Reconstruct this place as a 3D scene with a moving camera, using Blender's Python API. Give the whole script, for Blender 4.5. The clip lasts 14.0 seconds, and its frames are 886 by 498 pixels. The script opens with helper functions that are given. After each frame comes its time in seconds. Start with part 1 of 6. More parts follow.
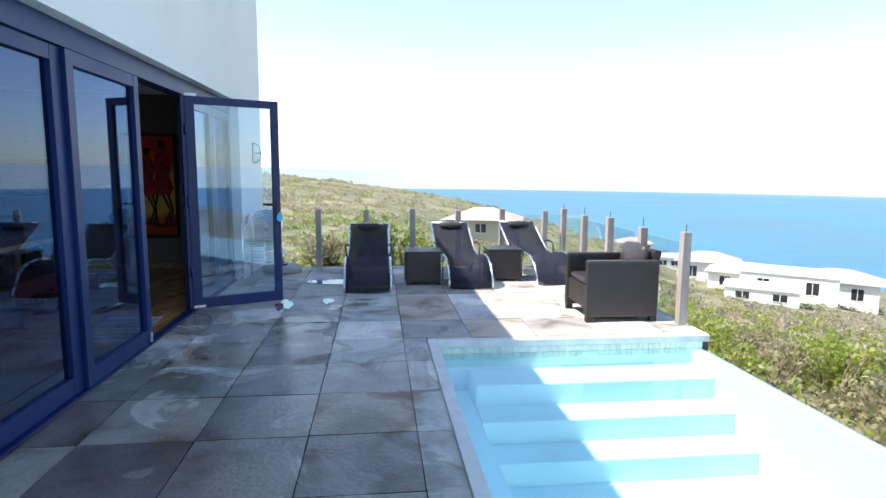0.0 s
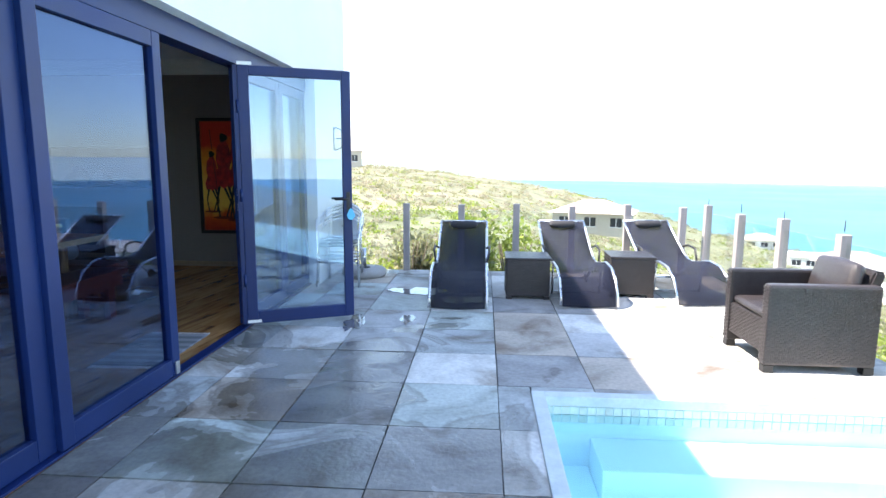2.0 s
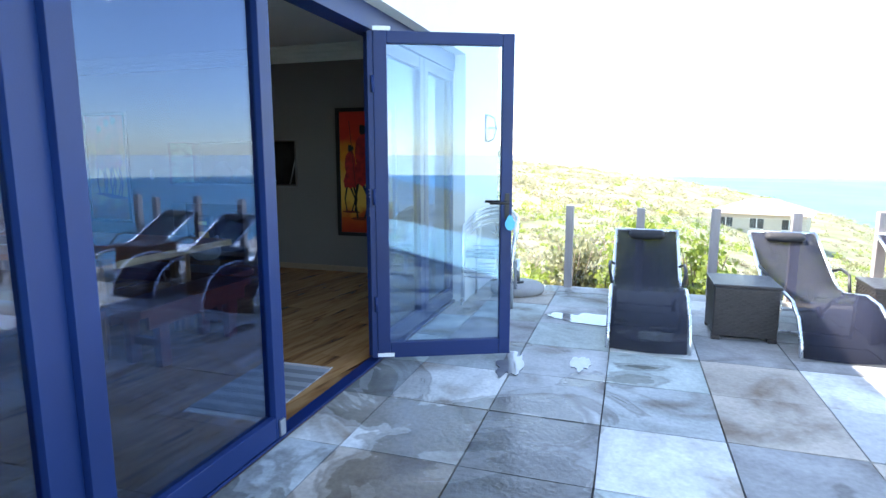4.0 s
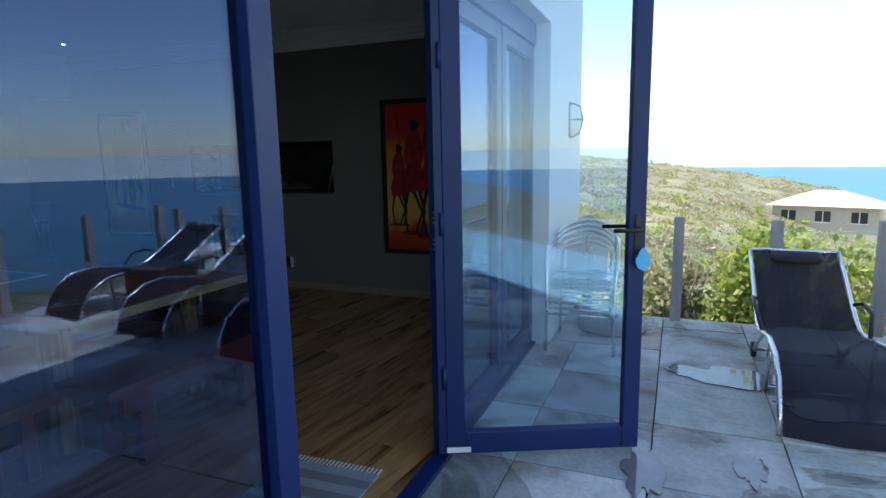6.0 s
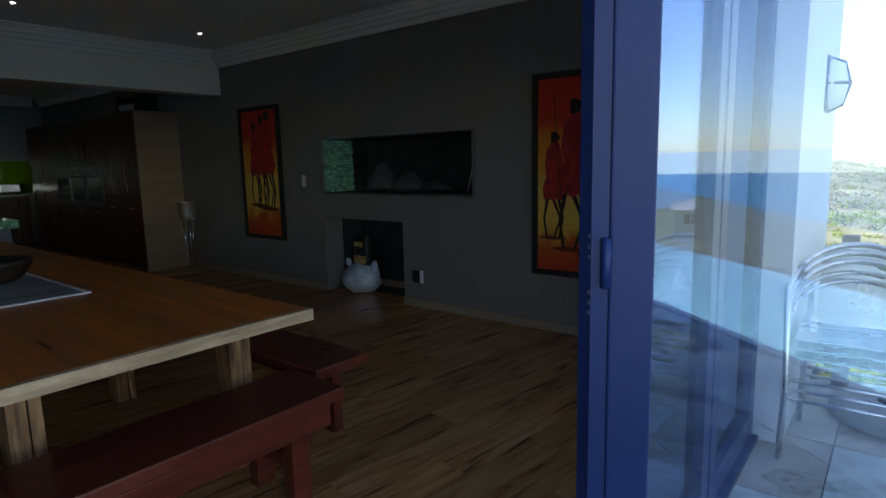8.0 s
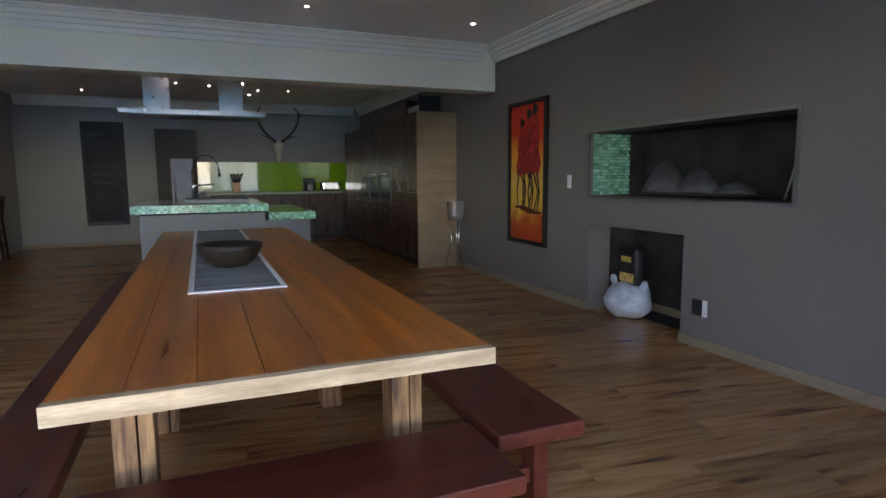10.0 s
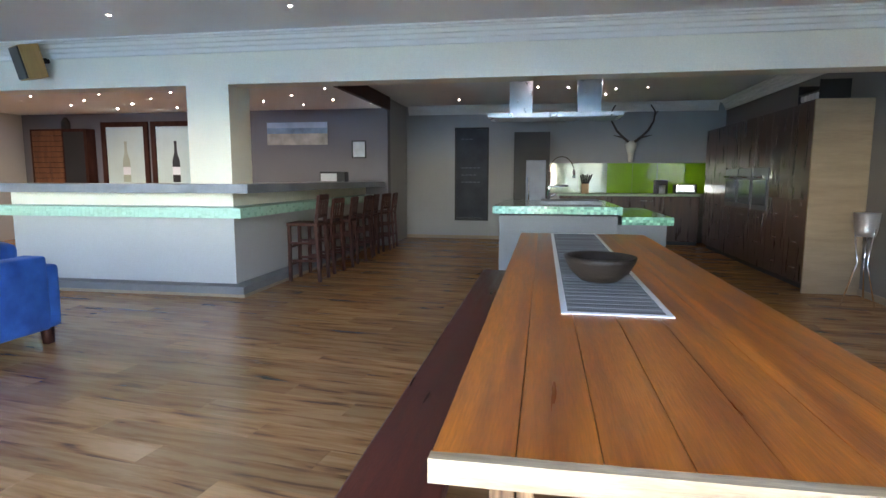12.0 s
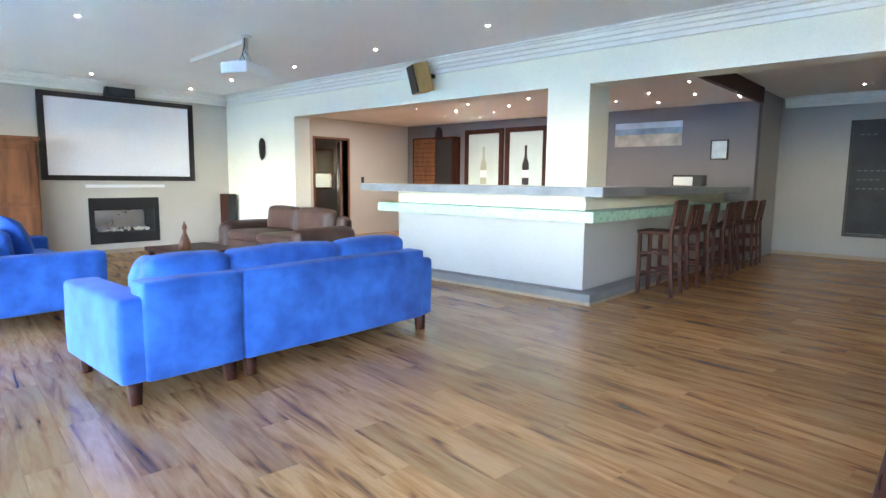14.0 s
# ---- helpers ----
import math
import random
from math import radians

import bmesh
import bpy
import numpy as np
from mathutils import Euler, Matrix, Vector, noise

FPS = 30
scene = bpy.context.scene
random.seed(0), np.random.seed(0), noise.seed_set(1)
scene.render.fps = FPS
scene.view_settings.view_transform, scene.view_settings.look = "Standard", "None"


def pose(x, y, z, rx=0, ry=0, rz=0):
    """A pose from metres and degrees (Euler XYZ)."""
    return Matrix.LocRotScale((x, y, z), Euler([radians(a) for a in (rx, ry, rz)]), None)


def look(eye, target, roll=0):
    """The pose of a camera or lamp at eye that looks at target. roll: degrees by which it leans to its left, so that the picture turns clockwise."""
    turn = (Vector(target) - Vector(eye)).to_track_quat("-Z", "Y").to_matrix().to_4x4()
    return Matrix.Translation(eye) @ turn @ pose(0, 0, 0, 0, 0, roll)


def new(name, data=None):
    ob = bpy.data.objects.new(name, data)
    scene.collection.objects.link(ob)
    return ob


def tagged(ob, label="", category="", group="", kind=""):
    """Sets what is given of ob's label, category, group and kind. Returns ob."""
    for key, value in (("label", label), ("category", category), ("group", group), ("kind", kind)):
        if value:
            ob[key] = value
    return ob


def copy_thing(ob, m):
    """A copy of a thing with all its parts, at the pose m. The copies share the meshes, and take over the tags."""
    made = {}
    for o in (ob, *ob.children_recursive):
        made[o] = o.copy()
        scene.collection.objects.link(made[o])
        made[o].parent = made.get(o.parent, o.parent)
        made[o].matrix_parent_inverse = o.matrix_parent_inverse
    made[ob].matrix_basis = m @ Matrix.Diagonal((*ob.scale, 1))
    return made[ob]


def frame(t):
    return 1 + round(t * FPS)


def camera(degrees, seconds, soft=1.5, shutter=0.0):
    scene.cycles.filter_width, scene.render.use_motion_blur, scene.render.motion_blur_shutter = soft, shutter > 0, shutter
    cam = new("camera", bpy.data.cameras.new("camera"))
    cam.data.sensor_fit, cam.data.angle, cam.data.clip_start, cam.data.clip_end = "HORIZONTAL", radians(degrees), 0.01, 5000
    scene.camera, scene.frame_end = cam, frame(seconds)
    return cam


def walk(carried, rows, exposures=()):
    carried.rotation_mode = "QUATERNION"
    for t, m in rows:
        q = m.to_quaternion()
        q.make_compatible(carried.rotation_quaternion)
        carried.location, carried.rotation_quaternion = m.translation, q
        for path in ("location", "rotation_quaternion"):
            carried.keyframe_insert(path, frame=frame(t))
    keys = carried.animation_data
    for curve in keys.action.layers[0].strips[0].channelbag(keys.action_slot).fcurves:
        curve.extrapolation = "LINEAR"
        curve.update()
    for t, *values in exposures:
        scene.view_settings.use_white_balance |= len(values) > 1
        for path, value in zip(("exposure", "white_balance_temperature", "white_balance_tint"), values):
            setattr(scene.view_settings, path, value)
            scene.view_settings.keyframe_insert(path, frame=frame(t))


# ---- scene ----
cam = camera(75.2, 14.0)
PATH = [
    (0, (0.044, -0.051, 1.402), (0.268, 1.919, 1.141), 0.5),
    (0.5, (0.123, 0.282, 1.382), (0.249, 2.259, 1.110), 0.4),
    (1, (0.163, 0.646, 1.386), (0.202, 2.625, 1.102), 0.4),
    (1.5, (0.174, 1.001, 1.384), (0.115, 2.980, 1.096), 0.3),
    (2, (0.150, 1.311, 1.361), (0.011, 3.284, 1.068), 0.3),
    (2.5, (0.114, 1.657, 1.341), (-0.173, 3.615, 1.047), 0.2),
    (3, (0.023, 1.934, 1.336), (-0.420, 3.861, 1.037), -0.0),
    (3.5, (-0.111, 2.199, 1.332), (-0.652, 4.101, 1.030), 0.1),
    (6, (-0.858, 3.542, 1.395), (-1.604, 5.369, 1.073), -1.1),
    (6.5, (-1.035, 3.824, 1.355), (-1.818, 5.637, 1.043), -0.9),
    (7, (-1.135, 4.117, 1.366), (-2.036, 5.875, 1.053), -1.2),
    (9.5, (-1.717, 5.421, 1.190), (-3.330, 6.357, 0.951), -0.5),
    (10, (-1.835, 5.478, 1.191), (-3.556, 6.197, 0.958), -0.4),
    (10.5, (-1.953, 5.504, 1.193), (-3.768, 5.937, 0.961), -0.2),
    (11, (-2.049, 5.469, 1.199), (-3.909, 5.614, 0.969), -0.1),
    (11.5, (-2.146, 5.397, 1.204), (-4.010, 5.307, 0.977), 0.1),
    (12, (-2.264, 5.331, 1.215), (-4.103, 5.012, 0.985), 0.1),
    (12.5, (-2.391, 5.248, 1.230), (-4.153, 4.633, 0.998), 0.2),
    (13, (-2.490, 5.176, 1.217), (-4.129, 4.284, 0.989), 0.0),
    (13.5, (-2.519, 5.053, 1.182), (-4.037, 3.966, 0.963), 0.2),
    (14, (-2.545, 4.929, 1.205), (-3.940, 3.688, 0.981), 0.6),
]
walk(cam, [(t, look(eye, target, roll)) for t, eye, target, roll in PATH], [(0, 1.15, 7050, 14), (1.5, 1.8, 7000, 13), (2.2, 2.1, 6950, 13), (3.5, 2.5, 6900, 12), (6, 1.3, 7000, 11), (7, 1.2, 7000, 11), (9.5, 3.45, 7700, 27), (11, 4.4, 7550, 25), (12.5, 5.15, 7400, 23), (14, 5.65, 7500, 21)])

# ---- world and sun ----
world = bpy.data.worlds.new("world")
scene.world = world
world.use_nodes = True
wn = world.node_tree
sky = wn.nodes.new("ShaderNodeTexSky")
sky.sky_type = "NISHITA"
sky.sun_disc = False
SUN_EL, SUN_AZ = 58.0, 268.0      # degrees; azimuth clockwise from +y
sky.sun_elevation = radians(SUN_EL)
sky.sun_rotation = radians(SUN_AZ)
sky.altitude = 60
sky.dust_density = 0.4
wn.links.new(sky.outputs[0], wn.nodes["Background"].inputs[0])
wn.nodes["Background"].inputs[1].default_value = 0.15
sun_data = bpy.data.lights.new("sun", "SUN")
sun_data.energy, sun_data.angle, sun_data.color = 4.2, radians(0.5), (1.0, 0.96, 0.9)
sun = new("sun", sun_data)
_e, _a = radians(SUN_EL), radians(SUN_AZ)
_d = Vector((math.sin(_a) * math.cos(_e), math.cos(_a) * math.cos(_e), math.sin(_e)))
sun.matrix_world = look(_d * 30, (0, 0, 0))


# ---- materials ----
def nodes_of(name):
    m = bpy.data.materials.new(name)
    m.use_nodes = True
    nt = m.node_tree
    return m, nt, nt.nodes["Principled BSDF"]


def shade(c, k):
    return tuple(min(1.0, max(0.0, v * k)) for v in c[:3]) + (1.0,)


def mat(name, c, rough=0.6, metal=0.0, var=0.12, scale=3.0, bump=0.15, fine=60.0, c2=None, stretch=(1, 1, 1),
        rand=0.0, world_space=False, coat=0.0, spec=0.5, sheen=0.0, grain=0.0, mask=0.5):
    """Two scales of noise on colour, a fine bump, and a varying roughness."""
    m, nt, p = nodes_of(name)
    N, L = nt.nodes.new, nt.links.new
    if world_space:
        vec = N("ShaderNodeNewGeometry").outputs["Position"]
    else:
        vec = N("ShaderNodeTexCoord").outputs["Object"]
    mp = N("ShaderNodeMapping")
    mp.inputs["Scale"].default_value = stretch
    L(vec, mp.inputs["Vector"])
    info = N("ShaderNodeObjectInfo")
    geo = N("ShaderNodeNewGeometry")
    add = N("ShaderNodeMath")
    L(info.outputs["Random"], add.inputs[0])
    L(geo.outputs["Random Per Island"], add.inputs[1])
    if rand:
        off = N("ShaderNodeVectorMath")
        off.operation = "ADD"
        mul = N("ShaderNodeMath")
        mul.operation = "MULTIPLY"
        L(add.outputs[0], mul.inputs[0])
        mul.inputs[1].default_value = 37.0
        L(mp.outputs[0], off.inputs[0])
        L(mul.outputs[0], off.inputs[1])
        src = off.outputs[0]
    else:
        src = mp.outputs[0]
    big, small = N("ShaderNodeTexNoise"), N("ShaderNodeTexNoise")
    for n, sc, det in ((big, scale, 5), (small, fine, 3)):
        n.inputs["Scale"].default_value = sc
        n.inputs["Detail"].default_value = det
        L(src, n.inputs["Vector"])
    ramp = N("ShaderNodeValToRGB")
    a, b = shade(c, 1 - var), (tuple(c2) + (1,) if c2 else shade(c, 1 + var))
    ramp.color_ramp.elements[0].position, ramp.color_ramp.elements[1].position = mask - 0.2, mask + 0.2
    ramp.color_ramp.elements[0].color, ramp.color_ramp.elements[1].color = a, b
    L(big.outputs["Fac"], ramp.inputs[0])
    col = ramp.outputs[0]
    hsv = N("ShaderNodeHueSaturation")
    L(col, hsv.inputs["Color"])
    val = N("ShaderNodeMapRange")
    L(small.outputs["Fac"], val.inputs["Value"])
    val.inputs["From Min"].default_value, val.inputs["From Max"].default_value = 0.3, 0.7
    g = 0.05 + grain
    val.inputs["To Min"].default_value, val.inputs["To Max"].default_value = 1 - g, 1 + g
    if rand:
        rr = N("ShaderNodeMath")
        rr.operation = "FRACT"
        L(add.outputs[0], rr.inputs[0])
        r2 = N("ShaderNodeMapRange")
        L(rr.outputs[0], r2.inputs["Value"])
        r2.inputs["To Min"].default_value, r2.inputs["To Max"].default_value = 1 - rand, 1 + rand
        mm = N("ShaderNodeMath")
        mm.operation = "MULTIPLY"
        L(val.outputs[0], mm.inputs[0])
        L(r2.outputs[0], mm.inputs[1])
        L(mm.outputs[0], hsv.inputs["Value"])
    else:
        L(val.outputs[0], hsv.inputs["Value"])
    L(hsv.outputs[0], p.inputs["Base Color"])
    rg = N("ShaderNodeMapRange")
    L(big.outputs["Fac"], rg.inputs["Value"])
    rg.inputs["To Min"].default_value, rg.inputs["To Max"].default_value = max(0.02, rough - 0.12), min(1, rough + 0.12)
    L(rg.outputs[0], p.inputs["Roughness"])
    p.inputs["Metallic"].default_value = metal
    p.inputs["Coat Weight"].default_value = coat
    p.inputs["Specular IOR Level"].default_value = spec
    p.inputs["Sheen Weight"].default_value = sheen
    if bump:
        bp = N("ShaderNodeBump")
        bp.inputs["Strength"].default_value = bump
        bp.inputs["Distance"].default_value = 0.01
        L(small.outputs["Fac"], bp.inputs["Height"])
        L(bp.outputs[0], p.inputs["Normal"])
    return m


def glow(name, c, strength):
    m, nt, p = nodes_of(name)
    p.inputs["Base Color"].default_value = (*c, 1)
    p.inputs["Emission Color"].default_value = (*c, 1)
    p.inputs["Emission Strength"].default_value = strength
    return m


def glass_mat(name, tint, base=0.05, sheen_tint=(1, 1, 1)):
    m, nt, p = nodes_of(name)
    N, L = nt.nodes.new, nt.links.new
    tr, gl, mix, lw, pw = N("ShaderNodeBsdfTransparent"), N("ShaderNodeBsdfGlossy"), N("ShaderNodeMixShader"), N("ShaderNodeLayerWeight"), N("ShaderNodeMath")
    tr.inputs[0].default_value = (*tint, 1)
    gl.inputs["Roughness"].default_value = 0.0
    gl.inputs["Color"].default_value = (*sheen_tint, 1)
    lw.inputs["Blend"].default_value = 0.5
    pw.operation = "POWER"
    L(lw.outputs["Facing"], pw.inputs[0])
    pw.inputs[1].default_value = 4.0
    mr = N("ShaderNodeMapRange")
    L(pw.outputs[0], mr.inputs["Value"])
    mr.inputs["To Min"].default_value, mr.inputs["To Max"].default_value = base, 0.9
    L(mr.outputs[0], mix.inputs[0])
    L(tr.outputs[0], mix.inputs[1])
    L(gl.outputs[0], mix.inputs[2])
    L(mix.outputs[0], nt.nodes["Material Output"].inputs["Surface"])
    return m


def water_mat(name):
    m, nt, p = nodes_of(name)
    N, L = nt.nodes.new, nt.links.new
    tr, gl, mix, lw, pw = N("ShaderNodeBsdfTransparent"), N("ShaderNodeBsdfGlossy"), N("ShaderNodeMixShader"), N("ShaderNodeLayerWeight"), N("ShaderNodeMath")
    tr.inputs[0].default_value = (0.85, 0.965, 0.985, 1)
    gl.inputs["Roughness"].default_value = 0.03
    nz, bp = N("ShaderNodeTexNoise"), N("ShaderNodeBump")
    nz.inputs["Scale"].default_value = 5
    L(N("ShaderNodeTexCoord").outputs["Object"], nz.inputs["Vector"])
    bp.inputs["Strength"].default_value, bp.inputs["Distance"].default_value = 0.15, 0.01
    L(nz.outputs["Fac"], bp.inputs["Height"])
    L(bp.outputs[0], gl.inputs["Normal"])
    pw.operation = "POWER"
    L(lw.outputs["Facing"], pw.inputs[0])
    pw.inputs[1].default_value = 5.0
    mr = N("ShaderNodeMapRange")
    L(pw.outputs[0], mr.inputs["Value"])
    mr.inputs["To Min"].default_value, mr.inputs["To Max"].default_value = 0.03, 1.0
    L(mr.outputs[0], mix.inputs[0])
    L(tr.outputs[0], mix.inputs[1])
    L(gl.outputs[0], mix.inputs[2])
    L(mix.outputs[0], nt.nodes["Material Output"].inputs["Surface"])
    return m


BOARD_TURN = -7.0      # degrees by which the floor boards lie off the walls


def plank_mat(name):
    """Oak laminate: long streaks along y, knots, a tone of its own for each board."""
    m, nt, p = nodes_of(name)
    N, L = nt.nodes.new, nt.links.new
    pos, info, geo = N("ShaderNodeNewGeometry"), N("ShaderNodeObjectInfo"), N("ShaderNodeNewGeometry")
    add, mul, off, mp = N("ShaderNodeMath"), N("ShaderNodeMath"), N("ShaderNodeVectorMath"), N("ShaderNodeMapping")
    L(info.outputs["Random"], add.inputs[0])
    L(geo.outputs["Random Per Island"], add.inputs[1])
    mul.operation = "MULTIPLY"
    L(add.outputs[0], mul.inputs[0])
    mul.inputs[1].default_value = 53
    off.operation = "ADD"
    L(pos.outputs["Position"], off.inputs[0])
    L(mul.outputs[0], off.inputs[1])
    mp.inputs["Scale"].default_value = (11.0, 1.2, 1.0)
    turn = N("ShaderNodeMapping")
    turn.inputs["Rotation"].default_value = (0, 0, radians(-BOARD_TURN))
    L(off.outputs[0], turn.inputs["Vector"])
    L(turn.outputs[0], mp.inputs["Vector"])
    n1, n2 = N("ShaderNodeTexNoise"), N("ShaderNodeTexNoise")
    n1.inputs["Scale"].default_value, n1.inputs["Detail"].default_value, n1.inputs["Distortion"].default_value = 1.6, 4, 0.7
    n2.inputs["Scale"].default_value, n2.inputs["Detail"].default_value = 9, 4
    L(mp.outputs[0], n1.inputs["Vector"])
    L(mp.outputs[0], n2.inputs["Vector"])
    ramp = N("ShaderNodeValToRGB")
    e = ramp.color_ramp.elements
    e[0].position, e[0].color = 0.28, (0.10, 0.047, 0.025, 1)
    e[1].position, e[1].color = 0.60, (0.49, 0.255, 0.105, 1)
    k = ramp.color_ramp.elements.new(0.42)
    k.color = (0.38, 0.172, 0.060, 1)
    L(n1.outputs["Fac"], ramp.inputs[0])
    hsv, fr, r2, mm, v2 = N("ShaderNodeHueSaturation"), N("ShaderNodeMath"), N("ShaderNodeMapRange"), N("ShaderNodeMath"), N("ShaderNodeMapRange")
    fr.operation = "FRACT"
    L(add.outputs[0], fr.inputs[0])
    L(fr.outputs[0], r2.inputs["Value"])
    r2.inputs["To Min"].default_value, r2.inputs["To Max"].default_value = 0.8, 1.2
    L(n2.outputs["Fac"], v2.inputs["Value"])
    v2.inputs["To Min"].default_value, v2.inputs["To Max"].default_value = 0.82, 1.18
    mm.operation = "MULTIPLY"
    L(r2.outputs[0], mm.inputs[0])
    L(v2.outputs[0], mm.inputs[1])
    L(mm.outputs[0], hsv.inputs["Value"])
    L(ramp.outputs[0], hsv.inputs["Color"])
    L(hsv.outputs[0], p.inputs["Base Color"])
    p.inputs["Roughness"].default_value = 0.25
    bp = N("ShaderNodeBump")
    bp.inputs["Strength"].default_value, bp.inputs["Distance"].default_value = 0.12, 0.004
    L(n1.outputs["Fac"], bp.inputs["Height"])
    L(bp.outputs[0], p.inputs["Normal"])
    return m


def slab_mat(name):
    """Riven sandstone paving with brown stains and wet, dark, glossy patches."""
    m, nt, p = nodes_of(name)
    N, L = nt.nodes.new, nt.links.new
    pos, info = N("ShaderNodeNewGeometry"), N("ShaderNodeObjectInfo")
    off, mul = N("ShaderNodeVectorMath"), N("ShaderNodeMath")
    mul.operation = "MULTIPLY"
    L(info.outputs["Random"], mul.inputs[0])
    mul.inputs[1].default_value = 31
    off.operation = "ADD"
    L(pos.outputs["Position"], off.inputs[0])
    L(mul.outputs[0], off.inputs[1])
    n1, n2, n3 = (N("ShaderNodeTexNoise") for _ in range(3))
    n1.inputs["Scale"].default_value, n1.inputs["Detail"].default_value, n1.inputs["Distortion"].default_value = 2.2, 7, 0.6
    n2.inputs["Scale"].default_value, n2.inputs["Detail"].default_value = 38, 5
    n3.inputs["Scale"].default_value, n3.inputs["Detail"].default_value, n3.inputs["Distortion"].default_value = 1.15, 5, 1.0
    L(off.outputs[0], n1.inputs["Vector"])
    L(off.outputs[0], n2.inputs["Vector"])
    L(pos.outputs["Position"], n3.inputs["Vector"])
    ramp = N("ShaderNodeValToRGB")
    e = ramp.color_ramp.elements
    e[0].position, e[0].color = 0.31, (0.25, 0.205, 0.165, 1)
    e[1].position, e[1].color = 0.58, (0.60, 0.60, 0.585, 1)
    k = e.new(0.45)
    k.color = (0.46, 0.46, 0.445, 1)
    L(n1.outputs["Fac"], ramp.inputs[0])
    tone = N("ShaderNodeValToRGB")
    tone.color_ramp.interpolation = "CONSTANT"
    te = tone.color_ramp.elements
    te[0].position, te[0].color = 0.0, (0.92, 0.92, 0.92, 1)
    te[1].position, te[1].color = 0.85, (1.12, 1.10, 1.06, 1)
    for ps, c in ((0.22, (0.80, 0.84, 0.84, 1)), (0.42, (0.82, 0.72, 0.62, 1)), (0.58, (0.84, 0.92, 0.88, 1)), (0.72, (0.56, 0.55, 0.55, 1))):
        q = te.new(ps)
        q.color = c
    L(info.outputs["Random"], tone.inputs[0])
    own = N("ShaderNodeMix")
    own.data_type, own.blend_type = "RGBA", "MULTIPLY"
    own.inputs["Factor"].default_value = 1.0
    L(ramp.outputs[0], own.inputs["A"])
    L(tone.outputs[0], own.inputs["B"])
    # the wet ground lies near the house and the pool's side
    sep = N("ShaderNodeSeparateXYZ")
    L(pos.outputs["Position"], sep.inputs[0])
    reach = N("ShaderNodeMapRange")
    reach.inputs["From Min"].default_value, reach.inputs["From Max"].default_value = 7.2, 3.2
    reach.inputs["To Min"].default_value, reach.inputs["To Max"].default_value = -0.15, 0.105
    L(sep.outputs["Y"], reach.inputs["Value"])
    rx = N("ShaderNodeMapRange")
    rx.inputs["From Min"].default_value, rx.inputs["From Max"].default_value = -0.2, 0.7
    rx.inputs["To Min"].default_value, rx.inputs["To Max"].default_value = 0.0, -0.2
    L(sep.outputs["X"], rx.inputs["Value"])
    s1, s2 = N("ShaderNodeMath"), N("ShaderNodeMath")
    L(n3.outputs["Fac"], s1.inputs[0])
    L(reach.outputs[0], s1.inputs[1])
    L(s1.outputs[0], s2.inputs[0])
    L(rx.outputs[0], s2.inputs[1])
    wet = N("ShaderNodeMapRange")
    wet.inputs["From Min"].default_value, wet.inputs["From Max"].default_value = 0.455, 0.535
    L(s2.outputs[0], wet.inputs["Value"])
    rim = N("ShaderNodeValToRGB")
    re_ = rim.color_ramp.elements
    re_[0].position, re_[0].color = 0.455, (1, 1, 1, 1)
    re_[1].position, re_[1].color = 0.50, (1, 1, 1, 1)
    q = re_.new(0.475)
    q.color = (0.66, 0.63, 0.61, 1)
    L(s2.outputs[0], rim.inputs[0])
    tide = N("ShaderNodeMix")
    tide.data_type, tide.blend_type = "RGBA", "MULTIPLY"
    tide.inputs["Factor"].default_value = 1.0
    L(own.outputs["Result"], tide.inputs["A"])
    L(rim.outputs[0], tide.inputs["B"])
    dark = N("ShaderNodeMix")
    dark.data_type = "RGBA"
    dark.blend_type = "MULTIPLY"
    L(wet.outputs[0], dark.inputs["Factor"])
    L(tide.outputs["Result"], dark.inputs["A"])
    dark.inputs["B"].default_value = (0.46, 0.43, 0.39, 1)
    hsv, v2, r2, mm = N("ShaderNodeHueSaturation"), N("ShaderNodeMapRange"), N("ShaderNodeMapRange"), N("ShaderNodeMath")
    L(n2.outputs["Fac"], v2.inputs["Value"])
    v2.inputs["To Min"].default_value, v2.inputs["To Max"].default_value = 0.7, 1.3
    L(info.outputs["Random"], r2.inputs["Value"])
    r2.inputs["To Min"].default_value, r2.inputs["To Max"].default_value = 0.9, 1.1
    mm.operation = "MULTIPLY"
    L(v2.outputs[0], mm.inputs[0])
    L(r2.outputs[0], mm.inputs[1])
    L(mm.outputs[0], hsv.inputs["Value"])
    L(dark.outputs["Result"], hsv.inputs["Color"])
    L(hsv.outputs[0], p.inputs["Base Color"])
    ro = N("ShaderNodeMapRange")
    L(wet.outputs[0], ro.inputs["Value"])
    ro.inputs["To Min"].default_value, ro.inputs["To Max"].default_value = 0.72, 0.14
    L(ro.outputs[0], p.inputs["Roughness"])
    bp = N("ShaderNodeBump")
    bp.inputs["Strength"].default_value, bp.inputs["Distance"].default_value = 0.35, 0.01
    L(n2.outputs["Fac"], bp.inputs["Height"])
    L(bp.outputs[0], p.inputs["Normal"])
    return m


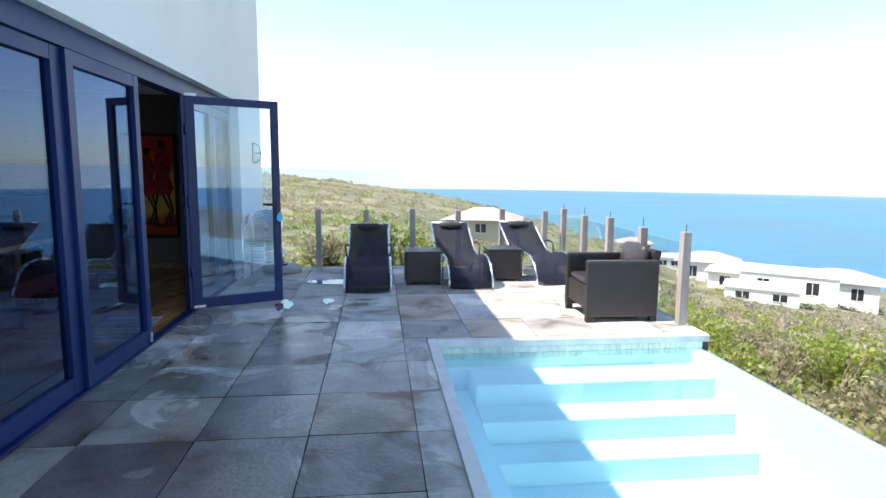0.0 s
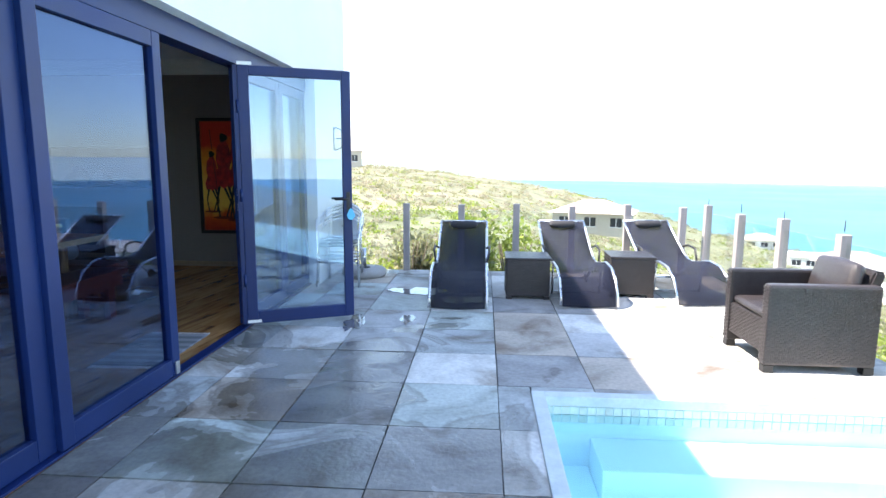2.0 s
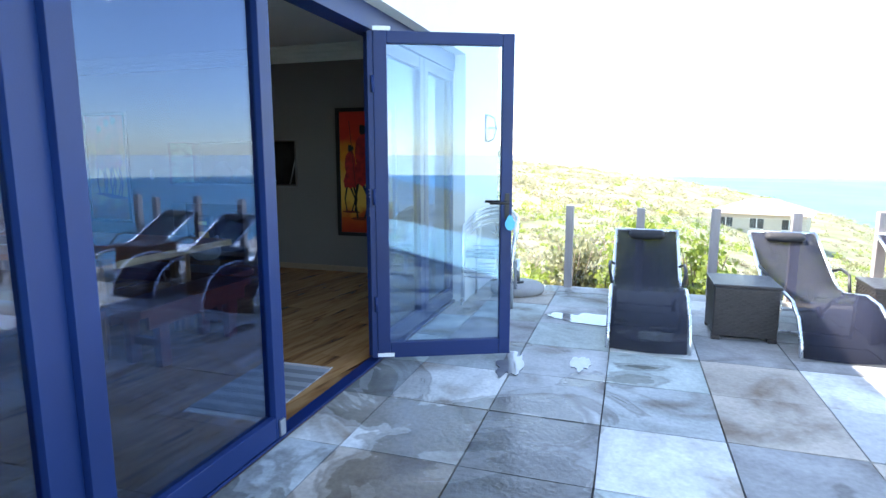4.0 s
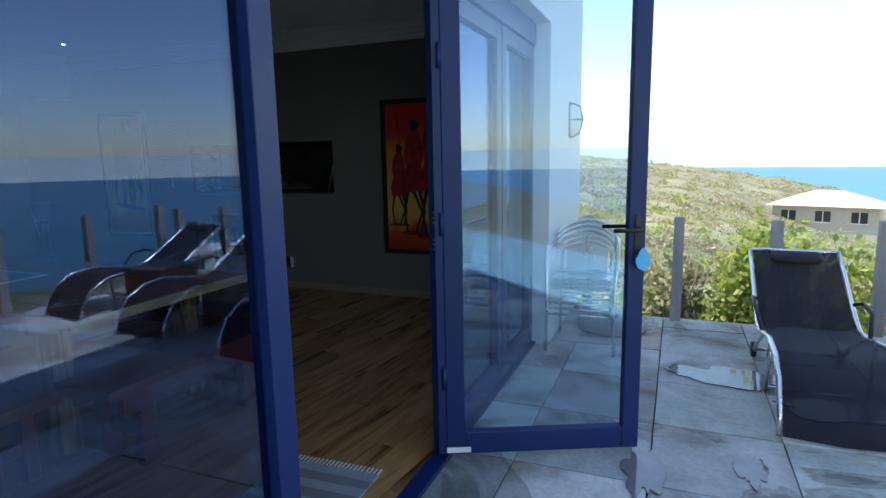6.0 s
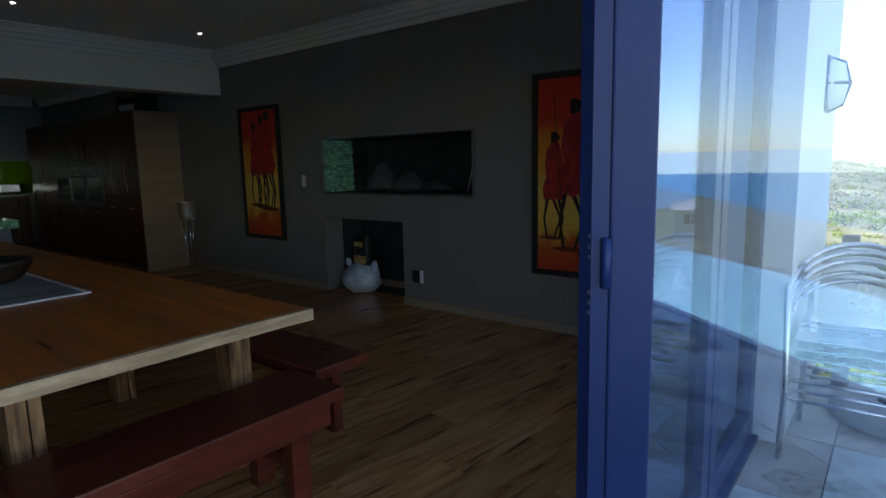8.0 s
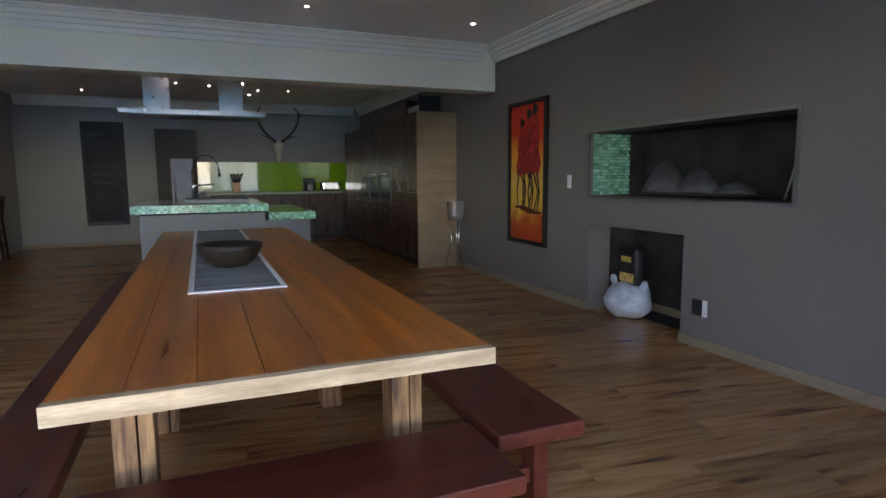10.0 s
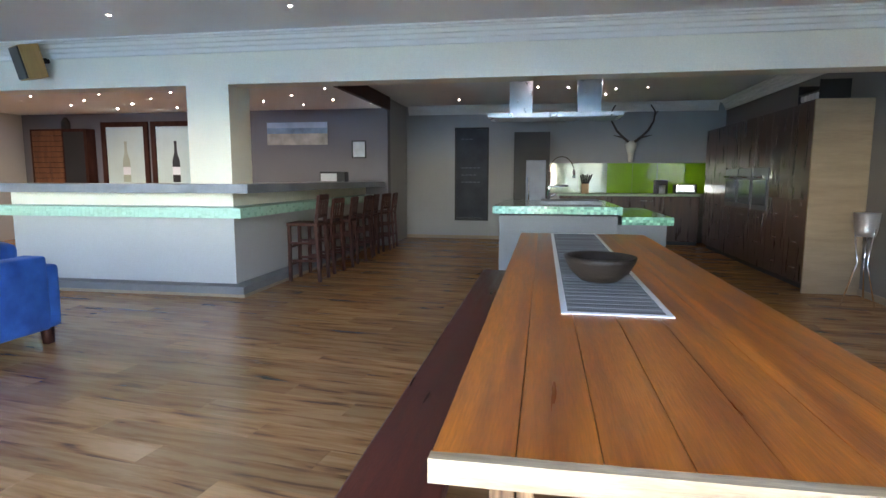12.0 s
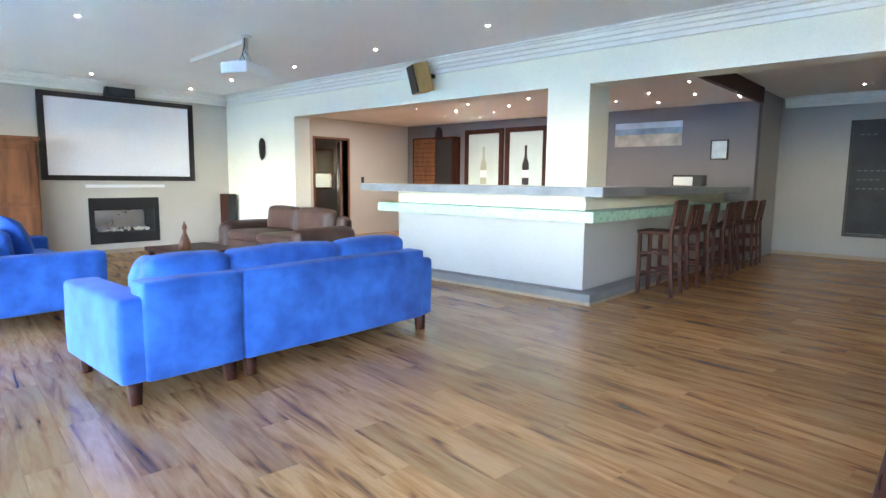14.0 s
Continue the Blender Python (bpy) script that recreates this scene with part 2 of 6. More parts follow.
def leaf_mat(name, c, c2):
    m = mat(name, c, 0.6, var=0.35, scale=1.2, fine=9, c2=c2, rand=0.35, bump=0.0, world_space=True)
    nt = m.node_tree
    tl_, mx = nt.nodes.new("ShaderNodeBsdfTranslucent"), nt.nodes.new("ShaderNodeMixShader")
    tl_.inputs[0].default_value = (*[min(1, v * 1.5) for v in c2], 1)
    mx.inputs[0].default_value = 0.35
    nt.links.new(nt.nodes["Principled BSDF"].outputs[0], mx.inputs[1])
    nt.links.new(tl_.outputs[0], mx.inputs[2])
    nt.links.new(mx.outputs[0], nt.nodes["Material Output"].inputs["Surface"])
    return m


SLAB = slab_mat("sandstone_slab")
PLANK = plank_mat("oak_laminate")
GROUT = mat("grout", (0.12, 0.11, 0.10), 0.9, world_space=True)
PLASTER = mat("white_plaster", (0.74, 0.75, 0.76), 0.8, var=0.05, scale=0.9, fine=90, bump=0.12, world_space=True)
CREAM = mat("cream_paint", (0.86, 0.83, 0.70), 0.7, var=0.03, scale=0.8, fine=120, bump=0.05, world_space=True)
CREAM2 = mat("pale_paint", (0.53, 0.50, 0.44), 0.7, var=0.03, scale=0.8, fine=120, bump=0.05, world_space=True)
TAUPE = mat("taupe_paint", (0.205, 0.19, 0.175), 0.6, var=0.05, scale=0.8, fine=120, bump=0.05, world_space=True)
GREYWALL = mat("grey_paint", (0.34, 0.34, 0.33), 0.65, var=0.05, scale=0.8, fine=120, bump=0.05, world_space=True)
DARKWALL = mat("slate_grey_paint", (0.17, 0.165, 0.18), 0.65, var=0.05, scale=0.8, fine=120, bump=0.05, world_space=True)
CEIL = mat("ceiling_paint", (0.85, 0.85, 0.84), 0.8, var=0.03, scale=0.8, fine=150, bump=0.04, world_space=True)
CORNICE = mat("cornice_paint", (0.82, 0.81, 0.76), 0.7, var=0.03, fine=120, bump=0.04, world_space=True)
BARGREY = mat("bar_front_paint", (0.42, 0.43, 0.43), 0.6, var=0.04, scale=1, fine=100, bump=0.06, world_space=True)
SKIRT = mat("skirting_wood", (0.33, 0.25, 0.17), 0.5, stretch=(6, 6, 20))
BLUEFRAME = mat("dark_blue_aluminium", (0.004, 0.021, 0.105), 0.42, 0.0, var=0.15, scale=2, fine=200, bump=0.03, spec=0.35)
GLASS = glass_mat("window_glass", (0.63, 0.70, 0.75), 0.105, (0.38, 0.51, 0.82))
CLEAR = glass_mat("clear_glass", (0.94, 0.97, 0.96), 0.02)
LEAFGLASS = glass_mat("door_leaf_glass", (0.84, 0.90, 0.94), 0.11, (0.62, 0.80, 1.0))
WATER = water_mat("pool_water")
POOLP = mat("pool_plaster", (0.62, 0.83, 0.87), 0.6, var=0.06, scale=2, fine=30, world_space=True)
COPING = mat("pool_coping", (0.58, 0.64, 0.64), 0.6, var=0.1, scale=6, fine=50, world_space=True)
MOSAIC = mat("green_mosaic", (0.16, 0.50, 0.33), 0.15, var=0.3, rand=0.35, scale=9, c2=(0.30, 0.66, 0.48), bump=0.05, coat=0.4)
MOSAIC2 = mat("pool_mosaic", (0.60, 0.70, 0.64), 0.3, var=0.15, rand=0.1, scale=9, bump=0.05)
SLATE = mat("slate_top", (0.20, 0.22, 0.25), 0.4, var=0.25, scale=3, fine=40, bump=0.2)
SLATE2 = mat("plinth_slate", (0.17, 0.175, 0.185), 0.55, var=0.15, scale=3, fine=40, bump=0.15)
POSTM = mat("weathered_post", (0.36, 0.32, 0.31), 0.8, var=0.18, scale=4, fine=50, stretch=(3, 3, 0.5), rand=0.1)
WICKER_D = mat("dark_wicker", (0.032, 0.027, 0.028), 0.38, var=0.2, rand=0.35, scale=20, fine=120, bump=0.4)
MESHFAB = mat("sling_mesh", (0.014, 0.017, 0.036), 0.7, spec=0.2, var=0.1, scale=40, fine=300, bump=0.5)
_n = MESHFAB.node_tree
_tr, _mx, _wv = _n.nodes.new("ShaderNodeBsdfTransparent"), _n.nodes.new("ShaderNodeMixShader"), _n.nodes["Material Output"]
_mx.inputs[0].default_value = 0.28
_n.links.new(_n.nodes["Principled BSDF"].outputs[0], _mx.inputs[1])
_n.links.new(_tr.outputs[0], _mx.inputs[2])
_n.links.new(_mx.outputs[0], _wv.inputs["Surface"])
ALU = mat("brushed_aluminium", (0.75, 0.76, 0.78), 0.28, 1.0, var=0.05, scale=6, fine=90, bump=0.05)
STEEL = mat("stainless_steel", (0.62, 0.64, 0.67), 0.3, 1.0, var=0.05, scale=6, fine=90, bump=0.04)
CHROME = mat("chrome", (0.85, 0.86, 0.88), 0.08, 1.0, var=0.02, bump=0.0)
BLACK = mat("black_plastic", (0.015, 0.015, 0.017), 0.45, var=0.1, bump=0.05)
SOOT = mat("sooty_black", (0.018, 0.017, 0.017), 0.8, var=0.4, scale=4, c2=(0.05, 0.05, 0.05))
TABLEW = mat("oiled_pine", (0.46, 0.090, 0.008), 0.32, spec=0.32, var=0.45, scale=1.1, fine=16, stretch=(0.8, 12, 12), c2=(0.66, 0.185, 0.020), rand=0.18, bump=0.12, coat=0.12, grain=0.12)
PALEEDGE = mat("raw_pine_edge", (0.42, 0.27, 0.14), 0.55, var=0.35, scale=3, fine=30, stretch=(10, 1, 10), c2=(0.56, 0.41, 0.25), bump=0.15, grain=0.1)
LEGW = mat("rough_pine_leg", (0.15, 0.05, 0.02), 0.6, var=0.6, scale=4, fine=25, stretch=(9, 9, 0.8), mask=0.55, c2=(0.46, 0.25, 0.11), bump=0.2, grain=0.1)

BENCHW = mat("red_stained_wood", (0.085, 0.017, 0.011), 0.32, spec=0.25, var=0.3, scale=1.4, fine=22, stretch=(1.2, 12, 12), c2=(0.135, 0.031, 0.018), bump=0.1, grain=0.1)
DARKW = mat("dark_stained_wood", (0.050, 0.013, 0.009), 0.5, spec=0.15, var=0.3, scale=2, fine=30, stretch=(6, 6, 1), c2=(0.07, 0.026, 0.017), bump=0.1)
WENGE = mat("wenge_veneer", (0.045, 0.019, 0.013), 0.3, var=0.3, scale=2, fine=40, stretch=(8, 8, 1), c2=(0.085, 0.036, 0.022), rand=0.12, bump=0.06)
PALEVEN = mat("pale_veneer", (0.30, 0.215, 0.13), 0.5, var=0.12, scale=1.5, fine=10, stretch=(1, 1, 9), c2=(0.36, 0.26, 0.165), bump=0.05)
MIDWOOD = mat("brown_cabinet_wood", (0.15, 0.05, 0.02), 0.45, var=0.3, scale=2, fine=30, stretch=(6, 6, 1), c2=(0.22, 0.085, 0.033), bump=0.1)
BLUEV = mat("blue_velvet", (0.008, 0.088, 0.40), 0.85, var=0.25, scale=5.0, fine=140, c2=(0.015, 0.145, 0.56), bump=0.25, sheen=0.12, spec=0.2)
LEATHER = mat("brown_leather", (0.075, 0.036, 0.028), 0.42, var=0.3, scale=3, fine=60, c2=(0.12, 0.06, 0.045), bump=0.35)
WHITE = mat("white_plastic", (0.78, 0.79, 0.80), 0.4, var=0.03, bump=0.02)
SCREENW = mat("screen_white", (0.80, 0.81, 0.84), 0.9, var=0.01, bump=0.0)
CHALK = mat("chalkboard", (0.022, 0.028, 0.042), 0.7, var=0.3, scale=2.5, fine=40, c2=(0.04, 0.048, 0.06))
CHALKW = mat("chalk", (0.12, 0.14, 0.17), 0.9)
LIME = mat("lime_glass_splashback", (0.20, 0.42, 0.015), 0.08, var=0.05, scale=1, bump=0.0, coat=0.6)
BOWLW = mat("dark_wood_bowl", (0.014, 0.010, 0.008), 0.5, spec=0.3, var=0.35, scale=8, fine=60, c2=(0.035, 0.026, 0.02), bump=0.25)
BONE = mat("bone", (0.66, 0.62, 0.53), 0.6, var=0.15, scale=8, fine=60, bump=0.2)
ANTLER = mat("antler", (0.07, 0.05, 0.035), 0.6, var=0.4, scale=12, fine=70, bump=0.4)
LAMP = glow("lamp_glow", (1.0, 0.97, 0.93), 12.0)
BAGM = mat("blue_white_plastic_bag", (0.50, 0.62, 0.78), 0.35, var=0.3, scale=9, fine=30, c2=(0.72, 0.78, 0.86), bump=0.5)
CONCRETE = mat("concrete", (0.36, 0.35, 0.34), 0.85, var=0.15, scale=6, fine=60, bump=0.3)
STUCCO = mat("beige_stucco", (0.50, 0.45, 0.38), 0.85, var=0.06, world_space=True)
WHITEST = mat("white_stucco", (0.80, 0.79, 0.76), 0.85, var=0.05, world_space=True)
ROOFM = mat("pale_roof_sheet", (0.44, 0.36, 0.32), 0.7, var=0.08, scale=0.5, world_space=True)
DARKGL = mat("dark_window", (0.03, 0.035, 0.045), 0.1, var=0.05, bump=0.0)


# ---- mesh helpers ----
def add_box(bm, x0, y0, z0, x1, y1, z1, bev=0.0, seg=2):
    r = bmesh.ops.create_cube(bm, size=1.0, matrix=Matrix.Translation(((x0 + x1) / 2, (y0 + y1) / 2, (z0 + z1) / 2)) @ Matrix.Diagonal((abs(x1 - x0), abs(y1 - y0), abs(z1 - z0), 1)))
    if bev:
        es = list({e for v in r["verts"] for e in v.link_edges})
        bmesh.ops.bevel(bm, geom=es, offset=bev, segments=seg, profile=0.6, affect="EDGES")
    return bm


def B(x0, y0, z0, x1, y1, z1, bev=0.0, seg=2):
    return add_box(bmesh.new(), x0, y0, z0, x1, y1, z1, bev, seg)


def add_tube(bm, pts, r, seg=10, r_end=None, caps=True):
    pts = [Vector(p) for p in pts]
    n = len(pts)
    rings = []
    ref = None
    for i, p in enumerate(pts):
        d = (pts[min(i + 1, n - 1)] - pts[max(i - 1, 0)]).normalized()
        if ref is None:
            ref = d.orthogonal().normalized()
        ref = (ref - d * ref.dot(d)).normalized()
        s = d.cross(ref)
        rad = r if r_end is None else r + (r_end - r) * i / (n - 1)
        rings.append([bm.verts.new(p + (ref * math.cos(2 * math.pi * k / seg) + s * math.sin(2 * math.pi * k / seg)) * rad) for k in range(seg)])
    for a, b in zip(rings, rings[1:]):
        for k in range(seg):
            f = bm.faces.new((a[k], a[(k + 1) % seg], b[(k + 1) % seg], b[k]))
            f.smooth = True
    if caps:
        bm.faces.new(rings[0][::-1])
        bm.faces.new(rings[-1])
    return bm


def T(pts, r, seg=10, r_end=None):
    return add_tube(bmesh.new(), pts, r, seg, r_end)


def lathe(profile, seg=24, sx=1.0, sy=1.0):
    bm = bmesh.new()
    rings = [[bm.verts.new((r * sx * math.cos(2 * math.pi * k / seg), r * sy * math.sin(2 * math.pi * k / seg), z)) for k in range(seg)] for r, z in profile]
    for a, b in zip(rings, rings[1:]):
        for k in range(seg):
            bm.faces.new((a[k], a[(k + 1) % seg], b[(k + 1) % seg], b[k])).smooth = True
    bm.faces.new(rings[0][::-1])
    bm.faces.new(rings[-1])
    return bm


def prism(poly, axis, a, b, bev=0.0):
    """Extrude a closed polygon (list of pairs) along an axis from a to b."""
    bm = bmesh.new()

    def put(u, v, w):
        return {"x": (w, u, v), "y": (u, w, v), "z": (u, v, w)}[axis]
    lo = [bm.verts.new(put(u, v, a)) for u, v in poly]
    hi = [bm.verts.new(put(u, v, b)) for u, v in poly]
    n = len(poly)
    for i in range(n):
        bm.faces.new((lo[i], lo[(i + 1) % n], hi[(i + 1) % n], hi[i]))
    bm.faces.new(lo[::-1])
    bm.faces.new(hi)
    bmesh.ops.recalc_face_normals(bm, faces=bm.faces)
    if bev:
        bmesh.ops.bevel(bm, geom=list(bm.edges), offset=bev, segments=2, affect="EDGES")
    return bm


def soft_box(x0, y0, z0, x1, y1, z1, bev=0.06, puff=0.02, cuts=5):
    """An upholstered block: rounded edges and a swollen, slightly uneven skin."""
    bm = B(x0, y0, z0, x1, y1, z1)
    bmesh.ops.subdivide_edges(bm, edges=list(bm.edges), cuts=cuts, use_grid_fill=True)
    c = Vector(((x0 + x1) / 2, (y0 + y1) / 2, (z0 + z1) / 2))
    h = Vector(((x1 - x0) / 2, (y1 - y0) / 2, (z1 - z0) / 2))
    lo = Vector((x0, y0, z0))
    for v in bm.verts:
        for i in range(3):
            n, k = cuts + 1, round((v.co[i] - lo[i]) / (2 * h[i]) * (cuts + 1))
            b = min(bev, h[i] * 0.9)
            j = min(k, n - k)
            d = 0.0 if j == 0 else (0.35 * b if j == 1 else b + (2 * h[i] - 2 * b) * (j - 2) / (n - 4))
            v.co[i] = lo[i] + (d if k <= n - k else 2 * h[i] - d)
    for v in bm.verts:
        q = v.co - c
        e = Vector([max(0.0, abs(q[i]) - (h[i] - bev)) for i in range(3)])
        if e.length > bev:
            e2 = e.normalized() * bev
            v.co = c + Vector([math.copysign(abs(q[i]) - e[i] + e2[i], q[i]) for i in range(3)])
        u = [1 - (q[i] / h[i]) ** 2 for i in range(3)]
        for i in range(3):
            if abs(q[i]) > h[i] - 1e-4:
                v.co[i] += math.copysign(puff * max(0, u[(i + 1) % 3]) * max(0, u[(i + 2) % 3]), q[i])
        v.co += noise.noise_vector(v.co * 4) * 0.005
    for f in bm.faces:
        f.smooth = True
    return bm


OUTSIDE = Matrix.Identity(4)
ROOMS = Matrix.Translation((-0.408, 0.4138, 0.0)) @ Matrix.Diagonal((0.94, 0.94, 0.94, 1.0))    # the rooms' plan in the world
PLAN = OUTSIDE


def at(x, y, z, rx=0, ry=0, rz=0):
    return PLAN @ pose(x, y, z, rx, ry, rz)


def part(name, bm, material, parent=None, label=""):
    me = bpy.data.meshes.new(name)
    bm.to_mesh(me)
    bm.free()
    me.materials.append(material)
    ob = new(name, me)
    if parent is not None:
        ob.parent = parent
    if label:
        ob["label"] = label
    return ob


def thing(name, label, category, loc=(0, 0, 0), rz=0.0, group="", kind=""):
    ob = new(name)
    ob.empty_display_size = 0.1
    ob.matrix_basis = at(*loc, 0, 0, rz)
    return tagged(ob, label, category, group, kind)


def single(name, bm, material, label, category, loc=(0, 0, 0), rz=0.0, group="", kind=""):
    ob = part(name, bm, material)
    ob.matrix_basis = at(*loc, 0, 0, rz)
    return tagged(ob, label, category, group, kind)


def struct(name, bm, material, label="", category=""):
    ob = part(name, bm, material)
    ob.matrix_basis = PLAN.copy()
    return tagged(ob, label, category or name.split("_")[0], kind="structure")


def clear_shadow(ob):
    ob.visible_shadow = False
    return ob

# ---- setting: the house ----
GX = -1.82            # outer face of the glazing
FX = -1.70            # outer face of the plaster
NY, SY = 8.73, -5.7   # north and south inner walls
BX, KX, DX = -7.85, -14.25, -12.7   # beam face, kitchen back wall, wall behind the bar
CZ = 2.80             # ceiling

GXI = GX + 0.4       # the same face in the rooms' plan

# outer walls
# upper wall and roof over the glazing
struct("wall_east_upper", B(GX - 0.28, -9.0, 2.27, FX, 8.98, 4.45), PLASTER, "white plastered wall above the sliding doors", "wall")
struct("roof", B(-15.0, -9.0, 4.45, FX + 0.02, 8.98, 4.62), PLASTER, "flat roof edge over the white wall", "roof")
bm = B(GX - 0.28, 7.62, -0.02, FX, 8.98, 2.27)
struct("wall_east_pier", bm, PLASTER, "white plastered pier beside the glazing", "wall")
struct("wall_east_south", B(GX - 0.28, -9.0, -0.02, FX, -4.7, 2.27), PLASTER, "white plastered wall at the end of the glazing", "wall")
struct("wall_outer_south", add_box(add_box(add_box(B(-15.0, -9.0, -0.4, -12.1, -8.8, 4.45), -10.9, -9.0, -0.4, FX - 0.3, -8.8, 4.45), -12.1, -9.0, -0.4, -10.9, -8.8, 0.9), -12.1, -9.0, 2.2, -10.9, -8.8, 4.45), PLASTER, "plastered end wall", "wall")
struct("wall_outer_west", B(-15.2, -8.8, -0.4, -14.87, NY, 4.45), PLASTER, "plastered back wall", "wall")

# ---- the rooms ----
PLAN = ROOMS
struct("ceiling", B(KX, SY, CZ, GXI - 0.1, NY, CZ + 0.15), CEIL, "pale grey painted flat ceiling", "ceiling")
bm = B(KX - 0.2, -9.0, -0.45, -1.34, 9.0, -0.012)
struct("floor_slab", bm, GROUT, "concrete slab under the floors", "floor")
# north wall with fire box and log niche
NB = NY + 0.25
bm = bmesh.new()
add_box(bm, KX, NY, -0.01, -5.96, NB, CZ)
add_box(bm, -5.96, NY, 0.82, -4.80, NB, 1.09)
add_box(bm, -4.80, NY, -0.01, -3.95, NB, 1.09)
add_box(bm, -5.96, NY, 1.66, -3.95, NB, CZ)
add_box(bm, -3.95, NY, -0.01, GXI - 0.28, NB, CZ)
struct("wall_north", bm, TAUPE, "dark taupe painted wall with a fire box", "wall")
bm = bmesh.new()
for x0, x1, z0, z1, d in ((-5.96, -3.95, 1.09, 1.66, 0.62), (-5.96, -4.80, 0.0, 0.82, 0.55)):
    add_box(bm, x0 - 0.05, NY + d, z0 - 0.05, x1 + 0.05, NY + d + 0.05, z1 + 0.05)
    add_box(bm, x0 - 0.05, NB, z1, x1 + 0.05, NY + d, z1 + 0.05)
    add_box(bm, x0 - 0.05, NB, z0 - 0.05, x1 + 0.05, NY + d, z0)
    add_box(bm, x0 - 0.05, NB, z0, x0, NY + d, z1)
    add_box(bm, x1, NB, z0, x1 + 0.05, NY + d, z1)
struct("fire_box_lining", bm, SOOT, "sooty black lining of the fire box and log niche", "fireplace")

# south wall, with a hearth opening
bm = bmesh.new()
add_box(bm, -5.46, SY - 0.25, 0.0, GXI - 0.1, SY, CZ)
add_box(bm, -13.0, SY - 0.25, 2.2, -9.81, SY, CZ)
add_box(bm, -9.81, SY - 0.25, 0.0, -6.48, SY, CZ)
add_box(bm, -13.0, SY - 0.25, 0.0, -10.76, SY, 2.2)
add_box(bm, -6.48, SY - 0.25, 0.0, -5.46, SY, 0.19)
add_box(bm, -6.48, SY - 0.25, 0.89, -5.46, SY, CZ)
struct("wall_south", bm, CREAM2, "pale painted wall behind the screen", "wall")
# room behind the open door
bm = bmesh.new()
add_box(bm, -13.2, -8.2, 0, -13.0, SY - 0.25, CZ)
add_box(bm, -8.5, -8.2, 0, -8.3, SY - 0.25, CZ)
add_box(bm, -13.2, -8.4, 0, -12.3, -8.2, CZ)
add_box(bm, -11.5, -8.4, 0, -8.3, -8.2, CZ)
add_box(bm, -12.3, -8.4, 0, -11.5, -8.2, 1.0)
add_box(bm, -12.3, -8.4, 2.1, -11.5, -8.2, CZ)
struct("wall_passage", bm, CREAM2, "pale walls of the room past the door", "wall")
struct("ceiling_passage", B(-13.2, -8.4, CZ, -8.3, SY, CZ + 0.1), CEIL, "ceiling of the room past the door", "ceiling")

# beam line between living room and bar
bm = B(BX - 0.3, -3.47, 2.29, BX, NY, CZ)
struct("beam", bm, CREAM, "cream painted downstand beam", "beam")
struct("wall_west_living", B(BX - 0.3, SY, 0, BX, -3.47, CZ), CREAM, "cream painted wall beside the bar opening", "wall")
struct("column", B(BX - 0.45, 1.36, 1.2, BX + 0.002, 1.86, 2.295), CREAM, "cream square column standing on the bar", "column")
# kitchen and bar back walls
struct("wall_kitchen", B(KX - 0.2, 2.3, 0, KX, NY, CZ), GREYWALL, "grey painted kitchen wall", "wall")
struct("wall_bar_back", B(DX - 0.2, SY, 0, DX, 2.3, CZ), DARKWALL, "dark slate-grey wall behind the bar", "wall")
struct("wall_bar_return", B(KX - 0.1, 2.1, 0, DX - 0.2, 2.3, CZ), GREYWALL, "grey wall return beside the bar", "wall")
struct("bulkhead", B(DX, SY, 2.60, BX - 0.3, 2.3, CZ - 0.004), CEIL, "dropped ceiling over the bar", "ceiling")
struct("bulkhead_trim", B(DX, 2.3, 2.56, BX - 0.3, 2.36, CZ - 0.004), DARKW, "dark timber edge of the dropped ceiling", "trim")


def cornice(name, axis, a, b, wall, sign):
    """Stepped plaster cornice: three bands stepping out from a wall towards the ceiling."""
    st = [(0.0, 2.62), (0.03, 2.62), (0.03, 2.67), (0.055, 2.675), (0.055, 2.715), (0.085, 2.72), (0.085, 2.76), (0.12, 2.76), (0.12, 2.775), (0.16, 2.78), (0.16, CZ - 0.003), (0.0, CZ - 0.003)]
    poly = [(wall + sign * u, v) for u, v in st]
    struct(name, prism(poly, axis, a, b), CORNICE, "white stepped plaster cornice", "cornice")


cornice("cornice_beam", "y", SY + 0.16, NY - 0.16, BX, 1)
cornice("cornice_north", "x", BX, GXI - 0.28, NY, -1)
cornice("cornice_south", "x", BX, GXI - 0.28, SY, 1)
cornice("cornice_kitchen", "y", 2.36, NY - 0.16, KX, 1)
cornice("cornice_kitchen_north", "x", KX, BX - 0.3, NY, -1)


def skirting(name, bm):
    struct(name, bm, SKIRT, "low wooden skirting board", "skirting")


skirting("baseboard_north", add_box(add_box(B(-9.0, NY - 0.015, 0, -5.96, NY, 0.07), -4.80, NY - 0.015, 0, -2.1, NY, 0.07), -5.96, NY + 0.53, 0.0, -4.80, NY + 0.55, 0.07))
skirting("baseboard_kitchen", B(KX, 2.3, 0, KX + 0.015, 4.7, 0.07))
skirting("baseboard_south", B(-9.8, SY, 0, -4.7, SY + 0.015, 0.07))
skirting("baseboard_west", B(BX, SY, 0, BX + 0.015, -3.47, 0.07))


PLAN = OUTSIDE
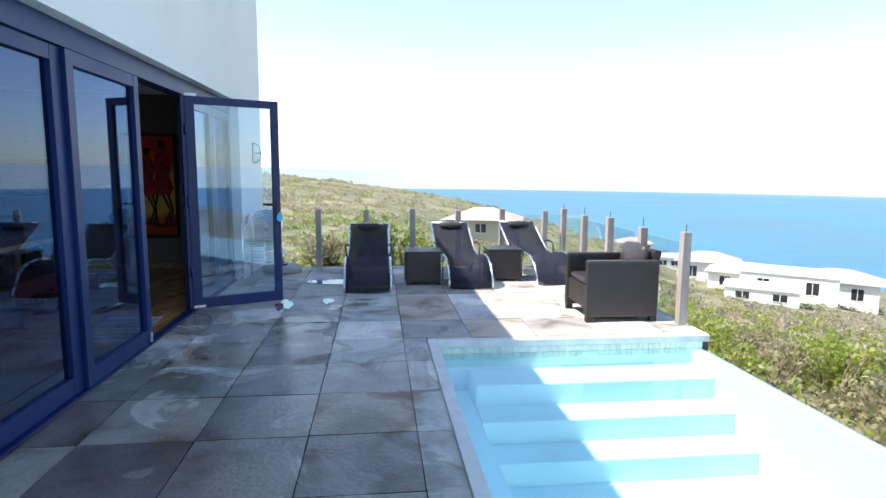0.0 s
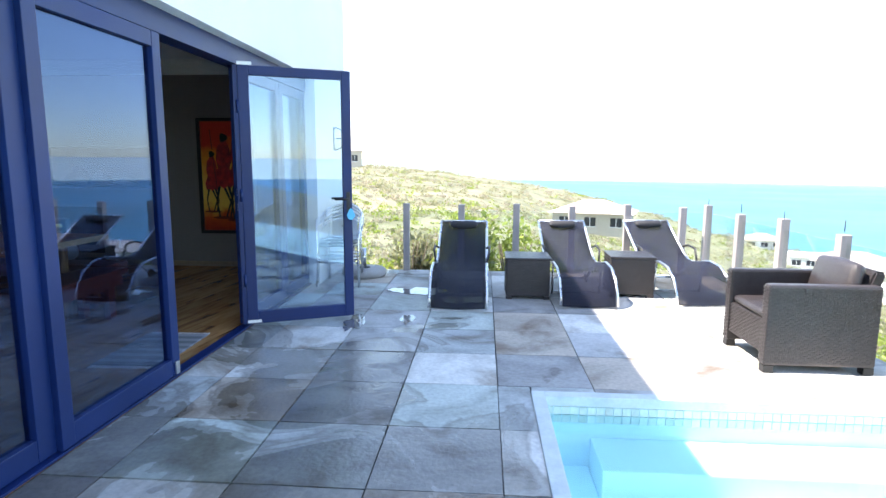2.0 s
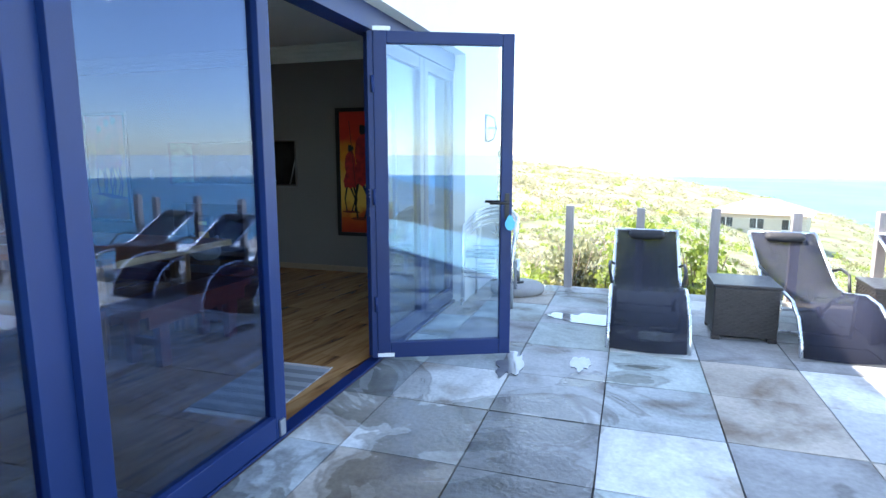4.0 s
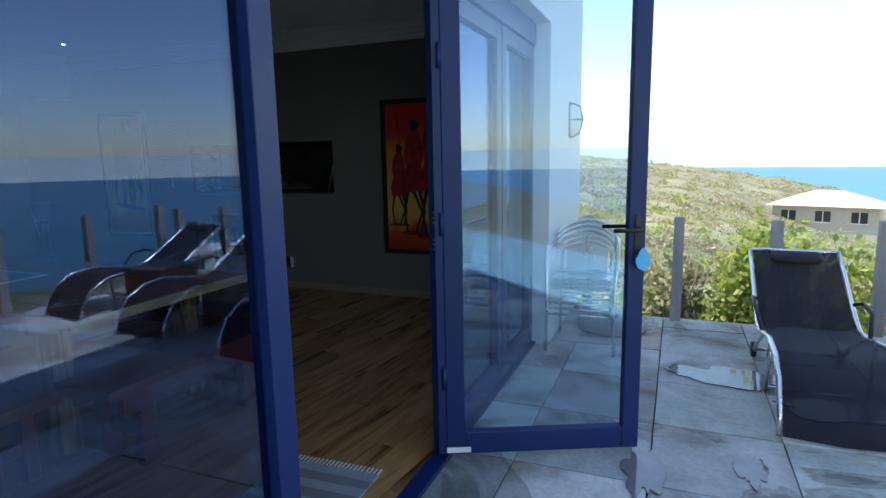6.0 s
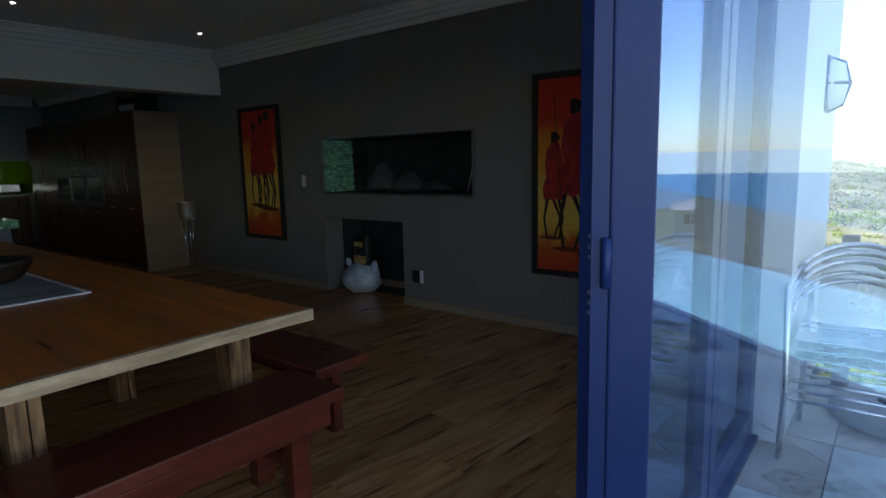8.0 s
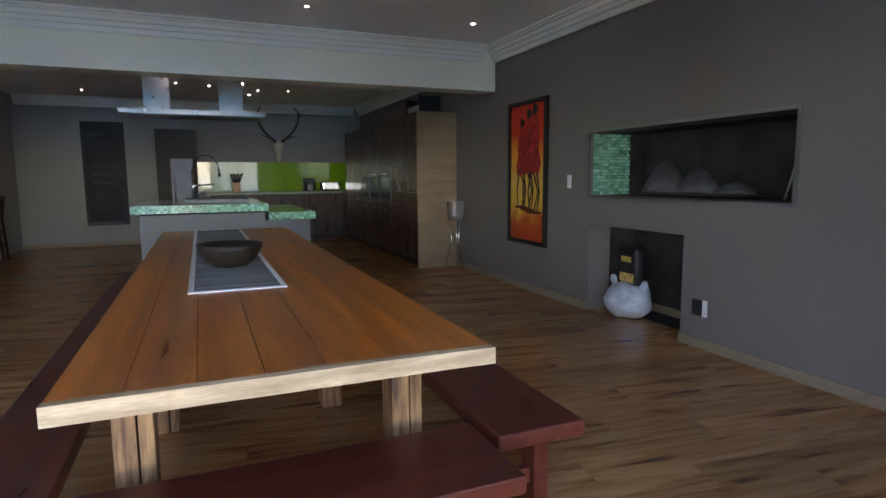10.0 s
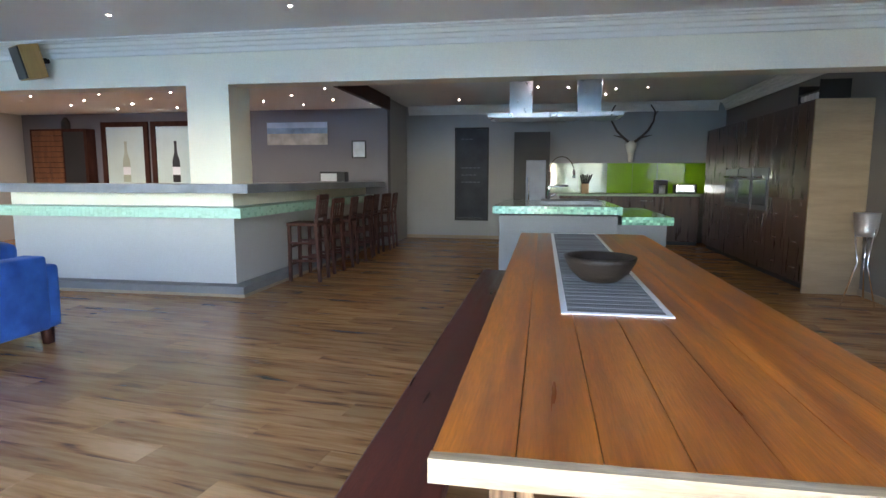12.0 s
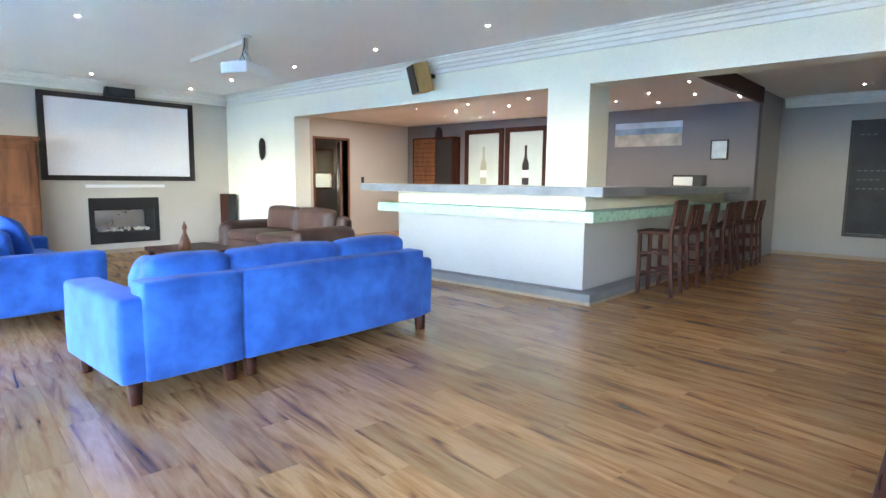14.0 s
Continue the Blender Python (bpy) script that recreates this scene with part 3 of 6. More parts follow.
# ---- glazing ----
def fixed_pane(name, y0, y1, label, shift=0.0, w=0.07, gl=GLASS):
    """A framed glass leaf in the plane of the glazing."""
    t = thing(name, label, "glass door", (GX + shift, 0, 0), kind="structure")
    d = 0.06
    part("stile", B(-d, y0, 0.02, 0, y0 + w, 2.12, 0.004), BLUEFRAME, t)
    part("stile", B(-d, y1 - w, 0.02, 0, y1, 2.12, 0.004), BLUEFRAME, t)
    part("rail", B(-d, y0 + w, 0.02, -0.002, y1 - w, 0.13, 0.004), BLUEFRAME, t)
    part("rail", B(-d, y0 + w, 2.03, -0.002, y1 - w, 2.12, 0.004), BLUEFRAME, t)
    clear_shadow(part("pane", B(-0.036, y0 + w - 0.01, 0.12, -0.03, y1 - w + 0.01, 2.04), gl, t))
    return t


struct("door_head", B(GX - 0.12, -4.7, 2.125, GX + 0.02, 7.62, 2.27, 0.003), BLUEFRAME, "dark blue metal door head", "frame")
struct("door_track", B(GX - 0.05, -4.7, 0.0, GX + 0.03, 7.62, 0.014, 0.002), BLUEFRAME, "dark blue door track on the sill", "frame")
for n, (a, b) in enumerate(((-4.7, -3.02), (-3.02, -1.35), (-1.35, 0.3), (0.3, 1.97), (1.97, 3.70))):
    fixed_pane("door_%d" % (n + 2), a, b, "dark blue framed sliding glass door, closed", shift=-0.004 * (n % 2), w=0.11)
fixed_pane("door_7", 3.70, 4.75, "dark blue framed sliding glass door beside the open one", shift=0.03, w=0.085)
fixed_pane("door_8", 5.94, 6.84, "dark blue framed fixed glass pane past the open door", w=0.09)
fixed_pane("door_9", 6.84, 7.62, "dark blue framed fixed glass pane beside the pier", shift=0.004, w=0.09)
struct("door_jamb", B(GX - 0.06, 5.88, 0.02, GX + 0.01, 5.94, 2.125, 0.004), BLUEFRAME, "dark blue jamb with hinges", "frame")

jk = bpy.data.objects["door_jamb"]
for z in (0.98, 1.10):
    for k in range(3):
        part("keep", T([(GX - 0.03, 5.879, z + 0.022 * k), (GX - 0.03, 5.873, z + 0.022 * k)], 0.006, 8), STEEL, jk, "small steel keep")
bolt = part("floor_bolt", B(0.002, 4.68, 0.03, 0.016, 4.72, 0.11, 0.004), STEEL, bpy.data.objects["door_7"], "small steel floor bolt")

# open hinged leaf
leaf = thing("door_1", "dark blue framed glass door standing open, keys on a blue tag", "glass door", (GX + 0.02, 5.85, 0), 24.6, kind="structure")
LW = 0.892
part("stile", B(0, -0.025, 0.03, 0.085, 0.025, 2.12, 0.005), BLUEFRAME, leaf)
part("stile", B(LW - 0.075, -0.025, 0.03, LW, 0.025, 2.12, 0.005), BLUEFRAME, leaf)
part("rail", B(0.085, -0.023, 0.03, LW - 0.075, 0.023, 0.135, 0.005), BLUEFRAME, leaf)
part("rail", B(0.085, -0.023, 2.045, LW - 0.075, 0.023, 2.12, 0.005), BLUEFRAME, leaf)
clear_shadow(part("pane", B(0.075, -0.003, 0.125, LW - 0.065, 0.003, 2.055), LEAFGLASS, leaf))
h = part("door_handle", B(LW - 0.05, -0.032, 0.95, LW - 0.02, 0.032, 1.12, 0.004), BLACK, leaf)
part("lever", add_tube(T([(LW - 0.035, -0.03, 1.06), (LW - 0.035, -0.075, 1.06), (LW - 0.16, -0.08, 1.06)], 0.009), [(LW - 0.035, 0.03, 1.06), (LW - 0.035, 0.075, 1.06), (LW - 0.16, 0.08, 1.06)], 0.009), BLACK, h)
tag = bmesh.new()
tv = [tag.verts.new((LW - 0.02 + 0.035 * math.sin(a) * (1 if math.cos(a) < 0.3 else 0.7), -0.055, 0.93 + 0.05 * math.cos(a))) for a in [i * math.pi / 8 for i in range(16)]]
tag.faces.new(tv)
r = bmesh.ops.extrude_face_region(tag, geom=tag.faces[:])
bmesh.ops.translate(tag, verts=[v for v in r["geom"] if isinstance(v, bmesh.types.BMVert)], vec=(0, -0.006, 0))
part("key_tag", tag, mat("blue_tag", (0.08, 0.45, 0.75), 0.4), leaf, "light blue leaf-shaped key tag")
for z in (0.02, 2.10):
    part("sticker", B(0.0, -0.029, z + 0.02, 0.11, -0.0262, z + 0.045), WHITE, leaf, "white sticker on the frame")
part("hinge_stile", B(-0.035, -0.02, 0.03, -0.001, 0.06, 2.12), BLUEFRAME, leaf)
for z in (0.35, 1.05, 1.75):
    part("hinge", T([(-0.006, -0.03, z), (-0.006, -0.03, z + 0.1)], 0.011, 8), BLUEFRAME, leaf)

# ---- terrace edge, pool ----
PX0, PX1, PY1, PY0, WZ = 0.50, 2.78, 4.60, -6.0, -0.10
bm = bmesh.new()
add_box(bm, -1.66, -9.0, -0.45, PX0 - 0.02, 8.62, -0.03)
add_box(bm, PX0 - 0.02, PY1 + 0.02, -0.45, 2.96, 8.62, -0.03)
struct("terrace_base", bm, GROUT, "mortar bed under the paving", "ground")
bm = bmesh.new()
add_box(bm, PX0 - 0.02, PY0, -1.9, PX0 + 0.02, PY1, WZ - 0.6)
add_box(bm, PX0 - 0.02, PY1 - 0.02, -1.9, PX1 + 0.1, PY1 + 0.02, -0.05)
add_box(bm, PX0 - 0.02, PY0, -0.7, PX0 + 0.02, PY1 - 0.02, -0.05)
add_box(bm, PX1, PY0, -1.9, PX1 + 0.09, PY1 - 0.02, WZ - 0.015)
add_box(bm, PX0 - 0.02, PY0 - 0.1, -1.9, PX1 + 0.1, PY0, -0.05)
add_box(bm, PX0, PY0, -1.9, PX1, PY1, -1.45)
struct("pool_shell", bm, POOLP, "pale blue plastered swimming pool", "pool")
bm = bmesh.new()
for i in range(6):
    add_box(bm, PX0 + 0.30, PY1 - 0.10 - 0.30 * (i + 1), -1.5, PX1, PY1 - 0.02 if i == 0 else PY1 - 0.10 - 0.30 * i, -0.24 - 0.17 * i, 0.012)
struct("pool_steps", bm, POOLP, "pale blue plastered steps under the water", "pool")
struct("pool_ledge", B(PX0 + 0.02, PY0, -1.5, PX0 + 0.30, PY1 - 0.02, -0.42, 0.012), POOLP, "pale submerged ledge along the pool", "pool")
w = struct("water", B(PX0 + 0.021, PY0, WZ - 0.004, PX1 + 0.092, PY1 - 0.021, WZ), WATER, "clear turquoise pool water", "water")
w.visible_shadow = False
bm = bmesh.new()
add_box(bm, PX0 - 0.05, PY0, -0.05, PX0 + 0.03, PY1 + 0.05, 0.012, 0.006)
add_box(bm, PX0 + 0.03, PY1 - 0.03, -0.05, PX1 + 0.16, PY1 + 0.05, 0.012, 0.006)
struct("pool_coping", bm, COPING, "pale stone edge of the pool", "coping")
struct("pool_edge_block", B(PX1 + 0.0, PY1 + 0.05, -0.6, PX1 + 0.2, PY1 + 0.32, -0.002, 0.01), COPING, "pale plastered block at the pool corner", "coping")
tl = thing("waterline_tiles", "pale green mosaic tiles along the waterline", "tiles", (0, 0, 0), kind="structure")
bm = bmesh.new()
for i in range(int((PX1 - PX0 - 0.05) / 0.05)):
    for k in range(2):
        x = PX0 + 0.03 + i * 0.05
        add_box(bm, x, PY1 - 0.027, -0.148 + k * 0.05, x + 0.046, PY1 - 0.0205, -0.102 + k * 0.05)
tagged(part("tile", bm, MOSAIC2, tl), kind="stuff")
struct("pool_outer_wall", B(PX1 + 0.09, PY0, -3.2, PX1 + 0.12, PY1 + 0.3, WZ - 0.02), CONCRETE, "overflow wall of the pool", "wall")
struct("terrace_wall", add_box(B(-9.0, 8.62, -3.2, 3.0, 8.70, -0.02), 2.96, 4.9, -3.2, 3.02, 8.70, -0.02), CONCRETE, "low retaining wall of the terrace", "wall")

# ---- ground, sea, distance ----
CREST = [(-180, 1.5), (-60, 2.0), (-25, 1.2), (-11.5, -0.15), (-5, -0.8), (2, -1.7), (8, -2.6), (11, -3.3), (15, -4.5), (22, -6.3), (32, -8.0), (60, -10.5), (110, -9), (180, 1.5)]


def crest_at(az):
    for (a0, e0), (a1, e1) in zip(CREST, CREST[1:]):
        if a0 <= az <= a1:
            k = (az - a0) / (a1 - a0)
            k = k * k * (3 - 2 * k)
            return e0 + (e1 - e0) * k
    return 0.0


def ground_z(x, y):
    r = math.hypot(x, y)
    az = math.degrees(math.atan2(x, y))
    el = crest_at(az)
    far = 330 * math.tan(radians(el)) + 1.4
    z = -1.15 + (far + 1.15) * min(1.0, max(0.0, r - 9) / 321.0)
    k = max(0.0, min(1.0, (az - 0.0) / 9.0)) * max(0.0, min(1.0, (75 - az) / 15.0))
    z -= 2.6 * k * math.exp(-((r - 80) / 55.0) ** 2)
    if r > 330:
        z += -(r - 330) * 0.22
    z += noise.noise(Vector((x * 0.05, y * 0.05, 3.3))) * min(1.6, 0.012 * r) + noise.noise(Vector((x * 0.3, y * 0.3, 7.7))) * min(0.25, 0.01 * r)
    return max(z, -78.0)


def terrain():
    radii = [2.2 * 1.093 ** i for i in range(70)]
    seg = 180
    verts, faces = [(0.0, 0.0, -1.2)], []
    for r in radii:
        for k in range(seg):
            a = 2 * math.pi * k / seg
            x, y = r * math.sin(a), r * math.cos(a)
            inside = x < 3.1 and y < 8.8 and x > -14.8 and y > -9.2
            verts.append((x, y, min(ground_z(x, y), -2.0) if inside else ground_z(x, y)))
    for k in range(seg):
        faces.append((0, 1 + (k + 1) % seg, 1 + k))
    for i in range(len(radii) - 1):
        a, b = 1 + i * seg, 1 + (i + 1) * seg
        for k in range(seg):
            faces.append((a + k, a + (k + 1) % seg, b + (k + 1) % seg, b + k))
    me = bpy.data.meshes.new("ground")
    me.from_pydata(verts, [], faces)
    for pg in me.polygons:
        pg.use_smooth = True
    return me


GROUNDM = mat("dry_scrub_ground", (0.13, 0.14, 0.065), 0.95, var=0.35, scale=0.25, fine=1.6, c2=(0.25, 0.245, 0.15), bump=0.5, world_space=True, grain=0.2)
gm = terrain()
gm.materials.append(GROUNDM)
tagged(new("ground", gm), "scrub-covered hillside falling to the sea", "ground", kind="structure")
SEAM = mat("sea", (0.035, 0.16, 0.25), 0.4, spec=0.3, var=0.2, scale=0.004, fine=0.05, c2=(0.05, 0.20, 0.30), bump=0.25, world_space=True)
SR, SZ = 2900.0, -76.0
bm = bmesh.new()
bmesh.ops.create_circle(bm, cap_ends=True, segments=128, radius=SR, matrix=Matrix.Translation((0, 0, SZ)))
struct("water_sea", bm, SEAM, "calm blue sea", "sea")
# Added glowing ring: paints bright haze over the gap above the sea's edge.
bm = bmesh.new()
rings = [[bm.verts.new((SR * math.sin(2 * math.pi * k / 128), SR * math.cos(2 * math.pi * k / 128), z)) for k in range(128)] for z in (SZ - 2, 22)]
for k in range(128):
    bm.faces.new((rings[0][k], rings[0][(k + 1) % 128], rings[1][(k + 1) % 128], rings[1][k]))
struct("backdrop", bm, glow("sea_haze_glow", (0.70, 0.72, 0.62), 0.30), "glowing ring painted as bright haze over the horizon", "haze")

PLAN = ROOMS

# ---- living room: dining table and benches ----
def slab_top(name, x0, x1, y0, y1, z0, z1, boards, material, parent, edge=None):
    wd = (y1 - y0) / boards
    for i in range(boards):
        a = 0.012 * math.sin(i * 2.1)
        part("board", B(x0 + a * 0.3, y0 + i * wd + 0.0008, z0, x1 - (0.03 if edge else 0), y0 + (i + 1) * wd - 0.0008, z1 + 0.0006 * (i % 2), 0.0013), material, parent)
    if edge:
        bm = B(x1 - 0.03, y0 - 0.002, z0, x1 + 0.004, y1 + 0.002, z1 + 0.0005)
        bmesh.ops.subdivide_edges(bm, edges=[e for e in bm.edges if abs((e.verts[0].co - e.verts[1].co).y) > 0.5], cuts=24)
        for v in bm.verts:
            v.co.x += 0.006 * noise.noise(v.co * 5)
            v.co.z += 0.006 * noise.noise(v.co * 3 + Vector((4, 0, 0)))
        part("live_edge", bm, edge, parent, "raw pale pine end edge")


tb = thing("dining_table", "long oiled pine plank table with raw pale end edge", "table", (-5.27, 5.6, 0))
slab_top("top", -2.29, 2.29, -0.57, 0.56, 0.722, 0.77, 7, TABLEW, tb, PALEEDGE)
for lx in (-1.85, -0.62, 0.62, 1.90):
    for ly in (-0.43, 0.40):
        part("leg", add_box(B(lx - 0.06, ly - 0.055, 0.0, lx + 0.06, ly + 0.008, 0.722, 0.008), lx - 0.054, ly + 0.012, 0.0, lx + 0.057, ly + 0.055, 0.722, 0.008), LEGW, tb, "rough-sawn pine leg of two planks")
for ly in (-0.43, 0.40):
    part("apron", B(-1.9, ly - 0.03, 0.62, 1.9, ly + 0.03, 0.72, 0.004), LEGW, tb)


def bench(loc, length, width, rz, label, zt=0.45):
    t = thing("bench", label, "bench", loc, rz, "benches round the dining table")
    part("seat", B(-length / 2, -width / 2, zt - 0.055, length / 2, width / 2, zt, 0.008), BENCHW, t)
    for sx in (-1, 1):
        x = sx * (length / 2 - 0.22)
        for sy in (-1, 1):
            part("leg", B(x - 0.045, sy * (width / 2 - 0.06) - 0.03, 0, x + 0.045, sy * (width / 2 - 0.06) + 0.03, zt - 0.055, 0.006), BENCHW, t)
        part("stretcher", B(x - 0.02, -width / 2 + 0.09, 0.14, x + 0.02, width / 2 - 0.09, 0.20, 0.004), BENCHW, t)
    part("rail", B(-length / 2 + 0.26, -0.02, 0.30, length / 2 - 0.26, 0.02, zt - 0.056, 0.004), BENCHW, t)
    return t


bench((-5.15, 4.84, 0), 4.2, 0.28, 0, "long dark red stained bench beside the table")
bench((-5.15, 6.38, 0), 4.2, 0.33, 0, "long dark red stained bench on the wall side of the table")
sbn = bench((-3.0, 5.60, 0), 1.15, 0.38, 90, "short red stained bench at the table's end")
for sy in (-1, 1):
    part("apron", B(-0.50, sy * 0.165 - 0.014, 0.30, 0.50, sy * 0.165 + 0.014, 0.394, 0.006), BENCHW, sbn)

rn = thing("table_runner", "grey striped woven table runner with white hem", "runner", (-5.85, 5.52, 0.7715))
bm = bmesh.new()
for i in range(82):
    x = -1.62 + i * 0.0395
    add_box(bm, x, -0.185, 0, x + 0.036, 0.185, 0.004 + 0.001 * (i % 2))
tagged(part("stripes", bm, mat("grey_weave", (0.16, 0.17, 0.18), 0.9, rand=0.35, fine=200, bump=0.4), rn), kind="stuff")
for a in ((-1.65, -0.21, 1.65, -0.185), (-1.65, 0.185, 1.65, 0.21), (1.62, -0.185, 1.65, 0.185), (-1.65, -0.185, -1.62, 0.185)):
    part("hem", B(a[0], a[1], 0, a[2], a[3], 0.005), WHITE, rn, "white hem")
bowl = lathe([(0.05, 0.0), (0.09, 0.006), (0.14, 0.05), (0.168, 0.10), (0.175, 0.128), (0.163, 0.128), (0.15, 0.10), (0.12, 0.05), (0.06, 0.025)], 32, 1.15, 1.0)
single("wooden_bowl", bowl, BOWLW, "dark carved oval wooden bowl on the runner", "bowl", (-4.95, 5.52, 0.777), 20)

# ---- bar ----
bm = prism([(-7.85, -0.99), (-7.85, 1.86), (-12.68, 1.86), (-12.68, 1.66), (-8.05, 1.66), (-8.05, -0.99)], "z", 0.11, 1.13)
bar = thing("bar_counter", "pale L-shaped bar with slate top and green mosaic ledge", "bar", (0, 0, 0))
part("front", bm, BARGREY, bar)
part("upper_band", prism([(-7.846, -0.99), (-7.846, 1.864), (-12.68, 1.864), (-12.68, 1.80), (-7.90, 1.80), (-7.90, -0.99)], "z", 0.98, 1.128), CREAM, bar, "cream painted band")
part("plinth", prism([(-7.66, -1.1), (-7.66, 2.05), (-12.68, 2.05), (-12.68, 1.66), (-8.05, 1.66), (-8.05, -1.1)], "z", 0.012, 0.11, 0.004), SLATE2, bar, "dark slate plinth")
part("plinth_edge", prism([(-7.645, -1.1), (-7.645, 2.065), (-12.68, 2.065), (-12.68, 2.05), (-7.66, 2.05), (-7.66, -1.1)], "z", 0.0, 0.03), SKIRT, bar)
part("bar_top", prism([(-7.45, -1.34), (-7.45, 2.25), (-12.69, 2.25), (-12.69, 1.45), (-8.2, 1.45), (-8.2, -1.34)], "z", 1.132, 1.225, 0.006), SLATE, bar, "grey slate slab top")
led = part("ledge", prism([(-7.56, -1.09), (-7.56, 2.10), (-12.68, 2.10), (-12.68, 1.868), (-7.842, 1.868), (-7.842, -1.09)], "z", 0.865, 0.975, 0.004), mat("pale_green_ledge", (0.36, 0.62, 0.50), 0.4, var=0.1, scale=5, fine=40), bar, "pale green ledge")
bm = bmesh.new()
y = -1.09
while y < 2.08:
    for k in range(4):
        add_box(bm, -7.5595, y, 0.868 + k * 0.026, -7.556, y + 0.047, 0.868 + k * 0.026 + 0.023)
    y += 0.05
x = -7.56
while x > -12.6:
    for k in range(4):
        add_box(bm, x - 0.047, 2.0995, 0.868 + k * 0.026, x, 2.103, 0.868 + k * 0.026 + 0.023)
    x -= 0.05
tagged(part("mosaic", bm, mat("pale_mosaic", (0.38, 0.66, 0.53), 0.3, rand=0.05, var=0.06), bar), kind="stuff")


def bar_stool():
    t = thing("bar_stool", "dark-stained wooden bar stool with slatted back", "stool", (0, 0, 0), 0, "stools along the bar")
    for sx in (-0.17, 0.17):
        part("front_leg", B(sx - 0.02, -0.19, 0, sx + 0.02, -0.15, 0.70, 0.004), DARKW, t)
        part("back_leg", prism([(0.19, 0.0), (0.23, 0.0), (0.19, 0.70), (0.24, 1.08), (0.20, 1.08), (0.15, 0.70)], "x", sx - 0.018, sx + 0.018, 0.003), DARKW, t)
    bm = B(-0.20, -0.20, 0.70, 0.20, 0.19, 0.74, 0.01)
    part("seat", bm, DARKW, t)
    for z in (0.20, 0.42):
        part("stretcher", B(-0.16, -0.18, z, 0.16, -0.16, z + 0.03), DARKW, t)
        part("stretcher", B(-0.18, -0.16, z + 0.05, -0.16, 0.19, z + 0.08), DARKW, t)
        part("stretcher", B(0.16, -0.16, z + 0.05, 0.18, 0.19, z + 0.08), DARKW, t)
    part("back_rail", B(-0.155, 0.21, 1.02, 0.155, 0.235, 1.09, 0.004), DARKW, t)
    part("back_rail", B(-0.155, 0.195, 0.80, 0.155, 0.215, 0.84, 0.004), DARKW, t)
    for sx in (-0.09, 0.0, 0.09):
        part("slat", prism([(0.195, 0.84), (0.21, 0.84), (0.233, 1.02), (0.217, 1.02)], "x", sx - 0.02, sx + 0.02), DARKW, t)
    return t


st = bar_stool()
st.matrix_basis = at(-8.85, 2.29, 0, 0, 0, 3)
for i, (dx, r) in enumerate(((-0.62, -4), (-1.22, 5), (-1.86, 0), (-2.40, 3), (-3.02, -6), (-3.52, 4))):
    copy_thing(st, at(-8.87 + dx, 2.28 + 0.02 * (i % 3), 0, 0, 0, r))

# ---- kitchen ----
isl = thing("kitchen_island", "grey kitchen island with green mosaic worktop on two levels", "island", (0, 0, 0))
part("body", add_box(B(-11.2, 4.70, 0.0, -9.12, 6.12, 0.84), -11.2, 6.122, 0.0, -9.12, 6.68, 0.74), mat("island_grey", (0.20, 0.21, 0.225), 0.6, var=0.08, scale=1.5), isl)
part("worktop", B(-11.25, 4.62, 0.86, -9.04, 6.16, 0.955, 0.004), MOSAIC, isl)
part("worktop", B(-11.25, 6.162, 0.745, -9.04, 6.74, 0.84, 0.004), MOSAIC, isl)
bm = bmesh.new()
for (y0, y1, z0) in ((4.62, 6.16, 0.862), (6.16, 6.74, 0.747)):
    y = y0
    while y < y1 - 0.02:
        for k in range(3):
            add_box(bm, -9.0395, y, z0 + k * 0.031, -9.036, y + 0.036, z0 + k * 0.031 + 0.028)
        y += 0.039
tagged(part("mosaic", bm, MOSAIC, isl), kind="stuff")
part("drip_board", B(-10.2, 5.2, 0.957, -9.35, 5.95, 1.01, 0.006), SLATE, isl, "grey raised sink board")
tap = thing("kitchen_tap", "tall chrome sprung kitchen tap", "tap", (-9.8, 5.3, 0.957))
part("post", T([(0, 0, 0), (0, 0, 0.42)], 0.02, 12), CHROME, tap)
part("spray_head", T([(0, 0.32, 0.44), (0, 0.325, 0.34)], 0.014, 10, 0.02), CHROME, tap)
part("spout", T([(0, 0, 0.40)] + [(0.0, 0.16 - 0.16 * math.cos(a), 0.42 + 0.2 * math.sin(a)) for a in [i * math.pi / 10 for i in range(1, 10)]] + [(0, 0.32, 0.42)], 0.006, 8), ANTLER, tap, "dark sprung hose")
part("arm", T([(0, 0, 0.22), (0, 0.25, 0.24)], 0.012, 8), CHROME, tap)
part("lever", T([(0, 0.0, 0.08), (0.02, 0.11, 0.14)], 0.01, 8), CHROME, tap)

hood = thing("extractor_hood", "stainless steel extractor hood with two chimneys", "hood", (-11.05, 5.37, 0))
part("canopy", B(-0.35, -0.98, 2.19, 0.35, 0.97, 2.25, 0.004), STEEL, hood)
for y in (-0.50, 0.50):
    part("chimney", B(-0.16, y - 0.17, 2.25, 0.16, y + 0.17, CZ - 0.004), STEEL, hood)
part("filter", B(-0.3, -0.9, 2.18, 0.3, 0.9, 2.192), mat("hood_filter", (0.25, 0.26, 0.28), 0.35, 1.0), hood)

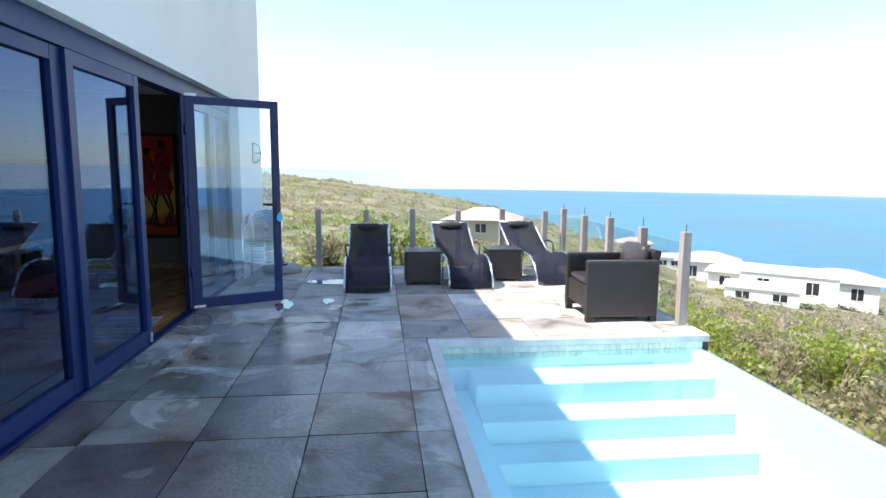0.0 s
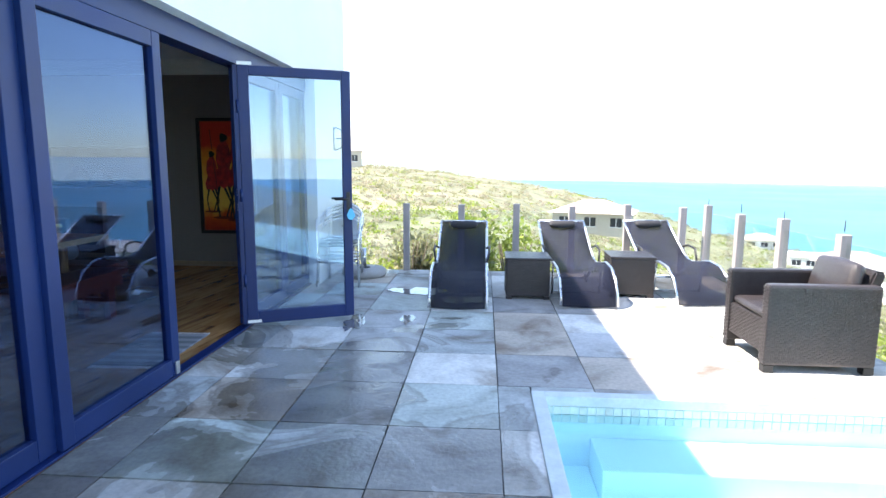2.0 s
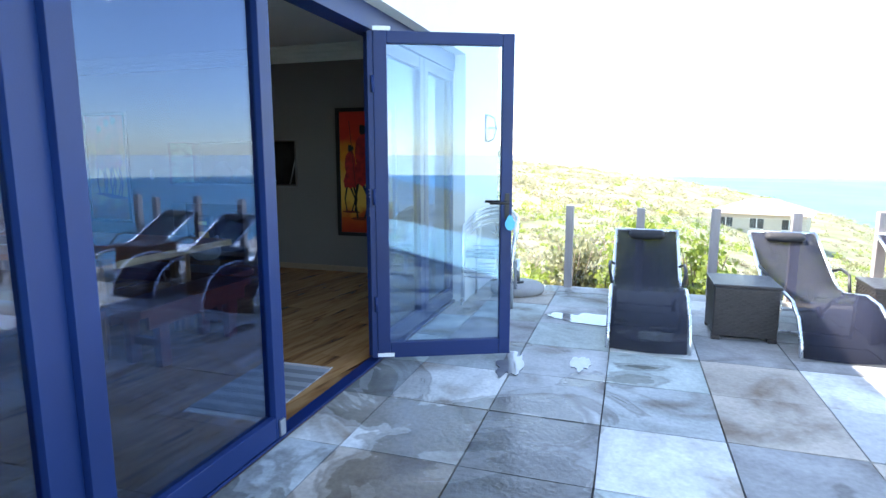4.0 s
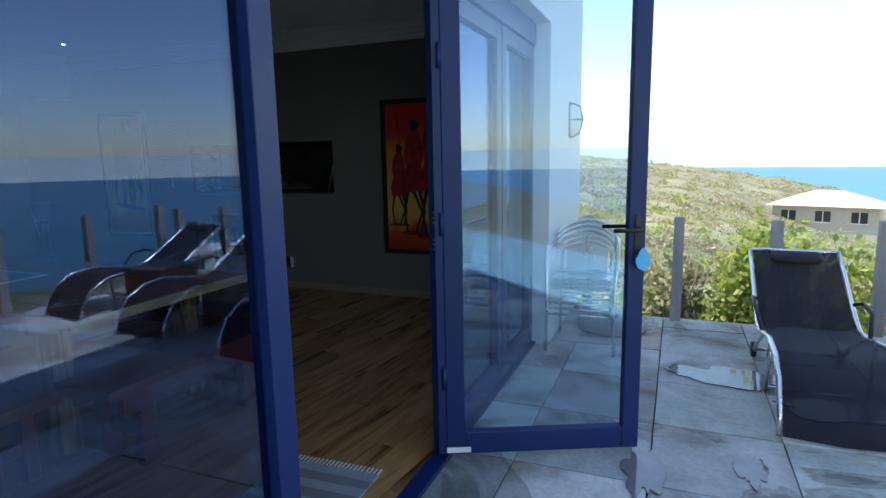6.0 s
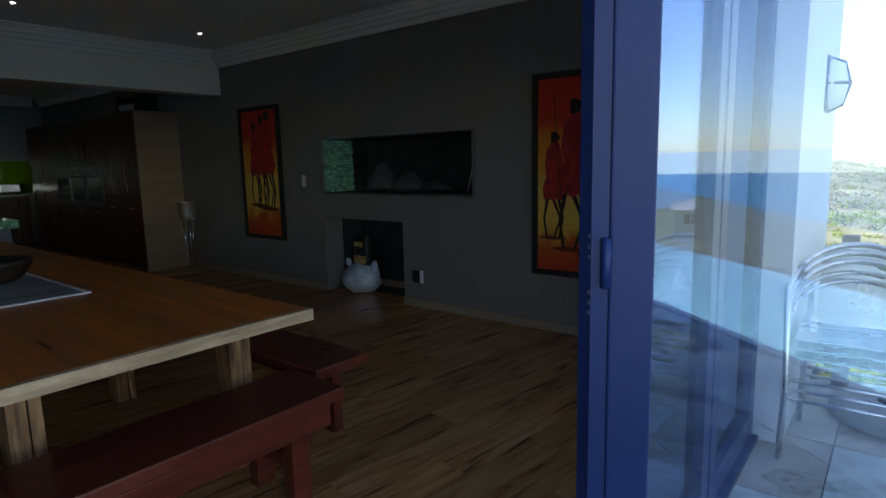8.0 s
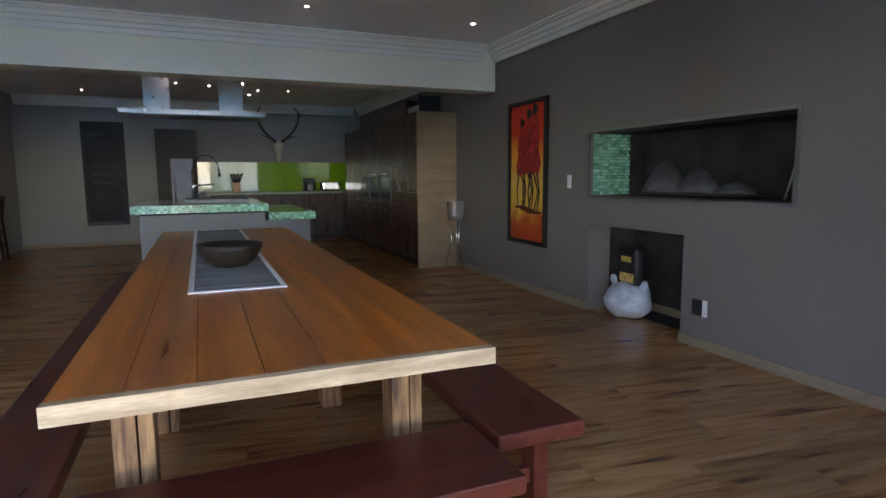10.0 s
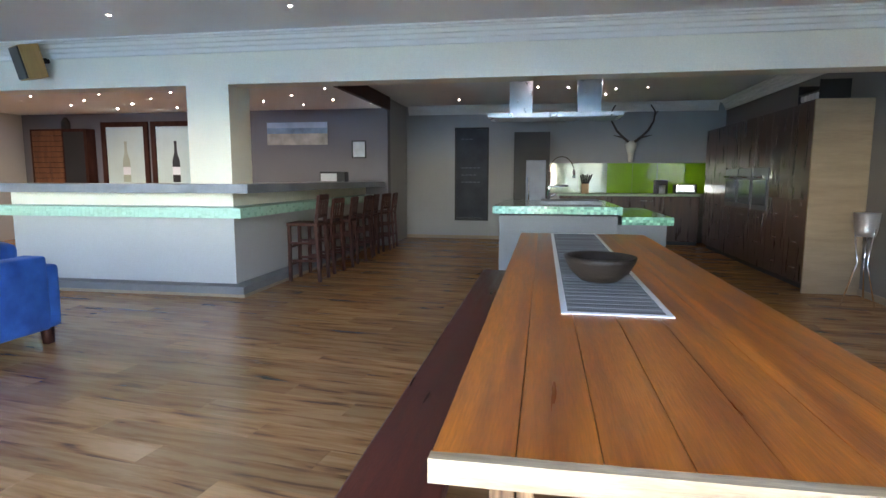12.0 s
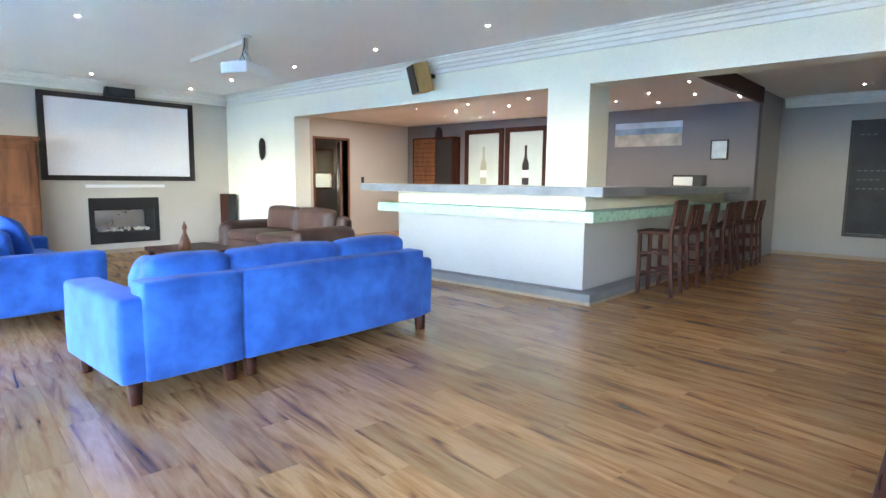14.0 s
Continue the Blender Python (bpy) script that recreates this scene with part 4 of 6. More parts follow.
OVENM = mat("dull_oven_steel", (0.16, 0.17, 0.18), 0.38, 0.5, var=0.06, scale=5, bump=0.03)
tall = thing("tall_cabinets", "run of dark wenge tall cupboards with pale end panel", "cabinet", (0, 0, 0))
part("end_panel", B(-9.03, 8.14, 0.0, -9.0, NY - 0.002, 2.16, 0.002), PALEVEN, tall, "pale wood end panel")
part("body", B(-13.4, 8.20, 0.08, -9.03, NY - 0.002, 2.16), WENGE, tall)
part("kick", B(-13.4, 8.26, 0, -9.03, 8.32, 0.08), BLACK, tall)
for i in range(7):
    x0 = -9.04 - 0.62 * (i + 1)
    x1 = x0 + 0.612
    if i in (2, 3, 4):
        dn = part("door", B(x0, 8.175, 0.1, x1, 8.198, 0.84, 0.002), WENGE, tall)
        ov = part("oven", B(x0 + 0.01, 8.17, 0.86, x1 - 0.01, 8.198, 1.44, 0.003), OVENM, tall, "built-in stainless oven")
        part("oven_glass", B(x0 + 0.06, 8.163, 0.93, x1 - 0.06, 8.169, 1.28), DARKGL, ov)
        part("oven_handle", T([(x0 + 0.08, 8.13, 1.32), (x1 - 0.08, 8.13, 1.32)], 0.012, 8), CHROME, ov)
        part("door", B(x0, 8.175, 1.46, x1, 8.198, 2.15, 0.002), WENGE, tall)
        part("handle", T([(x0 + 0.2, 8.155, 0.76), (x1 - 0.2, 8.155, 0.76)], 0.008, 8), CHROME, dn)
        part("handle", T([(x0 + 0.2, 8.155, 0.42), (x1 - 0.2, 8.155, 0.42)], 0.008, 8), CHROME, dn)
    else:
        d1 = part("door", B(x0, 8.175, 0.1, x1, 8.198, 1.05, 0.002), WENGE, tall)
        part("door", B(x0, 8.175, 1.06, x1, 8.198, 2.15, 0.002), WENGE, tall)
        for z in (0.25, 0.55, 0.85):
            part("handle", T([(x0 + 0.2, 8.155, z), (x1 - 0.2, 8.155, z)], 0.008, 8), CHROME, d1)
wr = thing("wine_rack", "black wine rack with bottles on the cupboard top", "rack", (-9.5, 8.42, 2.16))
for z in (0.02, 0.12):
    part("shelf", B(-0.28, -0.16, z, 0.28, 0.16, z + 0.012), BLACK, wr)
for sx in (-0.28, 0.27):
    part("side", B(sx, -0.16, 0, sx + 0.012, 0.16, 0.24), BLACK, wr)
for i in range(5):
    part("bottle", T([(-0.2 + 0.1 * i, -0.15, 0.075), (-0.2 + 0.1 * i, 0.1, 0.075)], 0.036, 10), mat("bottle_cap", (0.5, 0.5, 0.52), 0.3) if i == 0 else bpy.data.materials["bottle_cap"], wr)

base = thing("base_cabinets", "dark wenge base units with drawers under a pale worktop", "cabinet", (0, 0, 0))
part("body", B(KX + 0.002, 5.55, 0.08, -13.66, 8.17, 0.95), WENGE, base)
part("kick", B(KX + 0.05, 5.55, 0.0, -13.72, 8.17, 0.08), BLACK, base)
for i in range(4):
    y0 = 5.56 + i * 0.652
    if i == 2:
        for k in range(3):
            dr = part("drawer", B(-13.658, y0, 0.1 + k * 0.28, -13.638, y0 + 0.645, 0.37 + k * 0.28, 0.002), WENGE, base)
            part("handle", T([(-13.62, y0 + 0.2, 0.30 + k * 0.28), (-13.62, y0 + 0.45, 0.30 + k * 0.28)], 0.008, 8), CHROME, dr)
    else:
        part("door", B(-13.658, y0, 0.1, -13.638, y0 + 0.645, 0.94, 0.002), WENGE, base)
part("worktop", B(KX + 0.002, 5.50, 0.95, -13.60, 8.17, 0.99, 0.004), mat("pale_green_worktop", (0.34, 0.50, 0.36), 0.3, var=0.15), base, "pale green worktop")
sb = thing("splashback", "lime green glass splashback panels on the kitchen wall", "splashback", (0, 0, 0))
# The first two panels have the whitish window reflection put into their colour.
REFLGL = mat("pale_reflection_glass", (0.42, 0.55, 0.40), 0.06, var=0.03, bump=0.0, coat=0.6)
for y0, y1, m_ in ((5.34, 5.92, REFLGL), (5.925, 6.50, REFLGL), (6.505, 7.0, LIME), (7.005, 7.48, LIME), (7.485, 8.0, LIME), (8.005, 8.55, LIME)):
    part("panel", B(KX + 0.001, y0, 0.992, KX + 0.012, y1, 1.60, 0.001), m_, sb)
fr = thing("refrigerator", "steel-fronted refrigerator in a dark housing", "refrigerator", (-13.9, 5.0, 0))
part("housing", B(-0.34, -0.36, 0, 0.24, 0.34, 2.2), mat("dark_housing", (0.05, 0.048, 0.045), 0.6), fr)
part("front", B(0.242, -0.12, 0.05, 0.27, 0.27, 1.65, 0.01), mat("fridge_steel", (0.28, 0.33, 0.42), 0.42), fr)
part("handle", T([(0.30, -0.06, 0.6), (0.30, -0.06, 1.3)], 0.012, 8), CHROME, fr)
bb = thing("chalkboard", "tall framed chalkboard with faint chalk writing", "chalkboard", (KX, 3.72, 0))
part("board", B(0.003, -0.33, 0.42, 0.012, 0.33, 2.32), CHALK, bb)
for a in ((-0.36, 0.39, -0.33, 2.35), (0.33, 0.39, 0.36, 2.35), (-0.33, 0.39, 0.33, 0.42), (-0.33, 2.32, 0.33, 2.35)):
    part("frame", B(0.002, a[0], a[1], 0.025, a[2], a[3]), BLACK, bb)
part("tray", B(0.02, -0.30, 0.43, 0.07, 0.2, 0.45), BLACK, bb)
for z, n in ((2.1, 3), (1.5, 5), (1.35, 4), (1.2, 5)):
    for k in range(n):
        part("chalk_mark", B(0.0122, -0.22 + k * 0.085, z, 0.0128, -0.22 + k * 0.085 + 0.055, z + 0.018), CHALKW, bb)

tp = thing("mounted_skull_trophy", "bleached antelope skull with long dark antlers", "trophy", (KX + 0.05, 6.95, 1.62))
sk = lathe([(0.03, 0.0), (0.05, 0.03), (0.06, 0.15), (0.10, 0.28), (0.11, 0.36), (0.07, 0.42)], 14, 0.8, 1.0)
part("skull", sk, BONE, tp)
for s in (-1, 1):
    an = bmesh.new()
    add_tube(an, [(0.03, s * 0.06, 0.40), (0.06, s * 0.16, 0.48), (0.08, s * 0.30, 0.62), (0.10, s * 0.40, 0.80), (0.10, s * 0.42, 0.98), (0.06, s * 0.34, 1.12)], 0.028, 8, 0.012)
    add_tube(an, [(0.06, s * 0.16, 0.48), (0.14, s * 0.26, 0.50), (0.18, s * 0.36, 0.52)], 0.02, 8, 0.006)
    add_tube(an, [(0.10, s * 0.41, 0.90), (0.12, s * 0.47, 1.0)], 0.016, 8, 0.005)
    part("antler", an, ANTLER, tp)
kb = thing("knife_block", "pale wooden knife block with black-handled knives", "knife block", (-13.85, 6.05, 0.99))
part("block", prism([(-0.06, 0.0), (0.08, 0.0), (0.04, 0.2), (-0.07, 0.17)], "y", -0.07, 0.07, 0.004), mat("beech", (0.5, 0.33, 0.18), 0.5), kb)
for i in range(6):
    part("knife", T([(0.0, -0.05 + 0.02 * i, 0.18), (-0.08, -0.09 + 0.045 * i, 0.36 + 0.02 * (i % 2))], 0.013, 8), BLACK, kb)
to = thing("toaster", "chrome toaster with black ends on the worktop", "toaster", (-13.85, 7.95, 0.99))
part("body", B(-0.1, -0.19, 0.015, 0.1, 0.19, 0.20, 0.03), CHROME, to)
part("end", B(-0.09, -0.215, 0.015, 0.09, -0.19, 0.18, 0.01), BLACK, to)
part("foot", B(-0.08, -0.17, 0, 0.08, 0.17, 0.015), BLACK, to)
ke = thing("coffee_machine", "black coffee machine on the worktop", "coffee machine", (-13.88, 7.5, 0.99))
part("body", B(-0.14, -0.12, 0.0, 0.06, 0.12, 0.27, 0.02), BLACK, ke)
part("jug", T([(0.12, 0, 0.01), (0.12, 0, 0.17)], 0.06, 14), STEEL, ke)

ib = thing("ice_bucket_stand", "chrome ice bucket on a slim three-legged stand", "ice bucket", (-8.35, 8.42, 0))
part("bucket", lathe([(0.085, 0.0), (0.10, 0.06), (0.115, 0.23), (0.118, 0.235), (0.10, 0.23), (0.08, 0.03)], 20), mat("dull_chrome", (0.90, 0.91, 0.93), 0.36, 1.0, var=0.03, bump=0.0), ib).location = (0, 0, 0.72)
for a in range(3):
    c, s_ = math.cos(a * 2.1 + 0.4), math.sin(a * 2.1 + 0.4)
    part("leg", T([(0.1 * c, 0.1 * s_, 0.80), (0.05 * c, 0.05 * s_, 0.45), (0.17 * c, 0.17 * s_, 0.0)], 0.008, 8), CHROME, ib)

# ---- north wall: paintings, firebox, switches ----


def painting(x0, x1, z0, z1, figures, label):
    """A sunset canvas in a dark frame; the shapes in it are plain."""
    w, hgt = x1 - x0, z1 - z0
    t = thing("framed_painting", label, "painting", ((x0 + x1) / 2, NY, z0), 0, "paintings on the taupe wall")
    m, nt, p = nodes_of("sunset_canvas")
    N, L = nt.nodes.new, nt.links.new
    sep, nz, ad, rp = N("ShaderNodeSeparateXYZ"), N("ShaderNodeTexNoise"), N("ShaderNodeMath"), N("ShaderNodeValToRGB")
    tc = N("ShaderNodeTexCoord")
    L(tc.outputs["Object"], sep.inputs[0])
    L(tc.outputs["Object"], nz.inputs["Vector"])
    nz.inputs["Scale"].default_value, nz.inputs["Detail"].default_value = 5, 5
    mr, mz = N("ShaderNodeMapRange"), N("ShaderNodeMapRange")
    L(sep.outputs["Z"], mr.inputs["Value"])
    mr.inputs["From Max"].default_value = hgt
    L(nz.outputs["Fac"], mz.inputs["Value"])
    mz.inputs["To Min"].default_value, mz.inputs["To Max"].default_value = -0.16, 0.16
    L(mr.outputs[0], ad.inputs[0])
    L(mz.outputs[0], ad.inputs[1])
    L(ad.outputs[0], rp.inputs[0])
    e = rp.color_ramp.elements
    e[0].position, e[0].color = 0.0, (0.42, 0.03, 0.01, 1)
    e[1].position, e[1].color = 1.0, (0.62, 0.035, 0.012, 1)
    for ps, c in ((0.16, (0.58, 0.10, 0.012, 1)), (0.26, (0.86, 0.52, 0.08, 1)), (0.45, (0.85, 0.58, 0.12, 1)), (0.62, (0.80, 0.30, 0.02, 1)), (0.80, (0.62, 0.035, 0.012, 1))):
        k = e.new(ps)
        k.color = c
    L(rp.outputs[0], p.inputs["Base Color"])
    p.inputs["Roughness"].default_value = 0.5
    part("canvas", B(-w / 2 + 0.04, -0.018, 0.04, w / 2 - 0.04, -0.004, hgt - 0.04), m, t)
    for a in ((-w / 2, 0, -w / 2 + 0.045, hgt), (w / 2 - 0.045, 0, w / 2, hgt), (-w / 2 + 0.045, 0, w / 2 - 0.045, 0.045), (-w / 2 + 0.045, hgt - 0.045, w / 2 - 0.045, hgt)):
        part("frame", B(a[0], -0.04, a[1], a[2], 0, a[3], 0.003), BLACK, t)
    crimson = bpy.data.materials.get("crimson_paint") or mat("crimson_paint", (0.36, 0.010, 0.018), 0.5, var=0.45, scale=12, c2=(0.62, 0.04, 0.03))
    ink = bpy.data.materials.get("dark_paint") or mat("dark_paint", (0.02, 0.012, 0.010), 0.5)
    rust = bpy.data.materials.get("rust_paint") or mat("rust_paint", (0.16, 0.02, 0.008), 0.5)

    def dab(name, pts, y, m_, ctr, s):
        bm = bmesh.new()
        f = bm.faces.new([bm.verts.new((ctr[0] + u * s, y, ctr[1] + v * s)) for u, v in pts])
        bm.normal_update()
        if f.normal.y > 0:
            f.normal_flip()
        part(name, bm, m_, t)
    for n, (fx, fz, s) in enumerate(figures):
        # a draped red shape with long dark strokes beneath, all paint-thin
        o = -0.0004 * n
        c = (fx, fz)
        dab("ground_stroke", [(0.17 * math.cos(q), -0.44 + 0.02 * math.sin(q)) for q in [k * math.pi / 6 for k in range(12)]], -0.0188 + o, rust, c, s)
        for dx, lean in ((-0.06, -0.05), (-0.01, 0.10), (0.06, 0.06)):
            dab("dark_stroke", [(dx - 0.02, 0.02), (dx + 0.02, 0.02), (dx + lean + 0.014, -0.22), (dx + lean * 0.3 + 0.012, -0.43), (dx + lean * 0.3 - 0.014, -0.43), (dx + lean - 0.012, -0.22)], -0.0190 + o - 0.0001 * (dx > 0), ink, c, s)
        dab("red_shape", [(-0.02, 0.60), (0.05, 0.62), (0.10, 0.50), (0.12, 0.34), (0.09, 0.25), (0.15, 0.08), (0.10, -0.03), (0.05, 0.0), (0.0, -0.04), (-0.06, 0.0), (-0.11, -0.03), (-0.13, 0.10), (-0.08, 0.24), (-0.10, 0.36), (-0.08, 0.52)], -0.0193 + o, crimson, c, s)
        dab("dark_dab", [(0.01 + 0.055 * math.cos(q) + 0.015 * math.cos(2 * q), 0.655 + 0.06 * math.sin(q)) for q in [k * math.pi / 6 for k in range(12)]], -0.0196 + o, ink, c, s)
    dab("thin_stroke", [(-0.005, 0.0), (0.005, 0.0), (-0.09, 1.05), (-0.10, 1.05)], -0.0212, ink, (figures[1][0] - 0.10, figures[1][1] - 0.02), figures[1][2] * 0.75)
    return t


painting(-7.46, -6.66, 0.52, 2.09, ((-0.12, 0.78, 0.85), (0.02, 0.80, 0.95), (0.14, 0.80, 1.0)), "tall red and yellow sunset painting in a black frame")
painting(-3.34, -2.54, 0.47, 2.05, ((-0.22, 0.62, 0.72), (-0.05, 0.66, 1.0), (0.17, 0.68, 1.12)), "large red and yellow sunset painting near the glass doors")

fb = thing("fire_box_frame", "thin steel frame round the wall fire box", "frame", (0, NY, 0))
for a in ((-5.985, 1.065, -5.96, 1.685), (-3.95, 1.065, -3.925, 1.685), (-5.96, 1.065, -3.95, 1.09), (-5.96, 1.66, -3.95, 1.685)):
    part("bar", B(a[0], -0.012, a[1], a[2], 0.01, a[3]), mat("dull_steel", (0.28, 0.28, 0.28), 0.45, 0.8) if "dull_steel" not in bpy.data.materials else bpy.data.materials["dull_steel"], fb)
ms = thing("mosaic_panel", "emerald glass mosaic on the fire box side wall", "mosaic", (-5.958, NY + 0.03, 1.095))
bm = bmesh.new()
rng = random.Random(4)
for r_ in range(19):
    y = 0.0
    while y < 0.40:
        ln = rng.uniform(0.025, 0.07)
        add_box(bm, 0.0, y, r_ * 0.0295, 0.006 + rng.random() * 0.003, min(y + ln, 0.42), r_ * 0.0295 + 0.026)
        y += ln + 0.003
tagged(part("mosaic", bm, MOSAIC, ms), kind="stuff")
pk = single("fire_poker", T([(-4.05, NY + 0.25, 1.64), (-4.22, NY + 0.30, 1.12), (-4.24, NY + 0.31, 1.10)], 0.008, 8), STEEL, "thin steel poker leaning in the fire box", "poker")
gr = thing("fire_grate", "black grate with dull grey heaps on it", "grate", (-5.0, NY + 0.33, 1.09))
for i in range(7):
    part("bar", T([(-0.5 + i * 0.16, -0.2, 0.03), (-0.5 + i * 0.16, 0.2, 0.03)], 0.008, 6), SOOT, gr)
# Uneven grey heaps stand in for pale grey shapes at the fire box's back.
GREYHEAP = mat("ash", (0.075, 0.075, 0.08), 0.95, var=0.4, scale=8, bump=0.5)
for (x, z, r_, h_) in ((-0.35, 0.04, 0.20, 0.27), (0.0, 0.04, 0.18, 0.19), (0.35, 0.04, 0.16, 0.08)):
    bm = lathe([(r_, 0.0), (r_ * 0.8, h_ * 0.4), (r_ * 0.4, h_ * 0.85), (0.02, h_)], 12)
    for v in bm.verts:
        v.co += noise.noise_vector(v.co * 14) * 0.02
    part("ash", bm, GREYHEAP, gr).location = (x, 0, z)
sk_ = thing("wall_socket", "dark and white double wall socket", "socket", (-4.61, NY, 0.24))
part("plate", B(-0.075, -0.012, 0, 0.02, 0, 0.12, 0.003), BLACK, sk_)
part("cover", B(0.024, -0.014, 0, 0.06, 0, 0.12, 0.003), WHITE, sk_)
sw = thing("light_switch", "white light switch on the taupe wall", "switch", (-6.28, NY, 1.15))
part("plate", B(-0.03, -0.010, 0, 0.03, 0, 0.13, 0.003), WHITE, sw)
part("rocker", B(-0.012, -0.016, 0.04, 0.012, -0.010, 0.09, 0.002), WHITE, sw)
# bag and firelighters in the niche
bg = thing("shopping_bag", "knotted pale blue plastic bag in the log niche", "bag", (-5.58, NY + 0.16, 0.0))
bm = bmesh.new()
bmesh.ops.create_icosphere(bm, subdivisions=3, radius=0.2)
for v in bm.verts:
    v.co.x *= 1.15
    v.co.z = (v.co.z * 0.85) + 0.16
    v.co += noise.noise_vector(v.co * 9) * 0.035 + noise.noise_vector(v.co * 22) * 0.012
    v.co.z = max(0.0, v.co.z)
for f in bm.faces:
    f.smooth = True
part("body", bm, BAGM, bg)
for s in (-1, 1):
    bm = lathe([(0.02, 0), (0.035, 0.05), (0.05, 0.11), (0.012, 0.14)], 8, 1, 0.4)
    for v in bm.verts:
        v.co += noise.noise_vector(v.co * 20) * 0.01
    o = part("bag_ear", bm, BAGM, bg)
    o.matrix_basis = pose(s * 0.15, 0, 0.24, 0, s * 35, 0)
pkt = thing("charcoal_packet", "black and orange printed packet on the plastic bag", "packet", (-5.55, NY + 0.17, 0.31))
part("packet", soft_box(-0.11, -0.05, 0, 0.11, 0.05, 0.32, 0.03, 0.02, 4), BLACK, pkt)
part("print", B(-0.09, -0.062, 0.02, 0.09, -0.0585, 0.10), mat("orange_print", (0.75, 0.25, 0.03), 0.4, var=0.5, scale=20, c2=(0.8, 0.6, 0.2)), pkt)
part("print", B(-0.07, -0.068, 0.20, 0.06, -0.0655, 0.25), mat("gold_print", (0.5, 0.4, 0.08), 0.4, var=0.5, scale=25), pkt)

# ---- sofas ----
def sofa(name, label, w, d, material, loc, rz, splits=(0.0,), cushions=(0.0,), arm=0.22, back_h=0.70, group="", top=0.81, soft=0.022):
    """Local frame: x along the width, the back at +y, front at -y; splits part the back, cushions its loose cushions."""
    t = thing(name, label, "sofa", loc, rz, group)
    h2 = w / 2
    edges = [-h2, *sorted(splits), h2]
    for a, b in zip(edges, edges[1:]):
        part("base", soft_box(a + (0.12 if a == -h2 else 0.003), -d / 2 + 0.05, 0.13, b - (0.12 if b == h2 else 0.003), d / 2 - 0.14, 0.36, 0.03, 0.004), material, t)
        part("back", soft_box(a + (0.13 if a == -h2 else 0.003), d / 2 - 0.20, 0.13, b - (0.13 if b == h2 else 0.003), d / 2, back_h, soft, 0.006, 9), material, t)
    for s in (-1, 1):
        part("arm", soft_box(min(s * h2, s * (h2 - arm)), -d / 2, 0.13, max(s * h2, s * (h2 - arm)), d / 2 - 0.02, 0.62, soft * 1.6, 0.004, 9), material, t)
    edges = [-h2 + arm, *sorted(cushions), h2 - arm]
    for a, b in zip(edges, edges[1:]):
        part("seat_cushion", soft_box(a + 0.004, -d / 2 + 0.02, 0.36, b - 0.004, d / 2 - 0.20, 0.50, 0.05, 0.02, 6), material, t)
        bc = part("back_cushion", soft_box(a + 0.006, -0.09, 0.0, b - 0.006, 0.08, top - 0.46, 0.04 + soft * 0.3, 0.02, 9), material, t)
        bc.matrix_basis = pose(0, d / 2 - 0.25, 0.46, -7, 0, 0)
    feet = [-h2 + 0.09, h2 - 0.09] + [q for s in splits for q in (s - 0.07, s + 0.07)]
    for x in feet:
        for sy in (-1, 1):
            part("foot", T([(x, sy * (d / 2 - 0.09), 0.14), (x, sy * (d / 2 - 0.08), 0.0)], 0.05, 4, 0.038), DARKW, t)
    return t


sofa("blue_sofa", "bright blue velvet two-part sofa on dark tapered feet", 2.50, 0.98, BLUEV, (-4.62, 1.02, 0), 0, (0.52,), (0.52, -0.36), group="blue sofas round the hearth")
sofa("blue_sofa", "bright blue velvet sofa with a loose cushion", 2.0, 0.95, BLUEV, (-3.62, -1.85, 0), -90, group="blue sofas round the hearth")
sofa("leather_sofa", "worn brown leather sofa with rounded arms", 2.25, 1.02, LEATHER, (-7.1, -2.66, 0), 90, (0.0,), (0.0,), 0.30, 0.74, top=0.84, soft=0.085)
cu = single("scatter_cushion", soft_box(-0.22, -0.08, -0.2, 0.22, 0.08, 0.2, 0.08, 0.05), BLUEV, "blue velvet scatter cushion on the sofa seat", "cushion", (-4.02, -1.35, 0.70), -70)
c2_ = single("scatter_cushion", soft_box(-0.2, -0.07, -0.12, 0.2, 0.07, 0.12, 0.05, 0.03), BLUEV, "blue velvet scatter cushion leaning in the sofa corner", "cushion", (-3.8, 1.0, 0.66), 60)
c2_.matrix_basis = at(-3.72, 0.98, 0.64, -12, 0, 70)
cu.matrix_basis = at(-3.55, -1.75, 0.70, -25, 0, -70)
# low table with a bottle
ct = thing("coffee_table", "low dark wooden coffee table between the sofas", "coffee table", (-5.55, -2.3, 0))
part("top", B(-0.4, -0.5, 0.36, 0.4, 0.5, 0.41, 0.008), DARKW, ct)
for sx in (-0.34, 0.34):
    for sy in (-0.44, 0.44):
        part("leg", B(sx - 0.03, sy - 0.03, 0, sx + 0.03, sy + 0.03, 0.36, 0.004), DARKW, ct)
bt = single("brown_ornament", lathe([(0.07, 0), (0.075, 0.05), (0.05, 0.13), (0.022, 0.20), (0.018, 0.23), (0.03, 0.26), (0.026, 0.29), (0.012, 0.31), (0.006, 0.34)], 16), MIDWOOD, "brown tapering ornament on the coffee table", "ornament", (-5.38, -2.16, 0.41))

# ---- south wall ----
sc = thing("projector_screen", "white projection screen in a black velvet frame", "screen", (-5.99, SY, 1.215))
part("sheet", B(-1.11, 0.02, 0.06, 1.11, 0.03, 1.29), SCREENW, sc)
for a in ((-1.19, 0, -1.10, 1.36), (1.10, 0, 1.19, 1.36), (-1.10, 0, 1.10, 0.08), (-1.10, 1.28, 1.10, 1.36)):
    part("frame", B(a[0], 0.0, a[1], a[2], 0.045, a[3], 0.003), BLACK, sc)
